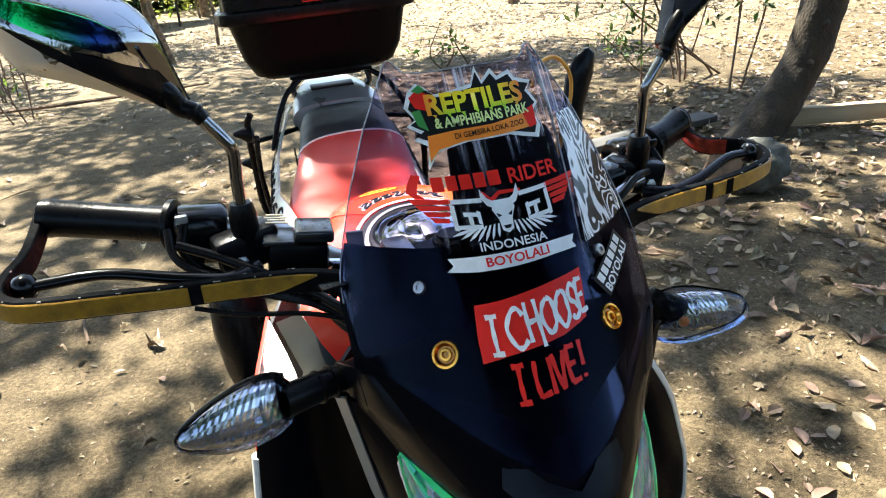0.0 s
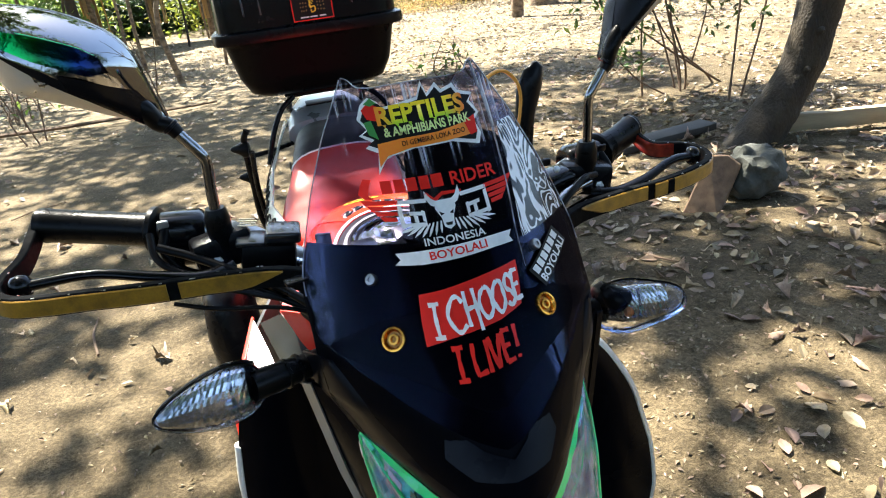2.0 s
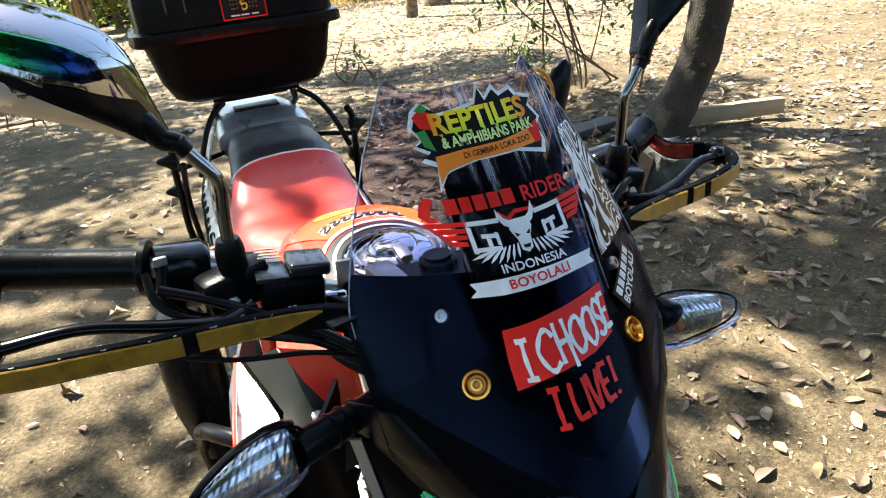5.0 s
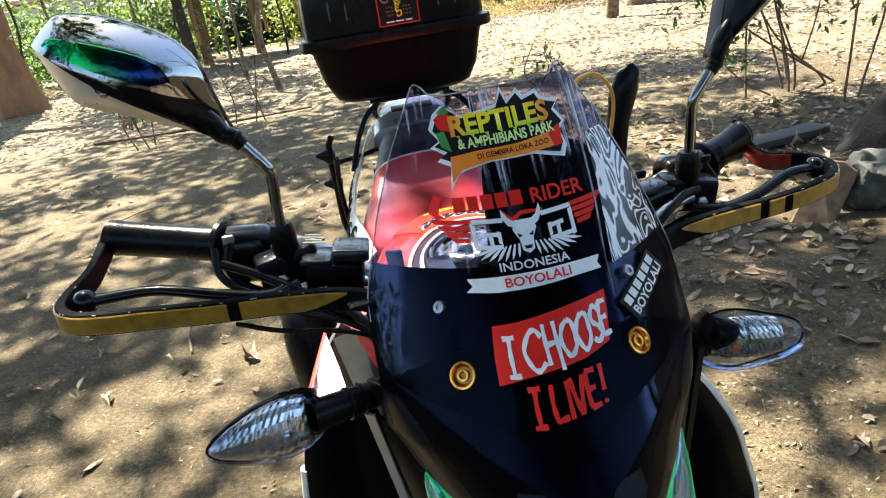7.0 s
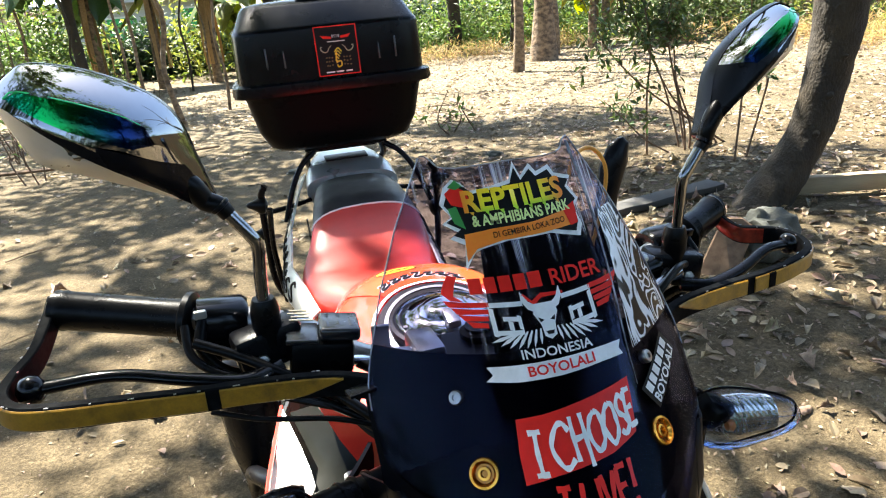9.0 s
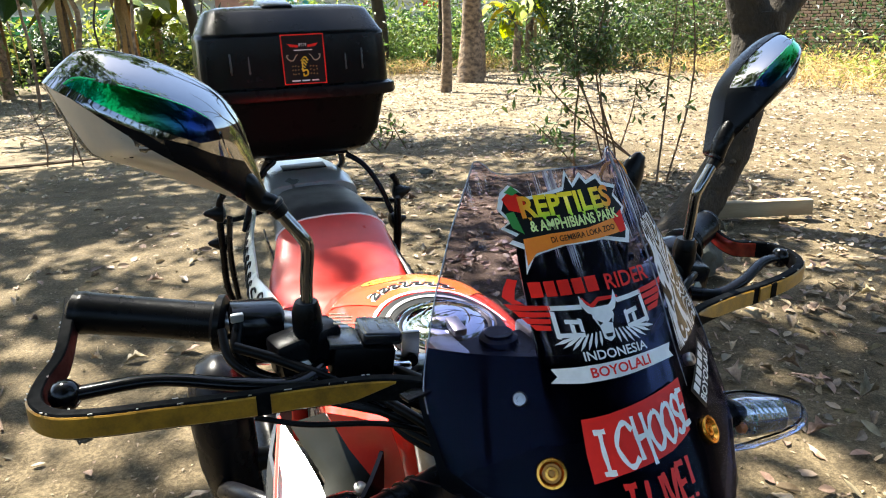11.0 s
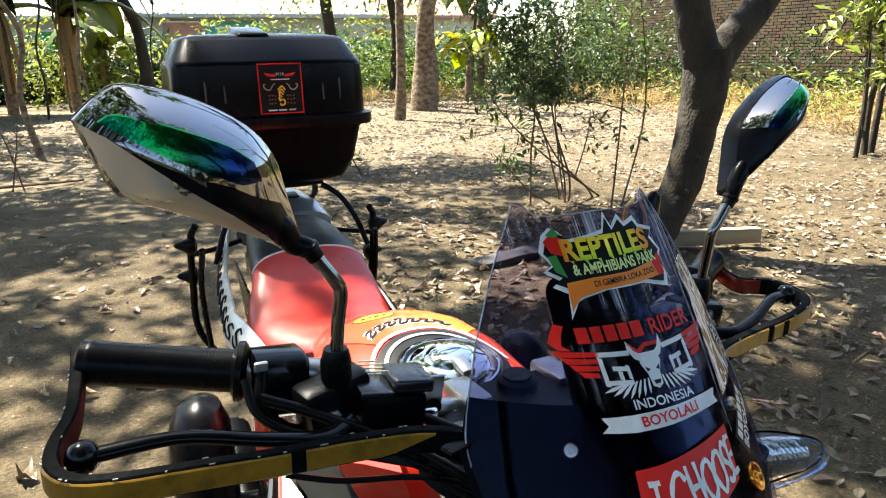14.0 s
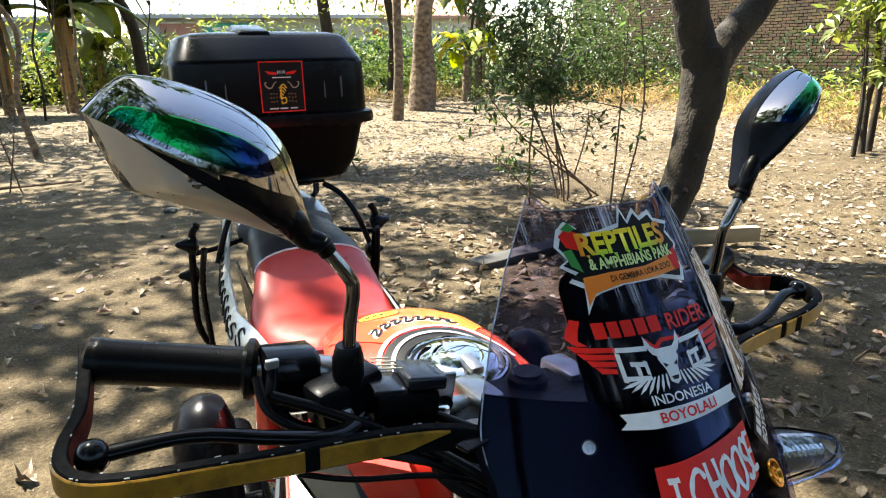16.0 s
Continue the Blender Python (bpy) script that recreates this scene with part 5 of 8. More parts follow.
    part("badge", patch([(-0.022 + 0.032 * math.cos(2 * math.pi * k / 20), 0.532 + 0.019 * math.sin(2 * math.pi * k / 20)) for k in range(20)], on, 0.0014), BLACK_FILM, tank)
    part("badge", patch([(-0.022 + 0.0295 * math.cos(2 * math.pi * k / 20), 0.532 + 0.017 * math.sin(2 * math.pi * k / 20)) for k in range(20)], on, 0.0018), YELLOW_FILM, tank, "yellow oval sticker")
    for k in range(4):
        part("badge_bar", patch([(-0.043 + 0.0105 * k, 0.5265 + 0.002 * (k % 2)), (-0.0355 + 0.0105 * k, 0.5265 + 0.002 * (k % 2)), (-0.0345 + 0.0105 * k, 0.538), (-0.0415 + 0.0105 * k, 0.5375)], on, 0.0022), BLACK_FILM, tank)
    # filler: dark ring, polished rings and hinged cap
    c, up = Vector((0, 0.318, 0.988)), Vector((0, -0.10, 1)).normalized()
    filler = part("filler_ring", lathe([(0.066, -0.004), (0.066, 0.004), (0.062, 0.006), (0.058, 0.004), (0.054, 0.006), (0.050, 0.003), (0.001, 0.003)], c, up, 40), BLACK_FILM, tank)
    part("polished_ring", lathe([(0.058, 0.004), (0.0585, 0.0075), (0.056, 0.0085), (0.0545, 0.006), (0.0545, 0.004)], c, up, 40), CHROME, filler)
    part("filler_cap", lathe([(0.047, 0.002), (0.047, 0.009), (0.043, 0.013), (0.03, 0.015), (0.028, 0.018), (0.022, 0.022), (0.012, 0.024), (0.001, 0.024)], c, up, 36), CHROME, filler, "chrome fuel filler cap")
    part("cap_hinge", block((0.016, 0.034, 0.010), c + Vector((0, -0.036, 0.018)), (6, 0, 0), 0.003), STEEL, filler)
    for k in range(6):
        a = radians(60 * k + 15)
        part("cap_screw", lathe([(0.0028, 0.0), (0.0028, 0.003), (0.001, 0.003)], c + Vector((0.052 * math.cos(a), 0.052 * math.sin(a), 0.004)), up, 10), STEEL, filler)
    # seat: red front, black rear
    sp = ((0.62, 0.070, 0.915, -0.006), (0.67, 0.092, 0.902, -0.012), (0.74, 0.118, 0.893, -0.024), (0.83, 0.137, 0.893, -0.032), (0.92, 0.133, 0.912, -0.022), (0.98, 0.123, 0.938, -0.012), (1.02, 0.118, 0.953, -0.008), (1.08, 0.114, 0.964, -0.004), (1.18, 0.107, 0.970, 0.0), (1.26, 0.096, 0.971, 0.0), (1.31, 0.080, 0.965, 0.0))

    def seat_ring(y, k=1.0, bow=0.0, n=28):
        w, zt, cx = (float(np.interp(y, [p[0] for p in sp], [p[i] for p in sp])) for i in (1, 2, 3))
        out = []
        for q in range(n):
            a = 2 * math.pi * q / n
            ca, sa = math.cos(a), math.sin(a)
            x = w * k * math.copysign(abs(ca) ** 0.62, ca)
            z = zt - 0.055 + (0.055 * k if sa > 0 else 0.045) * math.copysign(abs(sa) ** 0.6, sa)
            out.append(Vector((x + cx, y - bow * (x / 0.14) ** 2, z)))
        return out
    seat = part("seat", loft([seat_ring(y, 1.0, 0.045 * max(0, (y - 0.62) / 0.40)) for y in np.linspace(0.62, 1.02, 20)]), RED_SEAT, bike, "red and black vinyl saddle")
    part("pillion_seat", loft([seat_ring(y, 1.0 - 0.25 * max(0, (y - 1.24) / 0.07) ** 2, 0.045 * max(0, 1 - (y - 1.024) / 0.2)) for y in np.linspace(1.024, 1.31, 16)]), BLACK_SEAT, seat, "black pillion part of the saddle")
    part("seam", tube([p + Vector((0, 0, 0.0008)) for p in seat_ring(1.022, 1.003, 0.045)[1:14]], 0.0022, 6, raw=True), WHITE_FILM, seat, "pale seam")
    # tail cowl and side covers
    tail = part("tail_cowl", loft([ellipse_ring((0, y, z), (1, 0, 0), (0, 0, 1), w, h, 24, 3) for y, z, w, h in ((1.27, 0.935, 0.115, 0.04), (1.32, 0.950, 0.112, 0.045), (1.42, 0.962, 0.095, 0.042), (1.52, 0.965, 0.075, 0.035), (1.60, 0.96, 0.05, 0.022))]), SILVER, bike, "grey tail cowl")
    part("tail_lamp", loft([ellipse_ring((0, y, 0.95), (1, 0, 0), (0, 0, 1), w, h, 20, 3) for y, w, h in ((1.59, 0.05, 0.022), (1.63, 0.045, 0.018), (1.645, 0.02, 0.008))]), RED_PAINT, tail)
    part("tail_bar", block((0.11, 0.05, 0.004), (0, 1.36, 0.999), (4, 0, 0), 0.001), BLACK_FILM, tail)
    for s in (-1, 1):
        def side(u, v):
            y = 0.70 + 0.72 * u
            z0 = float(np.interp(u, (0, 0.3, 0.6, 1), (0.835, 0.848, 0.885, 0.93)))
            h = float(np.interp(u, (0, 0.15, 0.8, 1), (0.03, 0.055, 0.055, 0.025)))
            return (s * (float(np.interp(u, (0, 0.25, 0.5, 1), (0.150, 0.188, 0.178, 0.12) if s < 0 else (0.105, 0.118, 0.122, 0.105))) + 0.022 * (0.5 - v) + 0.006 * math.sin(math.pi * v)), y, z0 + 0.015 + h * (v - 0.5))
        sc = part("side_cover", sheet(side, [i / 16 for i in range(17)], [i / 6 for i in range(7)], 0.004 * s), WHITE_PAINT, bike, "white side cover with dark script")
        rng = random.Random(3)
        for k in range(11):
            u0, big = 0.16 + 0.05 * k, 0.10 if k in (0, 4) else 0.0
            pts = [Vector(side(u0 + du, 0.5 + dv * (1 + 3 * big))) + Vector((s * 0.0012, 0, 0)) for du, dv in ((0.002, 0.16), (0.020, 0.24), (0.030, 0.10), (0.010, -0.08), (0.012, -0.24), (0.034, -0.18), (0.042, 0.0))]
            part("script_stroke", tube(pts, [0.0010, 0.0024, 0.0026, 0.0016, 0.0024, 0.0016, 0.0008], 5, 3), BLACK_FILM, sc)
        part("under_cover", sheet(lambda u, v: (s * (0.125 - 0.02 * v), 0.62 + 0.62 * u, 0.83 - 0.22 * v + 0.05 * u), [i / 6 for i in range(7)], [i / 5 for i in range(6)], 0.004 * s), BLACK_SATIN, bike)
        bx = 0.222 if s < 0 else 0.190
        # bracket rods with rubber knobs beside the saddle
        r = part("side_bracket", tube([(s * (bx - 0.012), 1.155, 0.995), (s * bx, 1.165, 0.965), (s * (bx + 0.004), 1.20, 0.86), (s * bx, 1.24, 0.72), (s * 0.15, 1.25, 0.60)], 0.008, 10), BLACK_SATIN, bike, "black tubular side bracket")
        part("side_bracket_tie", tube([(s * bx, 1.18, 0.925), (s * 0.16, 1.21, 0.925), (s * 0.11, 1.25, 0.925)], 0.006, 8), BLACK_SATIN, r)
        part("side_bracket_bar", tube([(s * (bx - 0.017), 1.10, 0.955), (s * (bx - 0.009), 1.14, 0.85), (s * (bx - 0.017), 1.18, 0.70)], 0.0065, 8), BLACK_SATIN, r)
        for y, z in ((1.165, 0.95), (1.215, 0.866)):
            part("rubber_knob", lathe([(0.009, -0.012), (0.02, -0.006), (0.021, 0.004), (0.013, 0.016), (0.006, 0.032), (0.001, 0.036)], (s * bx, y, z), (s, 0, 0.12), 18), RUBBER, r)
        part("footpeg", tube([(s * 0.12, 0.82, 0.36), (s * 0.24, 0.82, 0.37)], 0.014, 12), RUBBER, bike)
        part("swingarm", tube([(s * 0.10, 0.66, 0.40), (s * 0.115, 1.13, 0.31)], 0.022, 10), BLACK_SATIN, bike)
        part("shock_absorber", tube([(s * 0.12, 1.06, 0.42), (s * 0.12, 0.99, 0.78)], 0.028, 14), RED_PAINT, bike)
    # rack under the top box
    rack = part("luggage_rack", block((0.20, 0.24, 0.008), (-0.005, 1.36, 1.047), (0, 0, 0), 0.003), BLACK_MATT, bike, "black luggage rack")
    for s in (-1, 1):
        part("rack_arm", tube([(s * 0.085, 1.22, 1.045), (s * 0.120, 1.20, 1.02), (s * 0.150, 1.18, 0.97), (s * 0.175, 1.17, 0.90)], 0.0065, 10), BLACK_SATIN, rack)
        part("rack_arm", tube([(s * 0.085, 1.30, 1.045), (s * 0.10, 1.36, 1.0), (s * 0.09, 1.42, 0.965)], 0.008, 10), BLACK_SATIN, rack)
    # engine, frame, exhaust
    en = part("engine", block((0.26, 0.36, 0.26), (0, 0.56, 0.40), (0, 0, 0), 0.04, 3), BLACK_SATIN, bike)
    for k in range(7):
        part("cooling_fin", block((0.17, 0.15, 0.006), (0, 0.44, 0.55 + 0.02 * k), (12, 0, 0), 0.002), STEEL, en)
    part("frame_tube", tube([(0, 0.21, 0.86), (0, 0.28, 0.60), (0, 0.36, 0.34), (0, 0.60, 0.24)], 0.02, 12), BLACK_SATIN, bike)
    part("under_tank", block((0.16, 0.42, 0.10), (0, 0.46, 0.76), (0, 0, 0), 0.02), BLACK_SATIN, bike)
    part("under_seat", block((0.20, 0.62, 0.08), (0, 0.98, 0.845), (4, 0, 0), 0.02), BLACK_SATIN, bike)
    part("rear_mudguard", sheet(lambda u, v: (0.08 * math.sin(u * 1.3), 1.13 + (0.34 - 0.02 * u * u) * math.cos(radians(100 - 125 * v)), 0.32 + (0.40 - 0.03 * u * u) * math.sin(radians(100 - 125 * v))), [i / 5 - 1 for i in range(11)], [i / 14 for i in range(15)], 0.003), BLACK_SATIN, bike)
    ex = part("exhaust_pipe", tube([(-0.04, 0.37, 0.50), (-0.07, 0.28, 0.40), (-0.11, 0.40, 0.24), (-0.15, 0.75, 0.27)], 0.019, 14), STEEL, bike)
    part("muffler", tube([(-0.16, 0.74, 0.27), (-0.175, 0.95, 0.33), (-0.18, 1.28, 0.42)], [0.03, 0.052, 0.05], 18), BLACK_SATIN, ex)
    part("side_stand", tube([(0.10, 0.62, 0.27), (0.20, 0.60, 0.012)], 0.011, 10), STEEL, bike)
    for s in (-1, 1):
        part("centre_stand_leg", tube([(s * 0.09, 0.66, 0.27), (s * 0.13, 0.76, 0.012), (s * 0.15, 0.80, 0.010)], 0.012, 10), BLACK_SATIN, bike)


build_body()


def build_bars():
    pod_turn = []
    low = ("handlebar", "bar_clamp", "grip", "grip_rib", "bar_end", "cable", "lever_perch", "perch_bolt", "mirror_boot", "brake_reservoir", "lid_rib", "banjo_bolt", "clutch_cover", "brake_hose")
    hb = Matrix.Translation((0, 0.13, 1.1)) @ pose(0, 0, 0, 0, 2.0, 4.5) @ Matrix.Translation((0, -0.13, -1.1))

    def put(name, bm, mat, parent=None, label="", smooth=True):
        if name in low or name.startswith(("switch_", "reservoir_")):
            bm.transform(Matrix.Translation((0, 0, -0.014)))
        if not name.startswith(("mirror_", "insert_")):
            for v in bm.verts:
                if v.co.x > 0.244:
                    v.co.x = 0.244 + (v.co.x - 0.244) * 0.74
        bm.transform(hb if not pod_turn or not (name.startswith(("mirror_", "insert_")) and name not in ("mirror_stalk", "mirror_boot", "mirror_neck")) else pod_turn[-1])
        return part(name, bm, mat, parent or bike, label, smooth)
    put("handlebar", tube([(-0.35, 0.205, 1.136), (-0.24, 0.165, 1.122), (-0.17, 0.145, 1.108), (-0.11, 0.155, 1.062), (-0.05, 0.165, 1.043), (0.05, 0.165, 1.043), (0.11, 0.155, 1.062), (0.17, 0.145, 1.108), (0.24, 0.165, 1.122), (0.302, 0.189, 1.130)], 0.011, 14), STEEL, None, "bare steel handlebar")
    for s in (-1, 1):
        put("bar_clamp", block((0.028, 0.05, 0.035), (s * 0.05, 0.165, 1.045), (0, 0, 0), 0.005), STEEL)
        o, i = Vector((s * 0.347, 0.203, 1.134)) if s < 0 else Vector((0.302, 0.190, 1.130)), Vector((s * 0.243, 0.166, 1.120)) if s < 0 else Vector((0.222, 0.160, 1.118))
        g = put("grip", tube([o.lerp(i, t) for t in (0, 0.03, 0.06, 0.5, 0.9, 0.93, 0.97, 1.0)], [0.0165, 0.0172, 0.0162, 0.0158, 0.016, 0.0225, 0.0225, 0.018], 18, raw=True), RUBBER, None, "black ribbed rubber grip")
        d = (i - o).normalized()
        for k in range(7):
            put("grip_rib", lathe([(0.0152, 0), (0.0160, 0.0005), (0.0160, 0.0013), (0.0152, 0.0018)], o.lerp(i, 0.72 + 0.024 * k), d, 18), RUBBER, g)
        put("bar_end", lathe([(0.0165, -0.004), (0.0165, 0.004), (0.012, 0.007), (0.001, 0.007)], o, o - i, 18), RUBBER, g)
        # switch housing
        h = put("switch_housing", loft([ellipse_ring(i + Vector((-s * a, -0.004 - 0.02 * a, -0.008 - 0.1 * a)), (0, 1, 0), (0, 0, 1), ry, rz, 20, 3) for a, ry, rz in ((0.0, 0.017, 0.02), (0.003, 0.021, 0.026), (0.038, 0.022, 0.0265), (0.042, 0.019, 0.023))]), BLACK_GLOSS, None, "black switch housing")
        put("switch_tab", block((0.010, 0.004, 0.008), i + Vector((-s * 0.005, -0.022, 0.012)), (15, 0, 0), 0.0015), SILVER if s < 0 else BLACK_SATIN, h)
        put("switch_button", block((0.012, 0.007, 0.009), i + Vector((-s * 0.052, 0.020, -0.006)), (0, 0, 0), 0.003), RED_PAINT if s < 0 else BLACK_SATIN, h, "red stop switch" if s < 0 else "")
        # cable loop below the housing
        put("cable", tube([i + Vector((-s * 0.006, -0.020, 0.006)), i + Vector((-s * 0.002, -0.032, -0.012)), i + Vector((-s * 0.018, -0.036, -0.034)), i + Vector((-s * 0.06, -0.045, -0.045)), i + Vector((-s * 0.12, -0.07, -0.06)), Vector((s * 0.06, 0.05, 1.03))], 0.0048, 10), RUBBER)
        put("cable", tube([i + Vector((-s * 0.012, -0.018, -0.020)), i + Vector((-s * 0.016, -0.034, -0.044)), i + Vector((-s * 0.07, -0.05, -0.056)), Vector((s * 0.07, 0.07, 1.02))], 0.004, 10), RUBBER)
        # lever and its perch
        per = put("lever_perch", block((0.055, 0.030, 0.034), Vector((s * 0.190, 0.128, 1.104)), (0, s * 8, s * -10), 0.006), BLACK_SATIN)
        put("perch_bolt", lathe([(0.0055, 0), (0.0055, 0.004), (0.001, 0.0045)], (s * 0.196, 0.110, 1.098), (0, -1, 0.2), 6), STEEL, per, smooth=False)
        put("lever", tube([(s * 0.185, 0.105, 1.080), (s * 0.21, 0.092, 1.080), (s * 0.25, 0.096, 1.088), (s * 0.30, 0.108, 1.097), (s * (0.352 if s < 0 else 0.338), 0.113, 1.096)], [0.009, 0.0075, 0.006, 0.0055, 0.0062], 12, flat=0.8), BLACK_GLOSS if s < 0 else BLACK_SATIN, None, "brake lever" if s < 0 else "clutch lever")
        put("lever_ball", lathe([(0.001, -0.0105), (0.006, -0.0092), (0.0095, -0.005), (0.0105, 0), (0.0095, 0.005), (0.006, 0.0092), (0.001, 0.0105)], (s * (0.356 if s < 0 else 0.342), 0.113, 1.096), (0, 0, 1), 18), BLACK_GLOSS)
        # handguard: bent flat bar from bar end round to the middle
        gp = [(0.354, 0.212, 1.122), (0.356, 0.188, 1.113), (0.361, 0.152, 1.102), (0.371, 0.127, 1.096), (0.373, 0.103, 1.093), (0.361, 0.087, 1.090), (0.335, 0.080, 1.088), (0.30, 0.077, 1.086), (0.249, 0.074, 1.082), (0.20, 0.069, 1.081), (0.15, 0.058, 1.080), (0.118, 0.040, 1.078)]
        if s > 0:
            gp[:7] = [(0.302, 0.198, 1.124), (0.303, 0.178, 1.108), (0.312, 0.158, 1.098), (0.336, 0.150, 1.096), (0.358, 0.138, 1.095), (0.366, 0.114, 1.092), (0.346, 0.090, 1.089)]
        path = smooth_path([(s * x, y, z) for x, y, z in gp], 5)

        def strip(th, wid, off, i0=0, i1=None, taper=0):
            bm_, rings = bmesh.new(), []
            pp = path[i0:i1]
            for q, p in enumerate(pp):
                dd = (pp[min(q + 1, len(pp) - 1)] - pp[max(q - 1, 0)]).normalized()
                n_ = dd.cross(Vector((0, 0, 1))).normalized() * (-s)
                wd = wid * min(1, 0.12 + (len(pp) - 1 - q) / taper) if taper else wid
                lo, hi = wid / 2 - wd, wid / 2
                rings.append([p + n_ * (off + a) + Vector((0, 0, b)) for a, b in ((-th / 2, lo + 0.001), (-th / 2, hi - 0.001), (-th / 2 + 0.001, hi), (th / 2 - 0.001, hi), (th / 2, hi - 0.001), (th / 2, lo + 0.001), (th / 2 - 0.001, lo), (-th / 2 + 0.001, lo))])
            return loft(rings, True, bm_)
        hg = put("handguard", strip(0.0085, 0.0180, -0.001), WORN_BLACK, None, "flat metal handguard, mustard paint worn to black" if s < 0 else "flat metal handguard with red wrapped end")
        put("guard_paint", strip(0.0022, 0.0152, 0.0036, 19, 42), MUSTARD, hg, "worn mustard paint")
        put("guard_paint", strip(0.0022, 0.0152, 0.0036, 42, 52, 4), MUSTARD, hg, "worn mustard paint")
        if s > 0:
            put("guard_mark", strip(0.0030, 0.0150, 0.0038, 38, 40), WORN_BLACK, hg, "black painted mark")
            put("guard_wrap", strip(0.0100, 0.0160, -0.001, 1, 17), RED_CORD, hg, "red wrapped stretch")
        # paint knocked off along the upper edges and at the outer bend
        chip, rng = bmesh.new(), random.Random(40 + s)
        for q in range(24):
            i_ = rng.randrange(4, 50)
            p, d_ = path[i_], (path[i_ + 1] - path[i_]).normalized()
            side = d_.cross(Vector((0, 0, 1))).normalized() * (-s) * rng.choice((-0.0046, 0.0034, 0.0034))
            block((rng.uniform(0.0010, 0.0042), 0.0008, 0.0006), p + d_ * rng.uniform(-0.005, 0.005) + side + Vector((0, 0, 0.0090)), (0, 0, math.degrees(math.atan2(d_.y, d_.x))), bm=chip)
        tagged(put("paint_chips", chip, STEEL, hg, "bare metal chips", False), kind="stuff")
        # mirrors
        put("mirror_boot", lathe([(0.0105, -0.026), (0.0105, -0.008), (0.0115, -0.006), (0.0115, 0.008), (0.0095, 0.016), (0.0085, 0.018), (0.002, 0.018)], (s * 0.189, 0.122, 1.128), (0, -0.05, 1), 18), RUBBER)
        st = put("mirror_stalk", tube([(s * 0.189, 0.120, 1.124), (s * 0.1885, 0.117, 1.150), (s * 0.187, 0.113, 1.176), (s * 0.191, 0.112, 1.186), (s * 0.201, 0.113, 1.200), (s * 0.211, 0.114, 1.214)], 0.0050, 14), STALK, None, "dark chrome mirror stalk")
        # the clutch-side pod is turned about its length and shows slimmer
        slim = Matrix.Scale(0.66, 4, (-0.647, 0, 0.763))
        pod_turn.append(Matrix.Translation((0, -0.012, 0)) if s < 0 else hb @ Matrix.Translation((0.21, 0.115, 1.218)) @ pose(0, 0, 0, -17.9, -4, 0) @ slim @ Matrix.Translation((-0.21, -0.115, -1.218)))
        # outline of the pod seen from the front, and its dome
        out = ((-0.330, 1.310), (-0.316, 1.322), (-0.301, 1.328), (-0.267, 1.319), (-0.235, 1.301), (-0.219, 1.281), (-0.2125, 1.254), (-0.2075, 1.232), (-0.205, 1.220), (-0.213, 1.213), (-0.229, 1.225), (-0.282, 1.250), (-0.311, 1.263), (-0.322, 1.285))
        loop = [Vector((-s * -1 * abs(x) if s > 0 else x, 0, z)) for x, z in out]
        loop = smooth_path([(p.x, 0, p.z) for p in loop] + [tuple(loop[0])], 4)[:-1]
        cen = sum(loop, Vector()) / len(loop)
        def bulge(k, x, z):
            """Depth of the dome, flatter toward the neck."""
            g = min(1.0, max(0.0, (math.hypot(abs(x) - 0.207, z - 1.218) - 0.006) / 0.075))
            return 0.116 - 0.0398 * (1 - k ** 3.0) * (0.30 + 0.70 * g * (2 - g))

        rings = [[Vector((cen.x + (p.x - cen.x) * k, (y or bulge(k, cen.x + (p.x - cen.x) * k, cen.z + (p.z - cen.z) * k)) + 0.03 * (abs(cen.x) - abs(p.x)), cen.z + (p.z - cen.z) * k)) for p in loop]
                 for k, y in [(0.94, 0.124), (1.0, 0.119)] + [(k, 0) for k in (1.0, 0.98, 0.95, 0.91, 0.86, 0.80, 0.73, 0.65, 0.56, 0.46, 0.35, 0.22, 0.08)]]
        mp = put("mirror_pod", loft(rings), CHROME_DARK, st, "chrome and black leaf-shaped mirror")

        def dome(x, z, lift=0.0):
            """Front of the pod at (x, z): how far out towards the outline the point lies, then the bulge there."""
            d = Vector((x - cen.x, z - cen.z))
            k = 0.0
            for p, q in zip(loop, loop[1:] + loop[:1]):
                a_, b_ = Vector((p.x - cen.x, p.z - cen.z)), Vector((q.x - cen.x, q.z - cen.z))
                e = b_ - a_
                den = d.x * e.y - d.y * e.x
                if abs(den) > 1e-12:
                    t_ = (a_.x * e.y - a_.y * e.x) / den
                    u_ = (a_.x * d.y - a_.y * d.x) / den
                    if t_ > 0 and -1e-6 <= u_ <= 1 + 1e-6:
                        k = max(k, 1 / t_)
            if k > 0.975:
                x, z, k = cen.x + (x - cen.x) * 0.975 / k, cen.z + (z - cen.z) * 0.975 / k, 0.975
            return Vector((x, bulge(k, x, z) + 0.03 * (abs(cen.x) - abs(x)) - lift, z))

        def flip(pts):
            return [(x if s < 0 else -x, z) for x, z in pts]
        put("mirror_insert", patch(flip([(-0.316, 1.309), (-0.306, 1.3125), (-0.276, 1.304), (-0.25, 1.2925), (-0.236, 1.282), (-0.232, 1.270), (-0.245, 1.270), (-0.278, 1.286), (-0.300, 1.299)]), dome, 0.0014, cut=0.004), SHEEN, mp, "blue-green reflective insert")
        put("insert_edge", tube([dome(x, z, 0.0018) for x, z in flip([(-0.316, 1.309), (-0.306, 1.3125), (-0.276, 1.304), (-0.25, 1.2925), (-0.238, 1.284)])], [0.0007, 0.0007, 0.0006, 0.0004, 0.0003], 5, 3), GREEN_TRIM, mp)
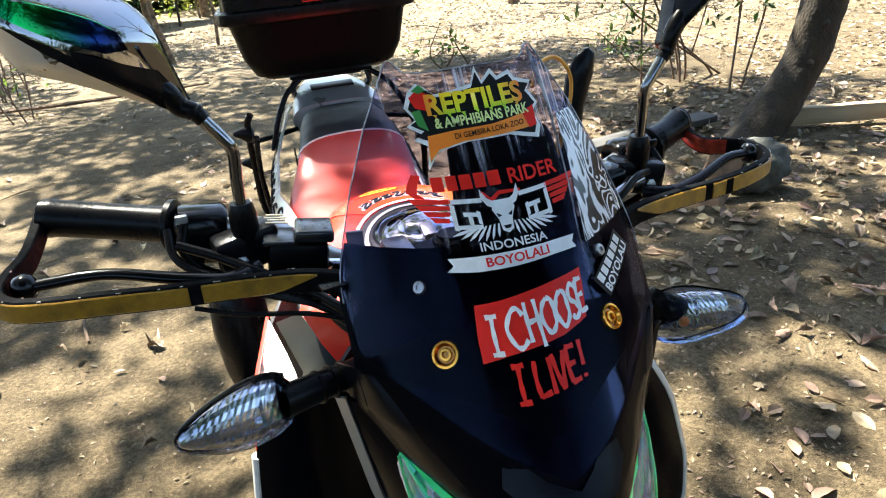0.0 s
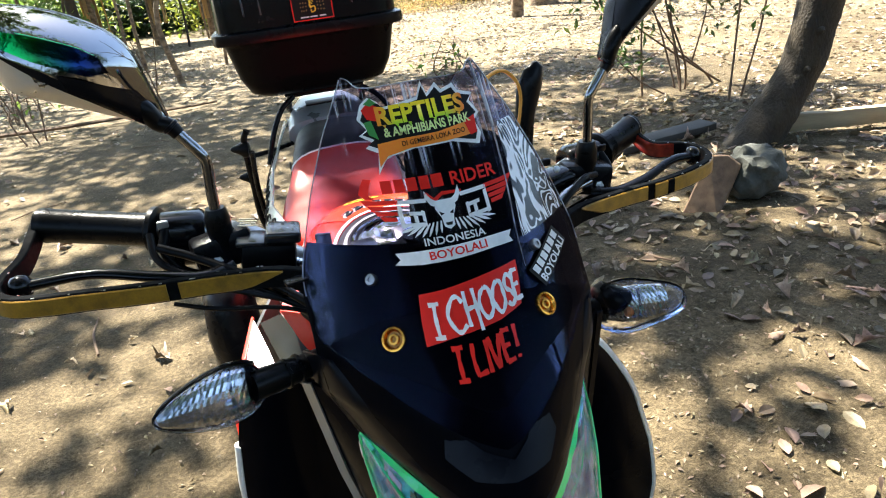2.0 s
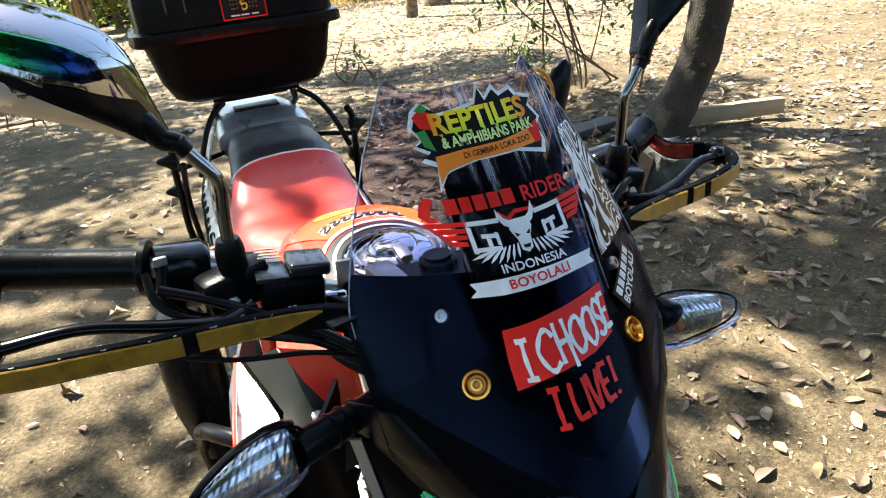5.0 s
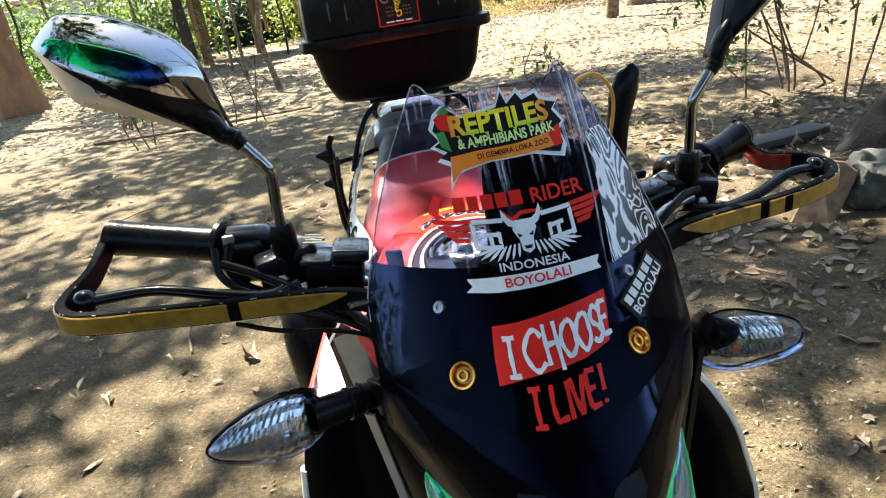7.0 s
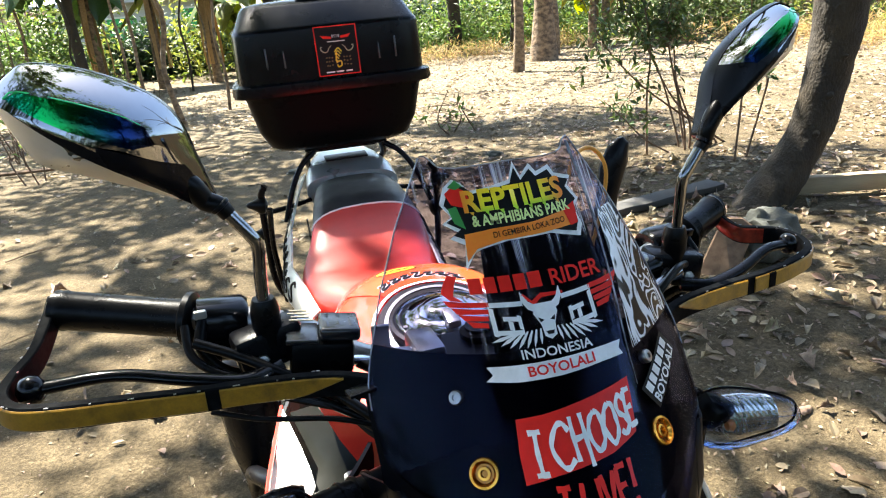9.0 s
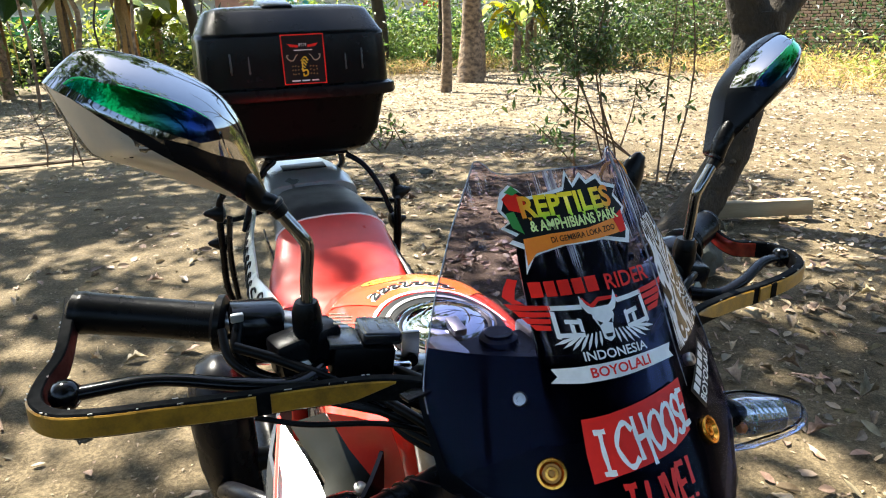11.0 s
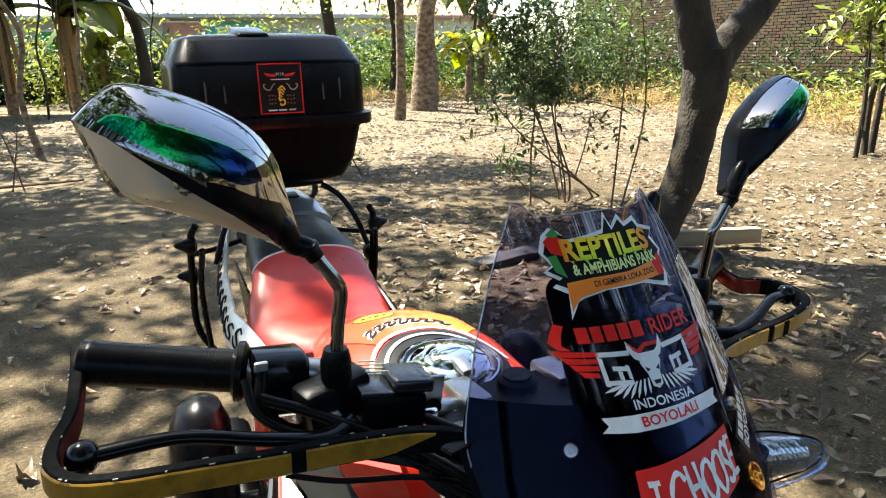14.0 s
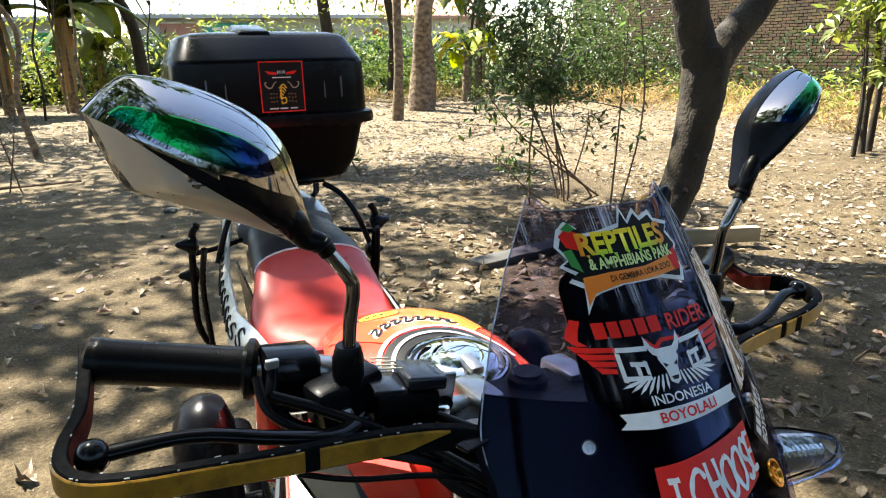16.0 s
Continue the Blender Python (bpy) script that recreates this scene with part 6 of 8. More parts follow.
        put("mirror_lower", patch(flip([(-0.327, 1.308), (-0.313, 1.301), (-0.304, 1.294), (-0.280, 1.275), (-0.251, 1.252), (-0.226, 1.229), (-0.232, 1.2265), (-0.282, 1.2525), (-0.309, 1.2655), (-0.319, 1.286)]), dome, 0.0011, cut=0.004), SATIN_SILVER, mp, "satin silver lower half")
        band = [(-0.303, 1.2935), (-0.279, 1.281), (-0.249, 1.268), (-0.219, 1.252), (-0.210, 1.232), (-0.2145, 1.217), (-0.226, 1.2275), (-0.251, 1.2515), (-0.280, 1.2745)]
        if s > 0:
            band[2:5] = [(-0.263, 1.277), (-0.243, 1.270), (-0.226, 1.282), (-0.214, 1.296), (-0.204, 1.262), (-0.200, 1.228)]
        put("mirror_band", patch(flip(band), dome, 0.0016, cut=0.004), BLACK_SATIN, mp, "black band")
        put("mirror_rim", loft([[Vector((cen.x + (p.x - cen.x) * k, y + 0.03 * (abs(cen.x) - abs(p.x)), cen.z + (p.z - cen.z) * k)) for p in loop] for k, y in (((0.955, 0.1085), (0.985, 0.1125)) if s > 0 else ()) + ((1.008, 0.117), (1.012, 0.122), (1.0, 0.1275), (0.95, 0.1275))], False), BLACK_SATIN, mp)
        put("mirror_glass", loft([[Vector((cen.x + (p.x - cen.x) * k, y + 0.03 * (abs(cen.x) - abs(p.x)), cen.z + (p.z - cen.z) * k)) for p in loop] for k, y in ((0.96, 0.1262), (0.95, 0.1275))]), MIRROR, mp)
        pod = pod_turn[-1]
        part("mirror_neck", tube([hb @ Vector((s * 0.2035, 0.1132, 1.2035)), hb @ Vector((s * 0.209, 0.1138, 1.211)), pod @ Vector((s * 0.2120, 0.1125, 1.2225)), pod @ Vector((s * 0.2190, 0.1105, 1.2345)), pod @ Vector((s * 0.2290, 0.1085, 1.2460))], [0.0060, 0.0068, 0.0078, 0.0085, 0.0070], 18), RUBBER, mp)
        part("neck_collar", lathe([(0.0062, -0.002), (0.0078, -0.001), (0.0078, 0.0015), (0.0062, 0.0025)], hb @ Vector((s * 0.2085, 0.1137, 1.2105)), Vector((s * 0.55, 0, 0.8)), 18), BLACK_SATIN, mp)
    # brake reservoir and switch block
    res = put("brake_reservoir", block((0.050, 0.042, 0.030), (-0.150, 0.118, 1.094), (0, 8, -6), 0.005), BLACK_MATT, None, "square black brake fluid reservoir")
    put("reservoir_lid", block((0.032, 0.036, 0.011), (-0.134, 0.116, 1.1125), (0, 8, -6), 0.003, 3), LID_BLACK, res, "glossy black reservoir lid")
    put("reservoir_plate", block((0.026, 0.034, 0.005), (-0.164, 0.115, 1.1125), (0, 8, -6), 0.0015), LID_BLACK, res)
    for k in range(3):
        put("lid_rib", block((0.0035, 0.026 - 0.006 * (k == 1), 0.002), (-0.1435 + 0.0095 * k, 0.116, 1.1188 - 0.0013 * k), (0, 8, -6), 0.0008), LID_BLACK, res)
    for k in range(4):
        put("plate_bar", block((0.018 - 0.004 * (k % 2), 0.0022, 0.0008), (-0.164, 0.104 + 0.0065 * k, 1.1152), (0, 8, -6)), BADGE_CREAM, res, smooth=False)
    put("reservoir_screw", lathe([(0.004, 0), (0.004, 0.0025), (0.001, 0.0025)], (-0.172, 0.115, 1.112), (0, 0, 1), 12), STEEL, res)
    put("banjo_bolt", lathe([(0.006, -0.01), (0.006, 0.0), (0.0045, 0.001), (0.0045, 0.02), (0.003, 0.022)], (-0.125, 0.125, 1.075), (1, 0, -0.2), 12), CHROME, res)
    cc = put("clutch_cover", block((0.052, 0.040, 0.036), (0.150, 0.126, 1.102), (0, -8, 6), 0.012, 3), BLACK_GLOSS)
    put("cover_screw", lathe([(0.0035, 0), (0.0035, 0.002), (0.001, 0.0024)], (0.146, 0.107, 1.112), (0, -1, 0.3), 12), STEEL, cc)
    put("cable_adjuster", tube([(0.182, 0.106, 1.092), (0.150, 0.090, 1.090), (0.128, 0.080, 1.084)], [0.0065, 0.006, 0.004], 12), CHROME_DARK)
    for k in range(4):
        put("cable", tube([(0.192 - 0.012 * k, 0.108 + 0.010 * k, 1.112 - 0.006 * k), (0.165 - 0.006 * k, 0.088 + 0.008 * k, 1.116 - 0.010 * k), (0.128, 0.075 + 0.008 * k, 1.092 - 0.012 * k), (0.08, 0.07, 1.05 - 0.012 * k), (0.03, 0.10, 1.0)], 0.0036, 8), RUBBER)
    # hoses from the reservoir, cables across the middle
    put("brake_hose", tube([(-0.12, 0.125, 1.072), (-0.08, 0.09, 1.055), (-0.03, 0.06, 1.02), (0.03, 0.06, 0.96)], 0.0048, 10), RUBBER)
    for k in range(5):
        put("cable", tube([(-0.20 + 0.02 * k, 0.085 + 0.004 * k, 1.085 - 0.004 * k), (-0.13, 0.065 + 0.006 * k, 1.062 - 0.006 * k), (-0.07, 0.05, 1.045 - 0.012 * k), (0.0, 0.08, 1.01 - 0.02 * k)], 0.0034, 8), RUBBER)
    for pts, r in ((((-0.243, 0.105, 1.112), (-0.215, 0.095, 1.101), (-0.193, 0.085, 1.091), (-0.164, 0.070, 1.078), (-0.142, 0.060, 1.067), (-0.108, 0.035, 1.044), (-0.07, 0.03, 1.00)), 0.0042),
                   (((-0.250, 0.120, 1.121), (-0.247, 0.103, 1.104), (-0.230, 0.090, 1.092), (-0.195, 0.078, 1.080), (-0.150, 0.060, 1.062), (-0.10, 0.045, 1.03)), 0.0036),
                   (((-0.236, 0.070, 1.070), (-0.200, 0.060, 1.061), (-0.150, 0.050, 1.055), (-0.11, 0.045, 1.04)), 0.0022)):
        part("cable", tube(pts, r, 10), RUBBER, bike)
    part("cable_tie", lathe([(0.0052, -0.002), (0.0058, -0.001), (0.0058, 0.001), (0.0052, 0.002)], (-0.164, 0.070, 1.078), (0.03, -0.015, -0.012), 12), BLACK_GLOSS, bike)
    put("guard_plate", block((0.055, 0.012, 0.003), (-0.118, 0.042, 1.082), (0, 0, 14), 0.001), BLACK_SATIN)
    br = put("bar_bracket", block((0.016, 0.004, 0.060), (-0.094, 0.150, 1.052), (18, 0, -12), 0.0015), STEEL, None, "bare steel bracket")
    put("bracket_bolt", lathe([(0.0055, 0), (0.0055, 0.003), (0.001, 0.0035)], (-0.094, 0.146, 1.050), (0, -1, 0.3), 12), BLACK_SATIN, br)
    # phone holder arm and orange wire loop by the clutch side
    put("holder_arm", loft([ellipse_ring((0.128 + 0.020 * t * t, 0.150 + 0.004 * t, 1.095 + 0.120 * t), (1, 0, 0.1), (0, 1, 0), rx, ry, 14) for t, rx, ry in ((0, 0.015, 0.010), (0.3, 0.011, 0.009), (0.55, 0.011, 0.008), (0.8, 0.015, 0.008), (0.95, 0.011, 0.006), (1.0, 0.003, 0.002))]), BLACK_SATIN, None, "black upright holder arm")
    put("orange_wire", tube([(0.105, 0.13, 1.12), (0.120, 0.135, 1.165), (0.121, 0.135, 1.195), (0.104, 0.13, 1.214), (0.082, 0.12, 1.212), (0.070, 0.11, 1.195)], 0.0019, 8), ORANGE_CORD, None, "orange wire loop")


build_bars()

# ---- top box ----
def build_box():
    box = thing("top_box", "black plastic top box with red-framed sticker on the luggage rack", "top box", (-0.014, 1.36, 1.052))

    def ring(z, hw, hl, y0=0.0, n=56, power=7):
        return ellipse_ring((0, y0, z), (1, 0, 0), (0, 1, 0), hw, hl, n, power)
    body = part("box_body", loft([ring(0.0, 0.145, 0.13), ring(0.012, 0.168, 0.15), ring(0.05, 0.188, 0.168), ring(0.125, 0.205, 0.182), ring(0.134, 0.212, 0.189)]), BLACK_MATT, box, "grained black lower shell")
    part("box_rim", loft([ring(0.134, 0.228, 0.198), ring(0.140, 0.232, 0.2), ring(0.158, 0.230, 0.198), ring(0.163, 0.216, 0.19)]), BLACK_SATIN, body)
    lid = part("box_lid", loft([ring(0.160, 0.216, 0.190), ring(0.21, 0.215, 0.189), ring(0.266, 0.212, 0.187), ring(0.273, 0.211, 0.186), ring(0.279, 0.206, 0.180), ring(0.320, 0.186, 0.138), ring(0.327, 0.178, 0.127), ring(0.333, 0.150, 0.10), ring(0.336, 0.09, 0.05)]), BOX_LID, box, "grained black lid")
    part("lid_handle", block((0.085, 0.14, 0.020), (-0.025, -0.06, 0.334), (8, 0, 0), 0.005, 2, taper=(0.75, 0.9)), BOX_LID, lid)
    for s in (-1, 1):
        for k in range(2):
            part("lid_rib", block((0.004, 0.006, 0.045), (s * (0.105 + 0.038 * k), -0.186, 0.215), (-4, 0, 0), 0.0015), DARK_FILM, lid)
    part("lid_line", block((0.15, 0.004, 0.003), (0.10, -0.187, 0.145), (0, 0, 0), 0.001), BLACK_SATIN, body)
    part("mounting_foot", block((0.17, 0.2, 0.02), (0, 0, -0.006), (0, 0, 0), 0.005), BLACK_MATT, body)

    # sticker on the face toward the saddle
    def face(u, v, lift=0.0):
        return Vector((0.012 + u, -0.1912 + 0.028 * v + 0.1 * (u + 0.012) ** 2 - lift, 0.166 + v))
    stk = part("sticker", patch([(-0.047, 0), (0.047, 0), (0.047, 0.106), (-0.047, 0.106)], face, 0.001), BLACK_FILM, lid, "black sticker with red frame and gold crest")
    for a, b, c, d in ((-0.047, 0.047, 0, 0.0025), (-0.047, 0.047, 0.1035, 0.106), (-0.047, -0.0445, 0.0025, 0.1035), (0.0445, 0.047, 0.0025, 0.1035)):
        part("red_frame", patch([(a, c), (b, c), (b, d), (a, d)], face, 0.0016), RED_FILM, lid)
    for k in range(5):
        part("crest_swirl", tube([face(x, y, 0.0016) for x, y in ((0.009 - 0.0025 * k, 0.050 - 0.005 * k), (0.002 - 0.002 * k, 0.058 - 0.006 * k), (-0.007 + 0.001 * k, 0.050 - 0.006 * k))], 0.0014, 6), YELLOW_FILM, lid, "gold crest")
    part("crest_swirl", tube([face(x, y, 0.0016) for x, y in ((-0.004, 0.028), (0.005, 0.030), (0.006, 0.021), (-0.002, 0.018), (-0.003, 0.023))], 0.0016, 6), YELLOW_FILM, lid)
    rng = random.Random(12)
    for s in (-1, 1):
        part("crest_scroll", tube([face(s * u_, v_, 0.0016) for u_, v_ in ((0.012, 0.064), (0.017, 0.060), (0.022, 0.052), (0.029, 0.051), (0.035, 0.056), (0.036, 0.062), (0.032, 0.062))], [0.0008, 0.0011, 0.0014, 0.0012, 0.0007], 6), BADGE_CREAM, lid, "cream scroll")
        part("red_wing", patch([(s * 0.010, 0.083), (s * 0.034, 0.0865), (s * 0.027, 0.0795), (s * 0.010, 0.078)], face, 0.0016), RED_FILM, lid)
        for k in range(9):
            u0, v0 = s * (0.014 + 0.006 * (k % 3) + rng.uniform(-0.001, 0.001)), 0.022 + 0.008 * (k // 3) + rng.uniform(-0.001, 0.001)
            part("crest_leaf", patch([(u0 - 0.0022, v0), (u0, v0 - 0.0018), (u0 + 0.0024, v0 + 0.001), (u0, v0 + 0.0026)], face, 0.0016), BADGE_BROWN, lid)
    for k in range(4):
        part("grey_bar", patch([(-0.0085 + 0.0045 * k, 0.080), (-0.0055 + 0.0045 * k, 0.080), (-0.0055 + 0.0045 * k, 0.0865), (-0.0085 + 0.0045 * k, 0.0865)], face, 0.0016), SILVER, lid)
    part("caption_bar", patch([(-0.020, 0.0715), (0.020, 0.0715), (0.020, 0.0735), (-0.020, 0.0735)], face, 0.0016), WHITE_FILM, lid)
    for k in range(3):
        part("caption_bar", patch([(-0.030 + 0.022 * k, 0.0065), (-0.011 + 0.020 * k, 0.0065), (-0.011 + 0.020 * k, 0.0095), (-0.030 + 0.022 * k, 0.0095)], face, 0.0016), WHITE_FILM, lid)


build_box()

# ---- trees and plants ----
def gz(x, y):
    return ground_height(x, y)


def limb(path, radii, mat, parent, name="limb", seg=12, n=5, rough=0.12, seed=0):
    bm = tube(path, radii, seg, n)
    for v in bm.verts:
        d = noise.noise_vector(v.co * 7 + Vector((seed, 0, 0))) + 0.45 * noise.noise_vector(v.co * 23 + Vector((0, seed, 0)))
        v.co += d * rough * 0.08
    return part(name, bm, mat, parent)


def build_big_tree():
    t = thing("tree", "forked tree with rough grey-brown bark and an open crown", "tree", (2.74, 3.11, 0))
    rng = np.random.default_rng(11)
    tr = limb([(-0.10, 0.0, -0.12), (-0.02, 0.0, 0.02), (0.13, 0.0, 0.22), (0.27, 0.0, 0.45), (0.36, 0.0, 0.83), (0.40, 0.0, 1.12), (0.41, 0.0, 1.32)], [0.20, 0.155, 0.128, 0.124, 0.132, 0.150, 0.155], BARK, t, "trunk", 36, 14, 0.16)
    limb([(0.40, 0.0, 1.15), (0.30, 0.02, 1.42), (0.24, 0.05, 1.70), (0.12, 0.20, 2.4), (-0.3, 0.7, 3.2), (-1.6, 1.6, 5.2), (-3.0, 2.4, 7.2)], [0.125, 0.115, 0.105, 0.09, 0.065, 0.03], BARK, tr, "limb", 24, 12, 0.14, 3)
    limb([(0.42, 0.0, 1.18), (0.58, -0.01, 1.38), (0.80, -0.03, 1.62), (1.25, -0.1, 2.2), (1.9, 0.0, 3.0), (2.2, 0.4, 4.6), (1.4, 1.2, 7.2)], [0.115, 0.105, 0.095, 0.08, 0.055, 0.03], BARK, tr, "limb", 24, 12, 0.14, 5)
    for k in range(9):
        a = rng.uniform(0, 6.28)
        s = np.array((-0.3, 0.7, 3.2)) if k % 2 else np.array((1.9, 0.0, 3.0))
        e = s + np.array((math.cos(a) * 2.6, math.sin(a) * 2.6, rng.uniform(0.6, 1.8)))
        limb([s, (s + e) / 2 + np.array((0, 0, 0.3)), e], [0.05, 0.03, 0.012], BARK, tr, "branch", 8, 4, 0.1, k)
    for k in range(3):
        part("knot", loft([ellipse_ring((0.20 + 0.07 * k, -0.115 - 0.004 * k - 0.012 * q, 0.42 + 0.22 * k), (1, 0, 0), (0, 0, 1), 0.03 - 0.012 * q, 0.025 - 0.01 * q, 12) for q in range(3)]), BARK, tr)
    return t


BIG_TREE = build_big_tree()


# breaks between the boughs, each named by the sunny spot (x, y, z, radius) below it
BIKE_GAPS = ((-0.06, 0.42, 0.95, 0.30), (-0.18, 0.22, 0.92, 0.22), (0.10, 0.55, 0.95, 0.22))
FAR_GAPS = ((4.2, 2.9, 0, 0.9), (6.2, 4.4, 0, 1.3), (5.2, 3.5, 0, 0.9), (3.4, 2.5, 0, 0.35), (2.14, 5.24, 0, 0.24),
            (3.7, 9.0, 0, 0.8), (5.0, 9.6, 0, 0.9), (2.4, 8.6, 0, 0.5), (8.4, 12.8, 0, 1.8), (6.4, 10.6, 0, 1.0), (7.6, 7.6, 0, 1.3),
            (9.2, 9.6, 0, 1.5), (4.6, 12.4, 0, 1.0), (8.0, 5.4, 0, 1.2), (5.8, 6.0, 0, 0.7), (8.0, 16.4, 1.2, 1.4), (10.5, 14.0, 0.8, 1.8),
            (6.0, 19.5, 1.5, 1.8), (11.5, 11.0, 0.5, 2.0), (2.5, 18.5, 1.0, 1.6), (6.2, 8.2, 0, 0.8))
# small spots (x, y, radius) on the soil beside the motorcycle
LEFT_SPOTS = ((-1.41, 2.51, 0.15), (-0.69, 2.03, 0.15), (-0.81, 1.97, 0.11), (-1.06, 2.01, 0.12), (-1.14, 1.90, 0.11), (-1.34, 2.01, 0.11), (-0.77, 1.50, 0.12), (-1.37, 3.63, 0.17),
              (-1.53, 3.53, 0.18), (-0.57, 2.05, 0.10), (-1.29, 1.79, 0.10), (-0.71, 3.95, 0.20), (-0.50, 4.34, 0.15), (-0.93, 4.41, 0.15), (-1.10, 4.26, 0.15), (-0.52, 2.47, 0.11),
              (-0.39, 3.06, 0.11), (-0.40, 4.59, 0.16), (-0.74, 2.25, 0.10), (-0.94, 2.44, 0.10), (-1.15, 1.78, 0.16), (-0.85, 2.12, 0.14), (-1.42, 1.58, 0.13), (-1.0, 2.8, 0.14))
RIGHT_SPOTS = ((1.04, 1.23, 0.09), (1.35, 1.09, 0.11), (1.12, 0.88, 0.09), (1.24, 0.86, 0.08), (1.44, 0.99, 0.09), (0.72, 0.77, 0.09), (1.52, 1.00, 0.11), (1.44, 0.84, 0.08),
               (2.98, 2.67, 0.17), (3.05, 2.25, 0.15), (3.56, 2.44, 0.15), (1.61, 4.67, 0.15), (2.4, 3.0, 0.20), (2.1, 2.4, 0.18), (3.3, 3.3, 0.24), (1.9, 3.3, 0.16), (2.7, 2.0, 0.20), (2.0, 1.85, 0.18), (1.75, 2.25, 0.15), (2.35, 2.2, 0.18))
CROWN_GAPS = BIKE_GAPS + FAR_GAPS + tuple((x, y, 0, r) for x, y, r in LEFT_SPOTS + RIGHT_SPOTS)


def open_up(pts, tree, rng):
    """Thin out leaves where the crown is broken."""
    base = np.array(tree.matrix_basis.translation)
    for gx, gy, gz_, gr in CROWN_GAPS:
        w = pts + base
        k = (w[:, 2] - gz_) / SUN_DIR.z
        d = np.hypot(w[:, 0] - k * SUN_DIR.x - gx, w[:, 1] - k * SUN_DIR.y - gy)
        pts = pts[(d > gr * rng.uniform(0.7, 1.3, len(pts))) | (w[:, 2] < 3.5)]
    return pts


def slim_tree(at, r, h, mat, label, lean=(0, 0), crown=None, leaf=LEAF_GREEN, n=900, size=0.10, seed=1, group="", flare=1.5, twist=0.05):
    t = thing("tree", label, "tree", (*at, gz(*at)), group)
    rng = np.random.default_rng(seed)
    pts = [(lean[0] * (k / 6) ** 1.3 + rng.normal() * twist * (k > 0), lean[1] * (k / 6) ** 1.3 + rng.normal() * twist * (k > 0), h * k / 6 - 0.05 * (k == 0)) for k in range(7)]
    tr = limb(pts, [r * flare, r * 1.08, r, r * 0.95, r * 0.85, r * 0.7, r * 0.4], mat, t, "trunk", 12, 4, r * 0.8, seed)
    if crown:
        c, rad = crown
        for k in range(5):
            e = np.array(c) + rng.normal(size=3) * np.array(rad) * 0.55
            s = np.array(pts[4])
            limb([s, (s + e) / 2 + np.array((0, 0, 0.15)), e], [r * 0.45, r * 0.3, r * 0.1], mat, tr, "branch", 7, 3, r * 0.5, k)
        leaves("crown", open_up(cloud(rng, n, c, rad, max(6, n // 60), 0.22), t, rng), size, leaf, t, seed=seed)
    return t


def add_crown(tree, centre, radii, n, size, seed, clumps, tight):
    rng = np.random.default_rng(seed)
    leaves("crown", open_up(cloud(rng, n, centre, radii, clumps, tight), tree, rng), size, LEAF_GREEN, tree, seed=seed)


# the forked tree's crown, whose gaps let small sun spots through to the ground
add_crown(BIG_TREE, (-6.9, 2.1, 7.6), (3.8, 4.2, 0.9), 6200, 0.20, 21, 120, 0.09)
# tree out of view, added for the shade of its crowns
NEAR_TREE = slim_tree((-6.4, -3.6), 0.16, 7.0, BARK, "unseen tall tree added on the near side to shade the clearing", (0.5, 0.4), ((3.4, 4.0, 7.4), (4.0, 2.6, 0.9)), LEAF_GREEN, 1500, 0.22, 23)
add_crown(NEAR_TREE, (8.2, 1.6, 7.8), (4.0, 3.0, 1.0), 2200, 0.22, 24, 80, 0.12)
add_crown(BIG_TREE, (-3.2, 2.8, 7.4), (1.2, 1.2, 0.7), 900, 0.20, 28, 18, 0.12)
add_crown(BIG_TREE, (-5.0, -1.1, 7.4), (2.6, 2.4, 0.8), 6500, 0.20, 22, 80, 0.10)
add_crown(BIG_TREE, (-1.8, 3.9, 7.4), (2.1, 1.9, 0.8), 4600, 0.20, 25, 70, 0.11)
add_crown(BIG_TREE, (-6.8, 6.0, 7.6), (2.6, 2.2, 0.8), 2700, 0.20, 27, 50, 0.11)
add_crown(BIG_TREE, (-7.6, 7.8, 7.4), (2.6, 1.8, 0.7), 1000, 0.20, 49, 24, 0.11)
add_crown(BIG_TREE, (-7.2, 12.3, 7.4), (3.2, 2.6, 0.8), 2400, 0.22, 51, 40, 0.12)

# unseen tall trees added to block sky, whose leaves the screen and cowl mirror
SHADE_TREE = slim_tree((2.6, -5.6), 0.19, 7.5, BARK, "unseen spreading tree added on the near side to darken reflections", (-0.4, 0.3), ((-1.6, 0.6, 6.4), (3.6, 2.4, 2.0)), LEAF_DARK, 3600, 0.30, 29)
leaves("crown", cloud(np.random.default_rng(30), 6500, (-2.4, 1.2, 6.6), (5.6, 3.0, 2.8), 90, 0.13), 0.30, LEAF_DARK, SHADE_TREE, seed=30)
leaves("crown", cloud(np.random.default_rng(47), 5200, (-2.6, 3.4, 7.2), (4.6, 2.2, 1.0), 80, 0.12), 0.26, LEAF_DARK, SHADE_TREE, seed=47)
SIDE_TREE = slim_tree((-6.8, 1.4), 0.17, 7.0, BARK, "tall unseen leafy tree added at the side to block sky", (0.3, -0.2), ((0.6, -1.6, 6.0), (2.6, 3.4, 2.2)), LEAF_DARK, 4200, 0.28, 45)
SIDE_TREE = slim_tree((8.4, -2.2), 0.17, 7.0, BARK, "unseen leafy tree added at the side to block sky", (-0.3, 0.2), ((-0.8, 0.6, 5.8), (2.6, 3.2, 2.2)), LEAF_DARK, 4200, 0.28, 46)

SLIM_TREE = slim_tree((4.66, 12.85), 0.085, 6.0, BARK_PALE, "slim tree with pale bark among fallen leaves", (0.15, 0), ((-0.6, 0, 5.2), (3.2, 2.6, 1.0)), LEAF_GREEN, 1100, 0.15, 31)

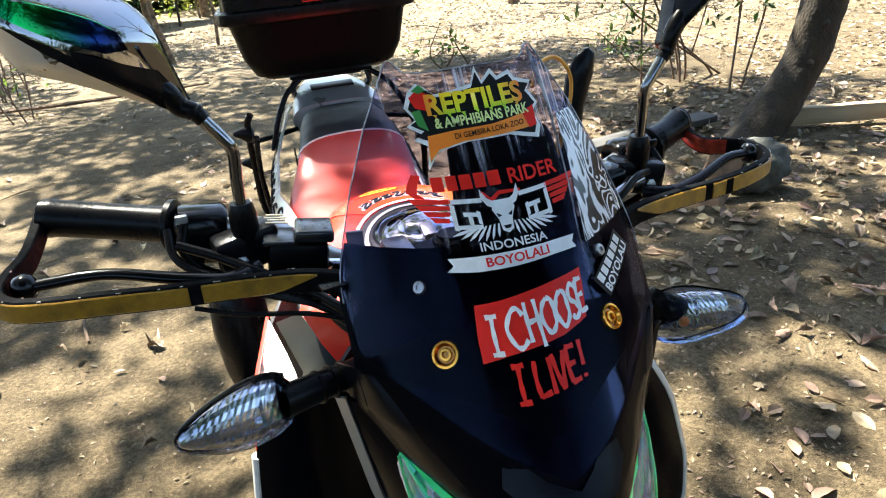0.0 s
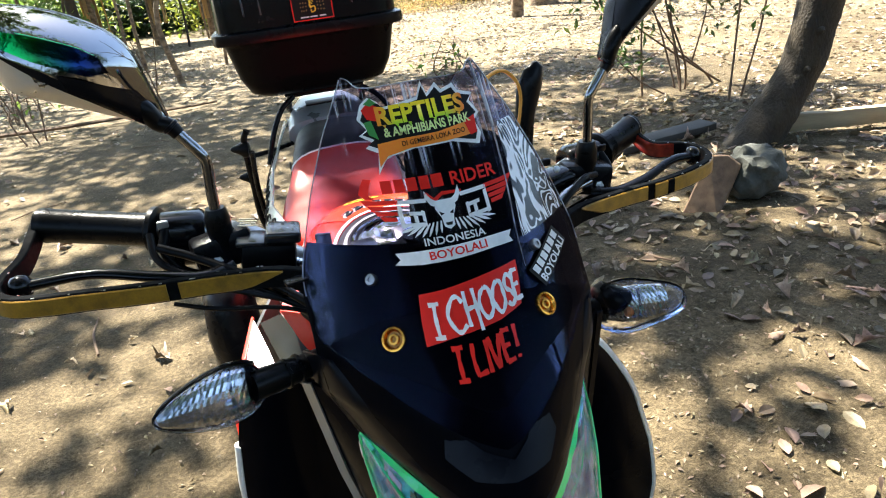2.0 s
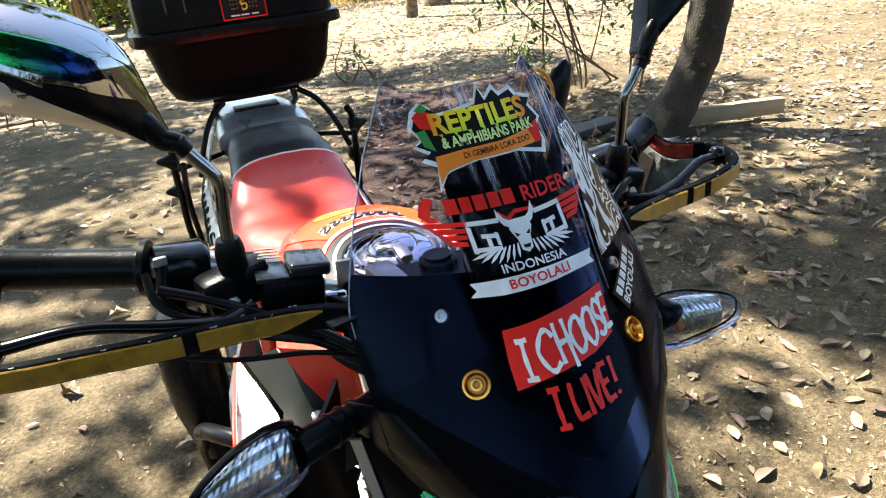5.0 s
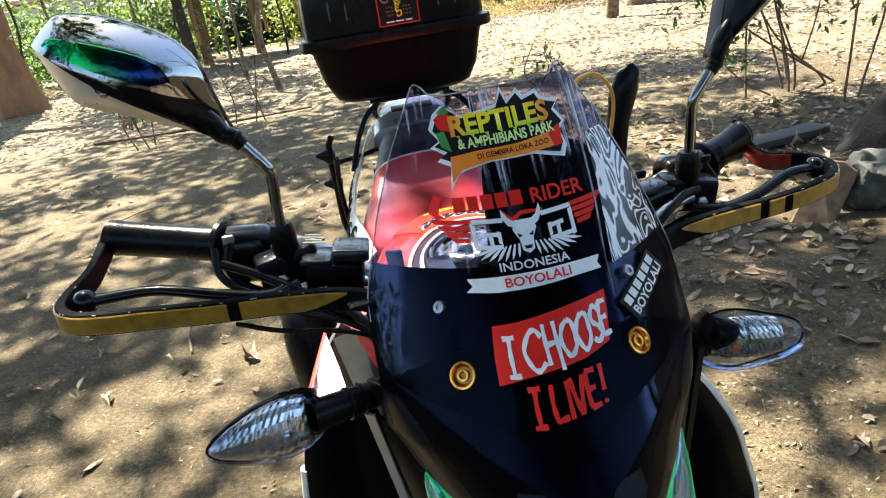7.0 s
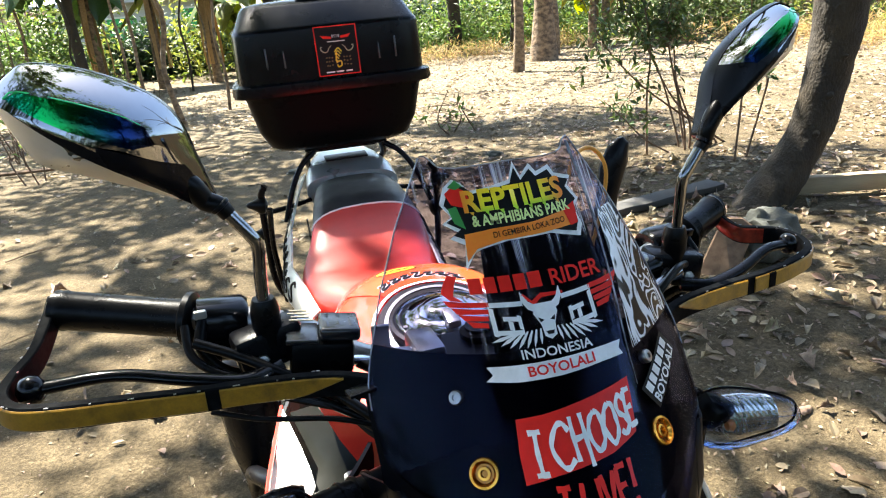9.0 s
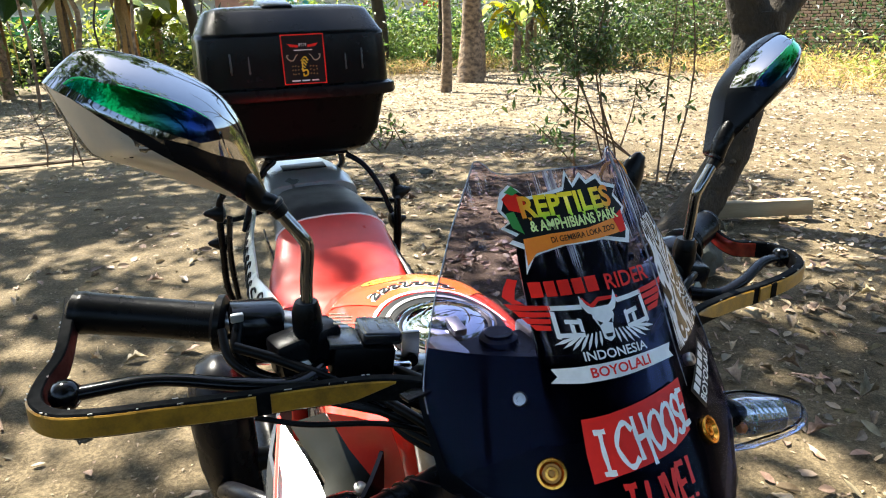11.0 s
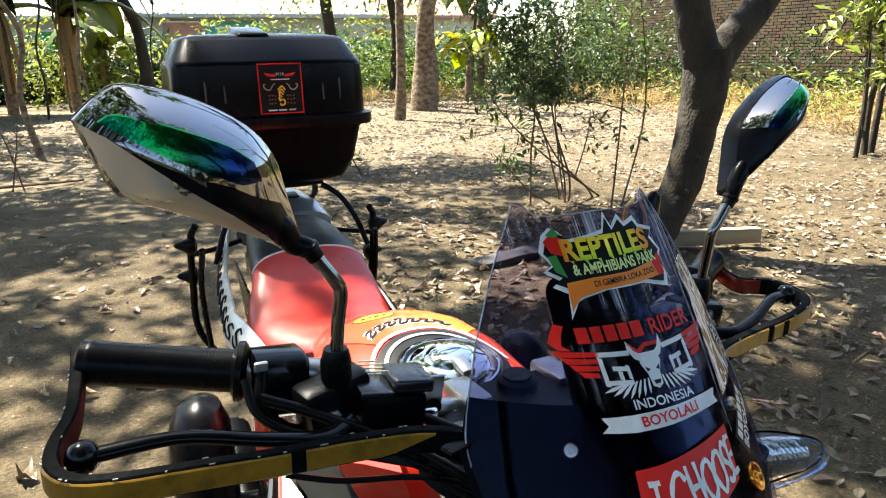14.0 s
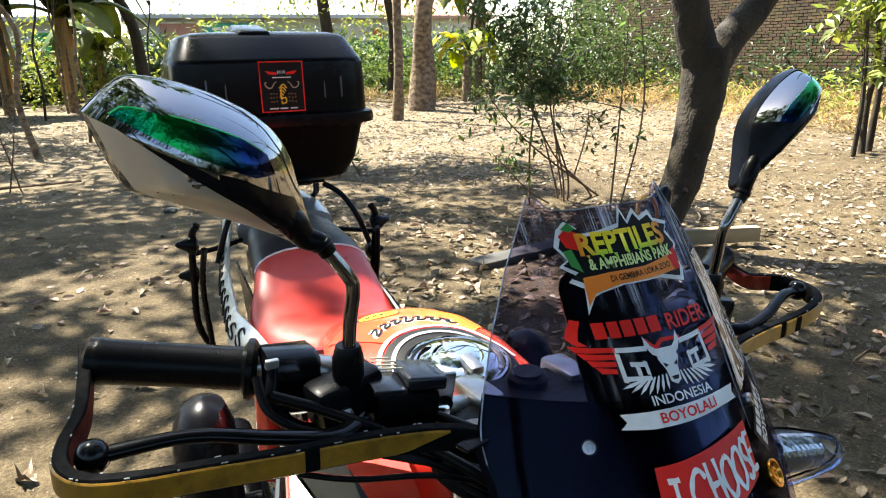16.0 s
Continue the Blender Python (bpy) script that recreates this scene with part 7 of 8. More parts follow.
add_crown(SLIM_TREE, (-5.8, -2.2, 7.0), (3.8, 2.1, 0.8), 6200, 0.18, 26, 90, 0.10)
slim_tree((5.95, 14.65), 0.20, 6.5, BARK_PALE, "thick leaning tree with pale fibrous bark", (0.45, 0), ((0.6, 0, 5.2), (3.2, 2.8, 1.0)), LEAF_LIGHT, 1100, 0.16, 32, flare=1.7)
slim_tree((6.55, 15.6), 0.13, 6.5, BARK_PALE, "slim tree with pale bark behind a thicker one", (0.1, 0), ((1.0, 1.5, 4.2), (2.4, 2.0, 1.7)), LEAF_LIGHT, 1500, 0.16, 33)
slim_tree((5.25, 20.0), 0.17, 7.0, BARK, "straight dark tree in front of the houses", (-0.3, 0), ((0, 0, 4.2), (2.8, 2.4, 1.7)), LEAF_LIGHT, 2600, 0.16, 34)
slim_tree((6.9, 19.2), 0.12, 6.0, BARK, "slim dark tree in front of the houses", (0.1, 0), ((0.6, 0, 4.0), (2.4, 2.2, 1.7)), LEAF_LIGHT, 2400, 0.16, 35)
slim_tree((-7.0, 13.9), 0.34, 7.0, BARK_RED, "thick tree with reddish-brown bark", (-0.6, 0.2), ((0, 0, 5.6), (3.2, 3.2, 1.2)), LEAF_GREEN, 2200, 0.16, 36)
slim_tree((-1.55, 10.6), 0.035, 5.0, BARK_PALE, "thin bare sapling trunk", (-0.3, 0), ((0, 0, 4.6), (1.3, 1.3, 0.7)), LEAF_GREEN, 500, 0.14, 37, twist=0.08)
slim_tree((0.2, 20.5), 0.15, 6.5, BARK, "crooked tree leaning over banana plants", (-0.9, 0), ((-0.8, 0, 5.2), (2.4, 2.2, 1.1)), LEAF_GREEN, 1400, 0.16, 38, twist=0.15)
slim_tree((-4.3, 17.0), 0.11, 6.0, BARK, "dark slim tree beside dry banana stalks", (0.3, 0), ((0, 0, 5.2), (2.4, 2.2, 1.1)), LEAF_GREEN, 1400, 0.16, 39)
for k, (x, y, r, ln) in enumerate(((7.72, 5.15, 0.026, -0.12), (7.98, 5.22, 0.034, 0.18), (8.22, 5.30, 0.038, 0.42))):
    slim_tree((x, y), r, 3.4, BARK, "slender young tree with broad drooping leaves", (ln, 0.1), ((-0.2, -0.2, 1.65), (0.8, 0.6, 0.75)), LEAF_LIGHT, 200, 0.20, 50 + k, "young trees", 1.2, 0.02)
for k in range(16):
    rng = random.Random(100 + k)
    x, y = -9.5 + 0.62 * k + rng.uniform(-0.3, 0.3), 14.5 + rng.uniform(-3.0, 6.0)
    slim_tree((x, y), rng.uniform(0.012, 0.032), rng.uniform(3.0, 5.5), BARK_PALE if k % 3 else BARK, "thin straight sapling among undergrowth", (rng.uniform(-0.4, 0.4), 0), ((0, 0, 3.6), (1.0, 1.0, 0.9)), LEAF_GREEN, 260, 0.14, 60 + k, "saplings", 1.2, 0.05)


def stem_bush(at, label, stems, height, spread, n_leaf, size, leaf, seed, low=0.35):
    t = thing("shrub", label, "shrub", (*at, gz(*at)))
    rng = np.random.default_rng(seed)
    cs = []
    for k in range(stems):
        a = rng.uniform(0, 2 * math.pi)
        e = np.array((math.cos(a) * spread * rng.uniform(0.3, 1), math.sin(a) * spread * rng.uniform(0.3, 1), height * rng.uniform(0.7, 1.1)))
        b = np.array((rng.normal() * 0.10 + e[0] * 0.35, rng.normal() * 0.10 + e[1] * 0.35, -0.03))
        m = (b + e) / 2 + rng.normal(size=3) * 0.07
        limb([b, m, e], [0.0095, 0.008, 0.003], TWIG, t, "stem", 6, 5, 0.02, k)
        for q in range(6):
            f = rng.uniform(low, 1.0)
            p = b + (e - b) * f + (m - (b + e) / 2) * (1 - abs(2 * f - 1))
            d = rng.normal(size=3) * np.array((0.26, 0.26, 0.08))
            limb([p, p + d * 0.6 + np.array((0, 0, 0.03)), p + d], [0.005, 0.004, 0.002], TWIG, t, "twig", 5, 2, 0.0, q)
            m_ = n_leaf // (stems * 6) + 1
            cs.append(p + d[None] * rng.uniform(0.3, 1.1, (m_, 1)) + rng.normal(size=(m_, 3)) * 0.05)
    leaves("foliage", np.concatenate(cs), size, leaf, t, seed=seed)
    return t



def build_shrub():
    """Bunched upright stems, two long slanting ones and a low side branch; leaves from knee height up."""
    t = thing("shrub", "leafy multi-stemmed shrub with thin bare lower stems", "shrub", (2.97, 4.78, gz(2.97, 4.78)))
    rng = np.random.default_rng(71)
    # each stem: lowest leafy height, then (sideways, height)
    stems = ((0.75, (-0.11, -0.06), (-0.12, 0.48), (-0.09, 0.89), (-0.17, 1.48), (-0.12, 2.2)),
             (0.85, (0.23, -0.06), (0.19, 0.24), (0.06, 0.69), (-0.01, 1.02), (0.02, 1.43), (0.08, 2.1)),
             (0.85, (0.30, -0.06), (0.26, 0.23), (0.13, 0.61), (0.06, 0.96), (0.15, 1.36), (0.30, 2.0)),
             (1.00, (0.30, -0.06), (0.29, 0.40), (0.30, 0.82), (0.32, 1.30), (0.33, 2.2)),
             (0.80, (0.25, -0.06), (0.23, 0.12), (0.13, 0.58), (-0.03, 0.99), (-0.25, 1.36), (-0.52, 1.8)),
             (0.50, (0.72, -0.04), (0.25, 0.29), (-0.16, 0.59), (-0.45, 0.92), (-0.62, 1.25)),
             (0.85, (0.62, -0.04), (0.51, 0.12), (0.21, 0.41), (-0.01, 0.91), (-0.16, 1.28), (-0.34, 1.75)),
             (0.28, (0.16, -0.05), (-0.17, 0.15), (-0.38, 0.36), (-0.56, 0.52)),
             (0.55, (0.31, 0.25), (0.38, 0.60), (0.44, 0.82)))
    cs = []
    for k, (low, *line) in enumerate(stems):
        dy = rng.normal() * 0.10
        pts = [np.array((x, dy * (0.4 + z) + rng.normal() * 0.02, z)) for x, z in line]
        limb(pts, [0.0105, 0.009, 0.007, 0.005, 0.003] if len(pts) > 4 else [0.008, 0.006, 0.003], TWIG, t, "stem", 7, 5, 0.03, k)
        fine = smooth_path([tuple(p) for p in pts], 8)
        leafy = [np.array(p) for p in fine if p.z > low]
        for q in range(12 if len(leafy) > 12 else 6):
            p = leafy[int(rng.integers(0, len(leafy)))]
            d = rng.normal(size=3) * np.array((0.20, 0.20, 0.09)) + np.array((0, 0, 0.03))
            limb([p, p + d * 0.6 + np.array((0, 0, 0.03)), p + d], [0.004, 0.003, 0.0015], TWIG, t, "twig", 5, 2, 0.0, q)
            n = 26 if p[2] > 0.95 else 13
            cs.append(p + d[None] * rng.uniform(0.25, 1.15, (n, 1)) + rng.normal(size=(n, 3)) * 0.045)
    leaves("foliage", np.concatenate(cs), 0.085, LEAF_MID, t, aspect=0.36, seed=71)


build_shrub()
stem_bush((3.35, 4.22), "pair of thin upright stems with few leaves", 2, 2.2, 0.12, 60, 0.08, LEAF_GREEN, 72)
stem_bush((1.74, 6.9), "small seedling with a few drooping leaves", 3, 0.45, 0.12, 50, 0.09, LEAF_GREEN, 73, 0.2)
stem_bush((-1.55, 8.0), "bare bent twigs standing in dry soil", 3, 0.9, 0.35, 14, 0.07, LEAF_DRY, 74)
stem_bush((-2.75, 7.5), "thin upright twigs in dry soil", 3, 0.7, 0.25, 12, 0.07, LEAF_GREEN, 75)
stem_bush((-3.4, 9.0), "thin leafy shrub at the edge of the clearing", 8, 2.2, 0.7, 500, 0.08, LEAF_GREEN, 76)


def banana(at, h, seed, leaf_mat, dry=True, group="banana plants"):
    t = thing("banana_plant", "banana plant with broad torn leaves and dry brown skirts", "plant", (*at, 0), group)
    rng = np.random.default_rng(seed)
    tr = limb([(0, 0, -0.05), (0.02, 0, h * 0.4), (0.05, 0.02, h * 0.75)], [0.13, 0.11, 0.07], BARK_PALE, t, "stalk", 12, 5, 0.1, seed)
    for k in range(8):
        a = rng.uniform(0, 2 * math.pi)
        L, rise = h * rng.uniform(0.5, 0.75), rng.uniform(0.1, 0.5) * h
        d = Vector((math.cos(a), math.sin(a), 0))
        w = Vector((-math.sin(a), math.cos(a), 0))
        bm = bmesh.new()

        def blade(u, v):
            c = Vector((0.05, 0.02, h * 0.72)) + d * L * v + Vector((0, 0, rise * math.sin(v * 2.6) - 0.45 * L * v * v))
            return c + w * (u * 0.30 * math.sin(math.pi * min(1, 0.08 + v * 0.92)) ** 0.6 * L / 1.2) + Vector((0, 0, -abs(u) * 0.08))
        part("leaf_blade", sheet(blade, (-1, -0.5, 0, 0.5, 1), [i / 9 for i in range(10)], 0.004), leaf_mat, t)
    if dry:
        for k in range(7):
            a = rng.uniform(0, 2 * math.pi)
            d = Vector((math.cos(a), math.sin(a), 0))
            part("dry_skirt", sheet(lambda u, v: Vector((0.04, 0, h * 0.70)) + d * (0.13 + 0.18 * math.sin(v * 2)) + Vector((-d.y, d.x, 0)) * u * 0.07 * (1 - 0.5 * v) + Vector((0, 0, -h * 0.55 * v)), (-1, 0, 1), [i / 6 for i in range(7)], 0.004), GRASS_DRY, t)
    return t


banana((-3.0, 19.5), 3.5, 81, LEAF_GREEN)
banana((-1.6, 19.8), 3.3, 82, LEAF_LIGHT)
banana((-0.9, 22.0), 2.2, 83, LEAF_LIGHT)
banana((-4.2, 18.2), 3.6, 84, LEAF_GREEN)
banana((8.0, 16.4), 1.75, 85, LEAF_YELLOW, False)
banana((9.3, 18.2), 4.0, 86, LEAF_LIGHT)


def undergrowth(name, label, boxes, n, size, mat, seed, aspect=0.4):
    rng = np.random.default_rng(seed)
    pts = []
    for (x0, x1, y0, y1, h) in boxes:
        m = max(1, int(n * (x1 - x0) * (y1 - y0) / sum((b[1] - b[0]) * (b[3] - b[2]) for b in boxes)))
        k = max(5, m // 45)
        cx, cy = rng.uniform(x0, x1, k), rng.uniform(y0, y1, k)
        ch = h * rng.uniform(0.25, 1.0, k)
        w = rng.integers(0, k, m)
        z = ch[w] * rng.uniform(0, 1, m) ** 0.7
        pts.append(np.stack([cx[w] + rng.normal(size=m) * 0.22 * (0.4 + h * 0.4), cy[w] + rng.normal(size=m) * 0.25, z], 1))
    ob = leaves(name, np.concatenate(pts), size, mat, None, label, aspect, 0.0, seed, kind="stuff")
    return tagged(ob, category="undergrowth")


undergrowth("undergrowth", "sunlit yellow-green weeds along the garden wall", [(10.5, 13.9, 7.0, 16.5, 0.9), (7.0, 12.0, 16.5, 19.0, 1.2)], 2400, 0.15, LEAF_LIGHT, 91)
undergrowth("dry_grass", "dry straw-coloured grass at the edge of the clearing", [(9.5, 13.5, 6.0, 16.0, 0.55), (1.0, 9.0, 17.0, 19.5, 0.5)], 11000, 0.22, GRASS_DRY, 92, 0.10)
undergrowth("hedge", "dark green hedge below the houses", [(-12.0, 12.0, 24.0, 26.0, 2.1)], 32000, 0.26, LEAF_DARK, 93)
undergrowth("shrubbery", "green bushes between the clearing and the houses", [(-14.0, -4.5, 17.0, 21.0, 2.8), (2.0, 13.0, 19.5, 22.5, 2.4)], 24000, 0.18, LEAF_GREEN, 94)
undergrowth("thicket", "tall mixed green thicket in front of the wall", [(10.3, 13.6, 14.0, 19.5, 3.4)], 9000, 0.16, LEAF_MID, 95)
undergrowth("wall_creeper", "straggling creepers and weeds against the brick wall", [(13.2, 14.3, 5.0, 16.0, 1.7)], 2600, 0.15, LEAF_DARK, 97)
undergrowth("sunlit_foliage", "tall sunlit yellow-green foliage in front of the houses", [(-7.0, 9.0, 21.0, 23.5, 3.1)], 3800, 0.22, LEAF_LIGHT, 98)
# backdrop out of view for reflections; dark leaf colour stands in for shade
undergrowth("woodland", "unseen leafy backdrop added on the near side, coloured dark as if shaded", [(-16, 16, -13, -8.0, 4.6), (-16, -11, -8, 10, 5.0), (15.5, 20, -9, 6, 5.0)], 42000, 0.42, LEAF_DARK, 96)


# ---- things on the ground ----
def rock(name, at, size, seed, mat, label, cat, rot=(0, 0, 0), sharp=0.16):
    bm = bmesh.new()
    bmesh.ops.create_icosphere(bm, subdivisions=4, radius=1)
    for v in bm.verts:
        n_ = noise.noise(v.co * 1.1 + Vector((seed, 0, 0))) * 0.35 + noise.noise(v.co * 2.7 + Vector((seed, 3, 0))) * sharp
        v.co *= 1 + n_
        v.co = Vector((v.co.x * size[0], v.co.y * size[1], v.co.z * size[2]))
    bm.transform(pose(0, 0, 0, *rot))
    lo = min(v.co.z for v in bm.verts)
    ob = part(name, bm, mat, None)
    ob.location = (at[0], at[1], gz(*at) - lo - 0.03)
    return tagged(ob, label, cat)


rock("boulder", (2.075, 2.33), (0.145, 0.13, 0.125), 8, ROCK, "rough grey-green boulder at the foot of the tree", "stone", sharp=0.26)
rock("stone", (-0.1, 6.1), (0.07, 0.06, 0.03), 5, ROCK, "small flat grey stone among leaves", "stone")
rock("stone", (1.75, 5.6), (0.08, 0.06, 0.035), 6, ROCK, "small flat grey stone among leaves", "stone")

def build_slab():
    front = [Vector(p) for p in ((1.650, 2.27, -0.01), (1.800, 2.18, -0.01), (1.985, 2.27, 0.20), (1.93, 2.30, 0.255), (1.835, 2.32, 0.265))]
    n_ = (front[1] - front[0]).cross(front[4] - front[0]).normalized()
    bm = loft([front, [p - n_ * 0.075 + Vector((0.012, 0.0, 0)) for p in front]])
    bmesh.ops.bevel(bm, geom=bm.edges[:], offset=0.008, segments=1, affect="EDGES")
    return part("clay_block", bm, SLAB, None, smooth=False)


slab = build_slab()
tagged(slab, "broken reddish clay block leaning by the boulder", "block")


def beam(a, b, w, h, mat, label, name="timber_beam"):
    a, b = Vector(a), Vector(b)
    L = (b - a).length
    bm = block((L, w, h), (0, 0, 0), (0, 0, 0), 0.010)
    bmesh.ops.subdivide_edges(bm, edges=[e for e in bm.edges if e.calc_length() > L * 0.8], cuts=14)
    for v in bm.verts:
        v.co += noise.noise_vector(v.co * 6) * 0.006
    ob = part(name, bm, mat, None)
    d = (b - a).normalized()
    ob.matrix_basis = Matrix.Translation((a + b) / 2) @ d.to_track_quat("X", "Z").to_matrix().to_4x4()
    return tagged(ob, label, "timber")


beam((2.84, 3.165, 0.07), (3.55, 2.90, 0.080), 0.07, 0.11, TIMBER, "weathered squared timber beam lying behind the tree")
beam((1.55, 3.30, 0.035), (2.60, 3.45, 0.06), 0.16, 0.05, DARK_TIMBER, "dark weathered plank lying by the tree", "plank")


def stick(pts, r, label="dry fallen stick on bare soil"):
    ob = part("stick", tube(pts, [r, r * 0.9, r * 0.5], 6, 4), TWIG, None)
    return tagged(ob, label, "stick", "fallen sticks")


stick([(-3.6, 8.2, 0.03), (-2.4, 7.9, 0.05), (-0.9, 8.1, 0.03)], 0.025, "long thin branch lying across the soil")
rs = random.Random(9)
for k in range(26):
    x, y, a, L = rs.uniform(-2.6, 3.2), rs.uniform(1.0, 6.5), rs.uniform(0, 6.28), rs.uniform(0.12, 0.45)
    z = gz(x, y) + 0.006
    stick([(x, y, z), (x + L * 0.5 * math.cos(a) + rs.uniform(-0.03, 0.03), y + L * 0.5 * math.sin(a), z + 0.006), (x + L * math.cos(a), y + L * math.sin(a), gz(x + L * math.cos(a), y + L * math.sin(a)) + 0.004)], rs.uniform(0.002, 0.006))


def litter():
    rng = np.random.default_rng(41)
    pts = []
    for _ in range(100000):
        r = rng.uniform(0, 1) ** 0.62 * 19
        a = rng.uniform(-0.5, 3.3)
        x, y = 0.4 + r * math.cos(a), 0.2 + r * math.sin(a)
        dens = 0.26 + 0.75 * noise.noise(Vector((x * 0.9, y * 0.9, 2))) + 0.4 * noise.noise(Vector((x * 2.7, y * 2.7, 5)))
        dens += 0.42 * min(1, max(0, (x - 0.4) / 0.8)) + 0.05 * min(1, max(0, (y - 5) / 4)) + 0.34 * min(1, max(0, (y - 8) / 3))
        if x < 0.4:
            dens -= 0.34 * min(1, (0.4 - x) / 0.4) * (1.0 if y < 5 else max(0.45, 1 - (y - 5) / 6))
        if y < 1.7 and x < 2.4:
            dens -= 0.55 * min(1, (1.7 - y) / 0.7)
        if y < 2.3 and x < 3.0:
            dens -= 0.10 * min(1, (2.3 - y) / 0.6)
        if rng.uniform() < dens:
            pts.append((x, y, gz(x, y) + rng.uniform(0.002, 0.016)))
    pts = np.array(pts)
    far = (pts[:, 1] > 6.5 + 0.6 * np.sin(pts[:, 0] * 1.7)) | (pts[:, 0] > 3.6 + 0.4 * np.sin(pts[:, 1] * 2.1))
    ob = leaves("leaf_litter", pts[~far], 0.062, LEAF_DRY, None, "fallen dry brown leaves strewn over the earth", 0.5, 0.0, 42, flat=0.2, kind="stuff", fine=True)
    tagged(ob, category="leaves")
    # far litter takes the lighter copy, so it looks sunlit by colour
    ob = leaves("bleached_litter", pts[far], 0.060, LEAF_PALE, None, "dry leaves in the open part of the clearing, coloured paler as if sunlit", 0.5, 0.0, 48, flat=0.2, kind="stuff", fine=True)
    tagged(ob, category="leaves")


litter()


def crumbs():
    rng = np.random.default_rng(43)
    pts = []
    for _ in range(80000):
        r = rng.uniform(0, 1) ** 0.6 * 7
        a = rng.uniform(-0.4, 3.5)
        x, y = 0.3 + r * math.cos(a), 0.4 + r * math.sin(a)
        if rng.uniform() < (0.55 + 0.6 * noise.noise(Vector((x * 1.6, y * 1.6, 7)))) * (0.30 if x < 0.5 else 1.0):
            pts.append((x, y, gz(x, y) + rng.uniform(0.001, 0.006)))
    ob = leaves("leaf_crumbs", pts, 0.019, LEAF_CRUMB, None, "broken bits of dry leaf and bark on the earth", 0.45, 0.0, 44, flat=0.2, kind="stuff")
    tagged(ob, category="leaves")


crumbs()


def dry_leaf_mesh(seed):
    rng = random.Random(seed)
    bend, curl, twist = rng.uniform(0.2, 1.0), rng.uniform(-2.5, 4.5), rng.uniform(-1.1, 1.1)

    rng_w = rng.uniform(0.17, 0.27)

    def f(u, v):
        w = rng_w * math.sin(math.pi * min(1, v * 0.96 + 0.02)) ** 1.1 * (1 + 0.28 * math.sin(19 * v + 4 * u + seed))
        return (u * w, v - 0.5, 0.16 * bend * math.cos((v - 0.5) * 3) + curl * (u * w) ** 2 * 2 + twist * u * w * (v - 0.5) + 0.03 * rng.uniform(-1, 1))
    bm = sheet(f, (-1, -0.5, 0, 0.5, 1), [i / 7 for i in range(8)], 0.012)
    me = bpy.data.meshes.new("dry_leaf")
    bm.to_mesh(me)
    bm.free()
    me.polygons.foreach_set("use_smooth", [True] * len(me.polygons))
    me.materials.append(LEAF_DRY_ONE)
    return me


def single_leaves():
    kinds = [dry_leaf_mesh(k) for k in range(10)]
    rng = random.Random(17)
    heaps = [(rng.uniform(1.0, 3.4), rng.uniform(0.9, 3.6)) for _ in range(17)]
    for k in range(300):
        if k >= 280:
            x, y = rng.uniform(0.85, 2.0), rng.uniform(1.0, 1.9)
        elif k < 140:
            cx, cy = heaps[k % len(heaps)]
            x, y = rng.gauss(cx, 0.20), rng.gauss(cy, 0.15)
        elif k < 240:
            x, y = rng.uniform(0.85, 3.9), rng.uniform(0.75, 4.6)
        else:
            x, y = rng.uniform(-2.2, -0.4), rng.uniform(1.2, 4.0)
        ob = new("dry_leaf", kinds[k % 10])
        s = rng.uniform(0.042, 0.102)
        ob.matrix_basis = Matrix.Translation((x, y, gz(x, y) + 0.006 + 0.012 * rng.random())) @ pose(0, 0, 0, rng.uniform(-30, 30), rng.uniform(-30, 30), rng.uniform(0, 360)) @ Matrix.Scale(s, 4)
        tagged(ob, "curled dry brown leaf lying on the earth", "leaf", "fallen leaves")


single_leaves()


# ---- buildings ----
def build_wall():
    w = tagged(part("wall_garden", block((0.10, 26.0, 3.3), (14.62, 8.0, 1.62)), MORTAR, None, smooth=False), "old ochre brick garden wall with open joints", "wall", kind="structure")
    me = None
    rows, L, H = 44, 0.23, 0.075
    near, far_v, far_f = 0, [], []
    rng = random.Random(4)
    for r in range(rows):
        for c in range(112):
            y = -4.9 + L * c + (L / 2 if r % 2 else 0)
            z = 0.04 + H * r
            if 9.2 < y < 14.2 and 0.9 < z < 2.05 and near < 290:
                if me is None:
                    bm = block((0.03, L - 0.016, H - 0.016), (0, 0, 0), (0, 0, 0), 0.004, 1)
                    me = bpy.data.meshes.new("brick")
                    bm.to_mesh(me)
                    bm.free()
                    me.materials.append(BRICK_OLD)
                ob = new("brick", me)
                ob.parent = w
                ob.location = (14.56 + rng.uniform(-0.006, 0.004), y, z)
                near += 1
            else:
                x = 14.56 + rng.uniform(-0.006, 0.004)
                o = len(far_v)
                a, b = (L - 0.016) / 2, (H - 0.016) / 2
                for dx in (-0.015, 0.02):
                    for dy, dz in ((-a, -b), (a, -b), (a, b), (-a, b)):
                        far_v.append((x + dx, y + dy, z + dz))
                far_f += [(o, o + 1, o + 2, o + 3), (o, o + 4, o + 5, o + 1), (o + 1, o + 5, o + 6, o + 2), (o + 2, o + 6, o + 7, o + 3), (o + 3, o + 7, o + 4, o)]
    m2 = bpy.data.meshes.new("brickwork")
    m2.from_pydata(far_v, [], far_f)
    m2.materials.append(BRICK_REST)
    ob = new("brickwork", m2)
    ob.parent = w
    tagged(ob, kind="stuff")


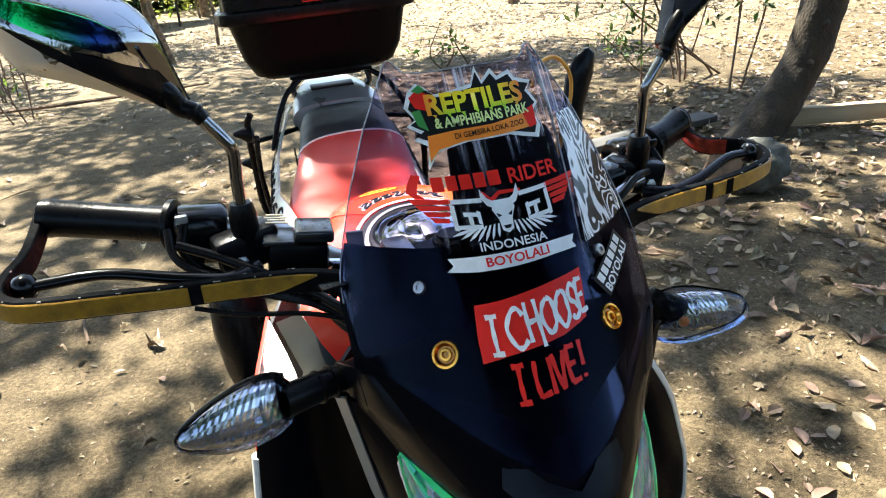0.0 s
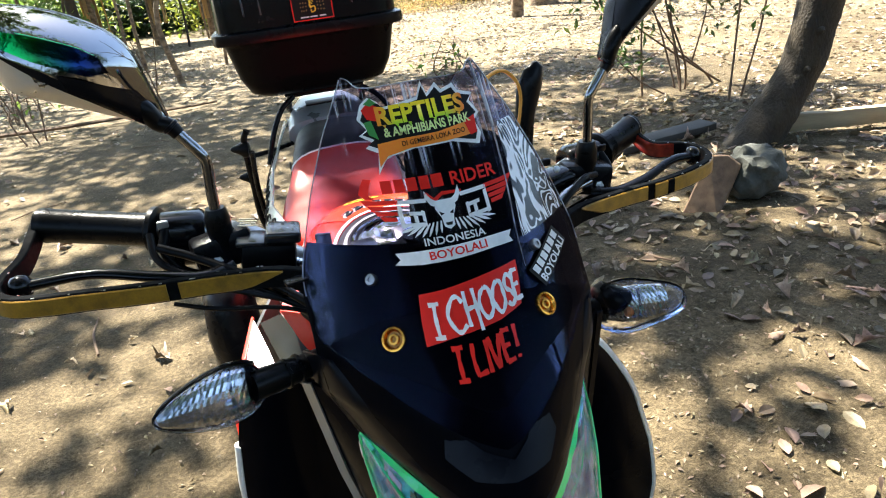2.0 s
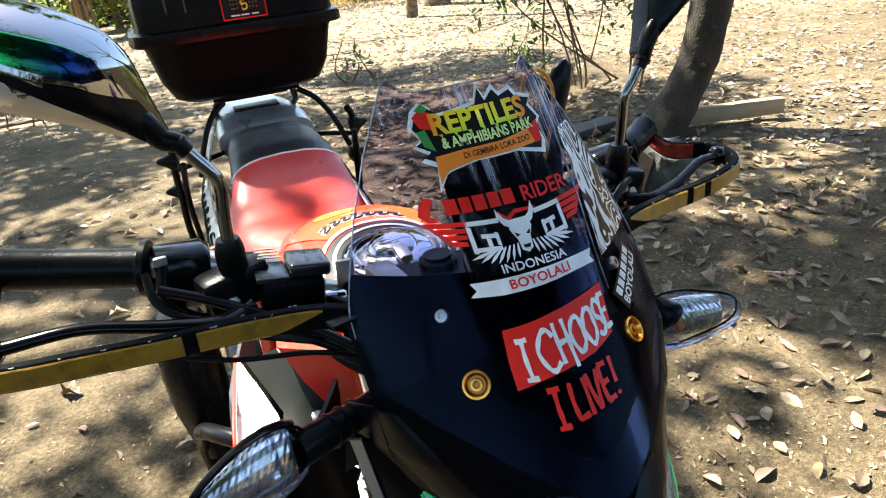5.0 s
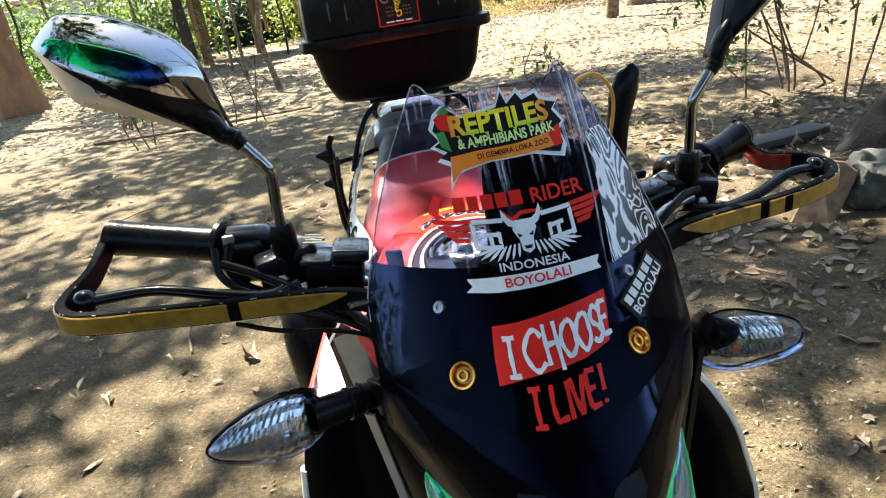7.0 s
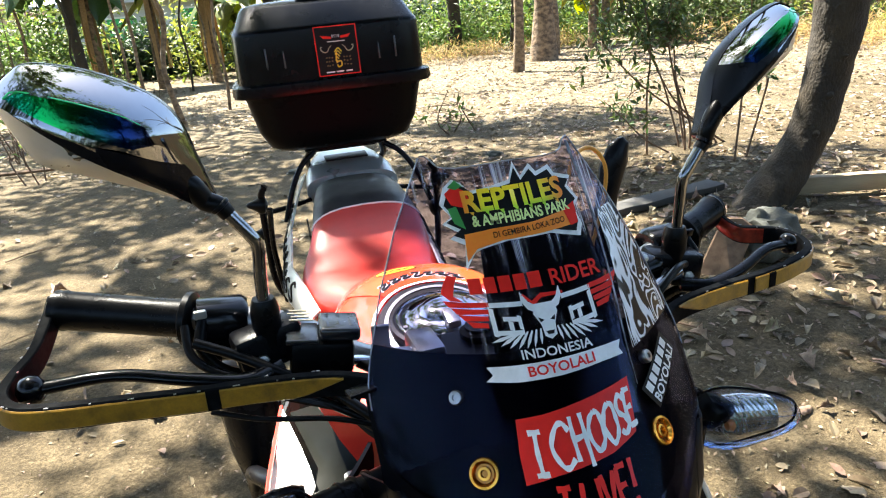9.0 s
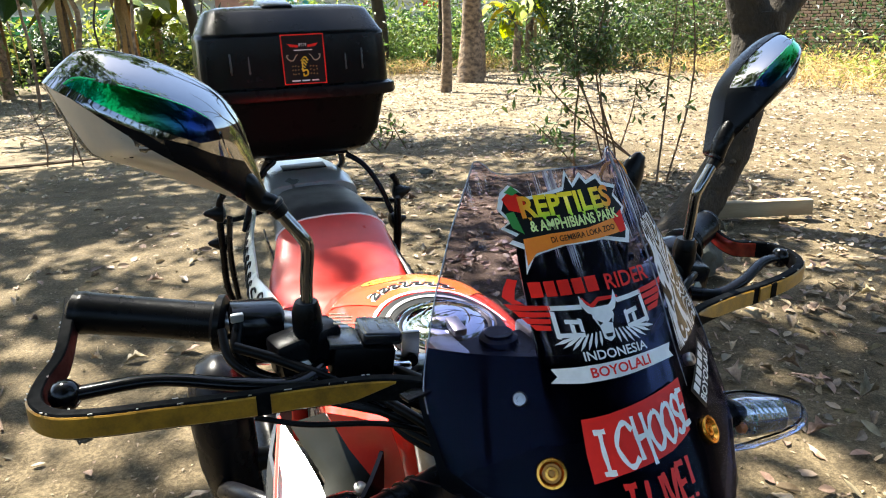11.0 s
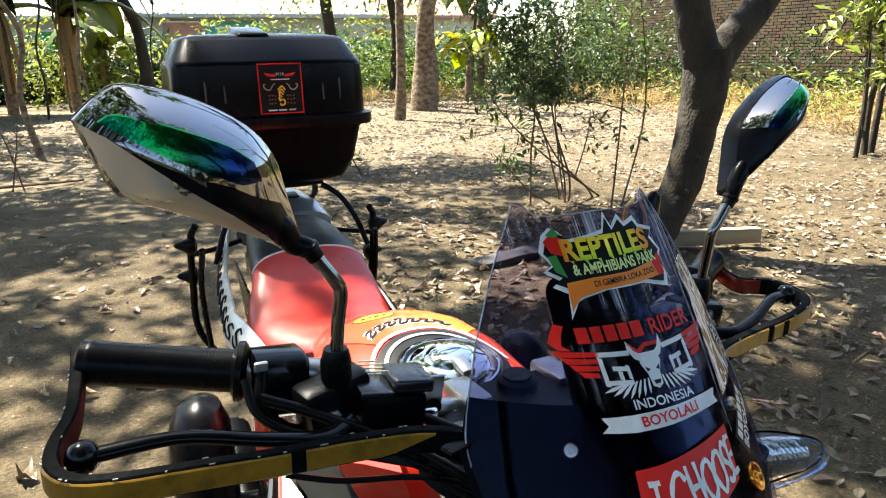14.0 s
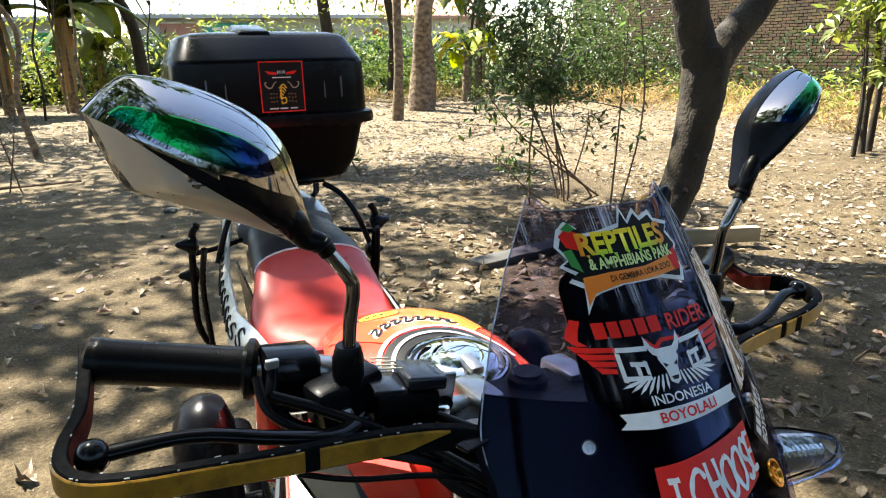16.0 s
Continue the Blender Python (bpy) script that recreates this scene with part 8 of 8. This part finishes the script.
def house(at, size, wall_mat, roof_mat, label, windows, roof_h=1.3, over=0.6):
    h = thing("house", label, "house", at)
    w, d, z = size
    wl = part("house_wall", block((w, d, z), (0, d / 2, z / 2), (0, 0, 0), 0.01, 1), wall_mat, h, smooth=False)
    r = bmesh.new()
    loft([[Vector((x, -over, z - 0.1)), Vector((x, -over, z + 0.05)), Vector((x, d / 2, z + roof_h)), Vector((x, d + over, z + 0.05)), Vector((x, d + over, z - 0.1))] for x in (-w / 2 - over, w / 2 + over)], True, r)
    rf = part("roof", r, roof_mat, h, smooth=False)
    for k in range(int(w / 0.5)):
        part("roof_ridge_line", tube([(-w / 2 + 0.5 * k, -over, z + 0.07), (-w / 2 + 0.5 * k, d / 2, z + roof_h + 0.02)], 0.035, 5), roof_mat, rf)
    for x, zz, ww, hh, m in windows:
        f = part("window", block((ww, 0.10, hh), (x, -0.02, zz), (0, 0, 0), 0.01, 1), m, wl, smooth=False)
        part("window_frame", block((ww + 0.14, 0.06, 0.07), (x, -0.05, zz + hh / 2), (0, 0, 0), 0.005, 1), WHITE_PAINT, f, smooth=False)
        part("window_sill", block((ww + 0.14, 0.10, 0.06), (x, -0.06, zz - hh / 2), (0, 0, 0), 0.005, 1), WHITE_PAINT, f, smooth=False)
    return h


build_wall()
house((-4.5, 29.5, 0), (7.0, 5.0, 2.75), PLASTER, ROOF_PALE, "low house with white walls, green panels and a pale roof", [(-1.0, 1.5, 0.9, 1.3, PLASTER_GREEN), (1.9, 1.7, 1.1, 1.2, PLASTER_GREEN), (3.0, 1.7, 0.7, 1.2, PLASTER_GREEN)])
hs = house((5.2, 30.5, 0), (9.5, 5.0, 2.9), PLASTER, ROOF_PALE, "long house with pale walls and a pale roof", [(-3.2, 2.2, 1.5, 0.9, PINK_BRICK), (2.6, 1.5, 1.0, 1.2, DARK_INSIDE)])
sign = thing("banner_sign", "teal banner sign on the house front", "sign", (4.0, 30.44, 2.25))
part("panel", block((2.2, 0.04, 0.75), (0, 0, 0), (0, 0, 0), 0.005, 1), TEAL, sign, smooth=False)
for k in range(2):
    part("text_bar", block((1.6 - 0.4 * k, 0.01, 0.10), (0, -0.026, 0.15 - 0.28 * k)), WHITE_FILM, sign, smooth=False)
flag = thing("flag", "small red and white flag on a pole", "flag", (8.35, 25.0, 0))
part("pole", tube([(0, 0, 0), (0, 0, 2.6)], 0.02, 8), WHITE_PAINT, flag)
part("cloth", sheet(lambda u, v: (0.62 * u, 0.05 * math.sin(5 * u), 2.2 - 0.22 * v - 0.15 * u), [i / 8 for i in range(9)], [0, 0.5, 1], 0.004), RED_PAINT, flag)
part("cloth_white", sheet(lambda u, v: (0.62 * u, 0.05 * math.sin(5 * u), 1.975 - 0.22 * v - 0.15 * u), [i / 8 for i in range(9)], [0, 0.5, 1], 0.004), WHITE_PAINT, flag)
house((13.0, 33.0, 0), (8.0, 5.0, 3.0), PLASTER, ROOF_TILE, "far house with pale walls behind trees", [(-1.5, 1.5, 1.0, 1.2, DARK_INSIDE)])
house((-15.0, 31.0, 0), (9.0, 5.0, 2.8), PLASTER, ROOF_TILE, "far house behind saplings", [(1.5, 1.5, 1.0, 1.2, DARK_INSIDE)])
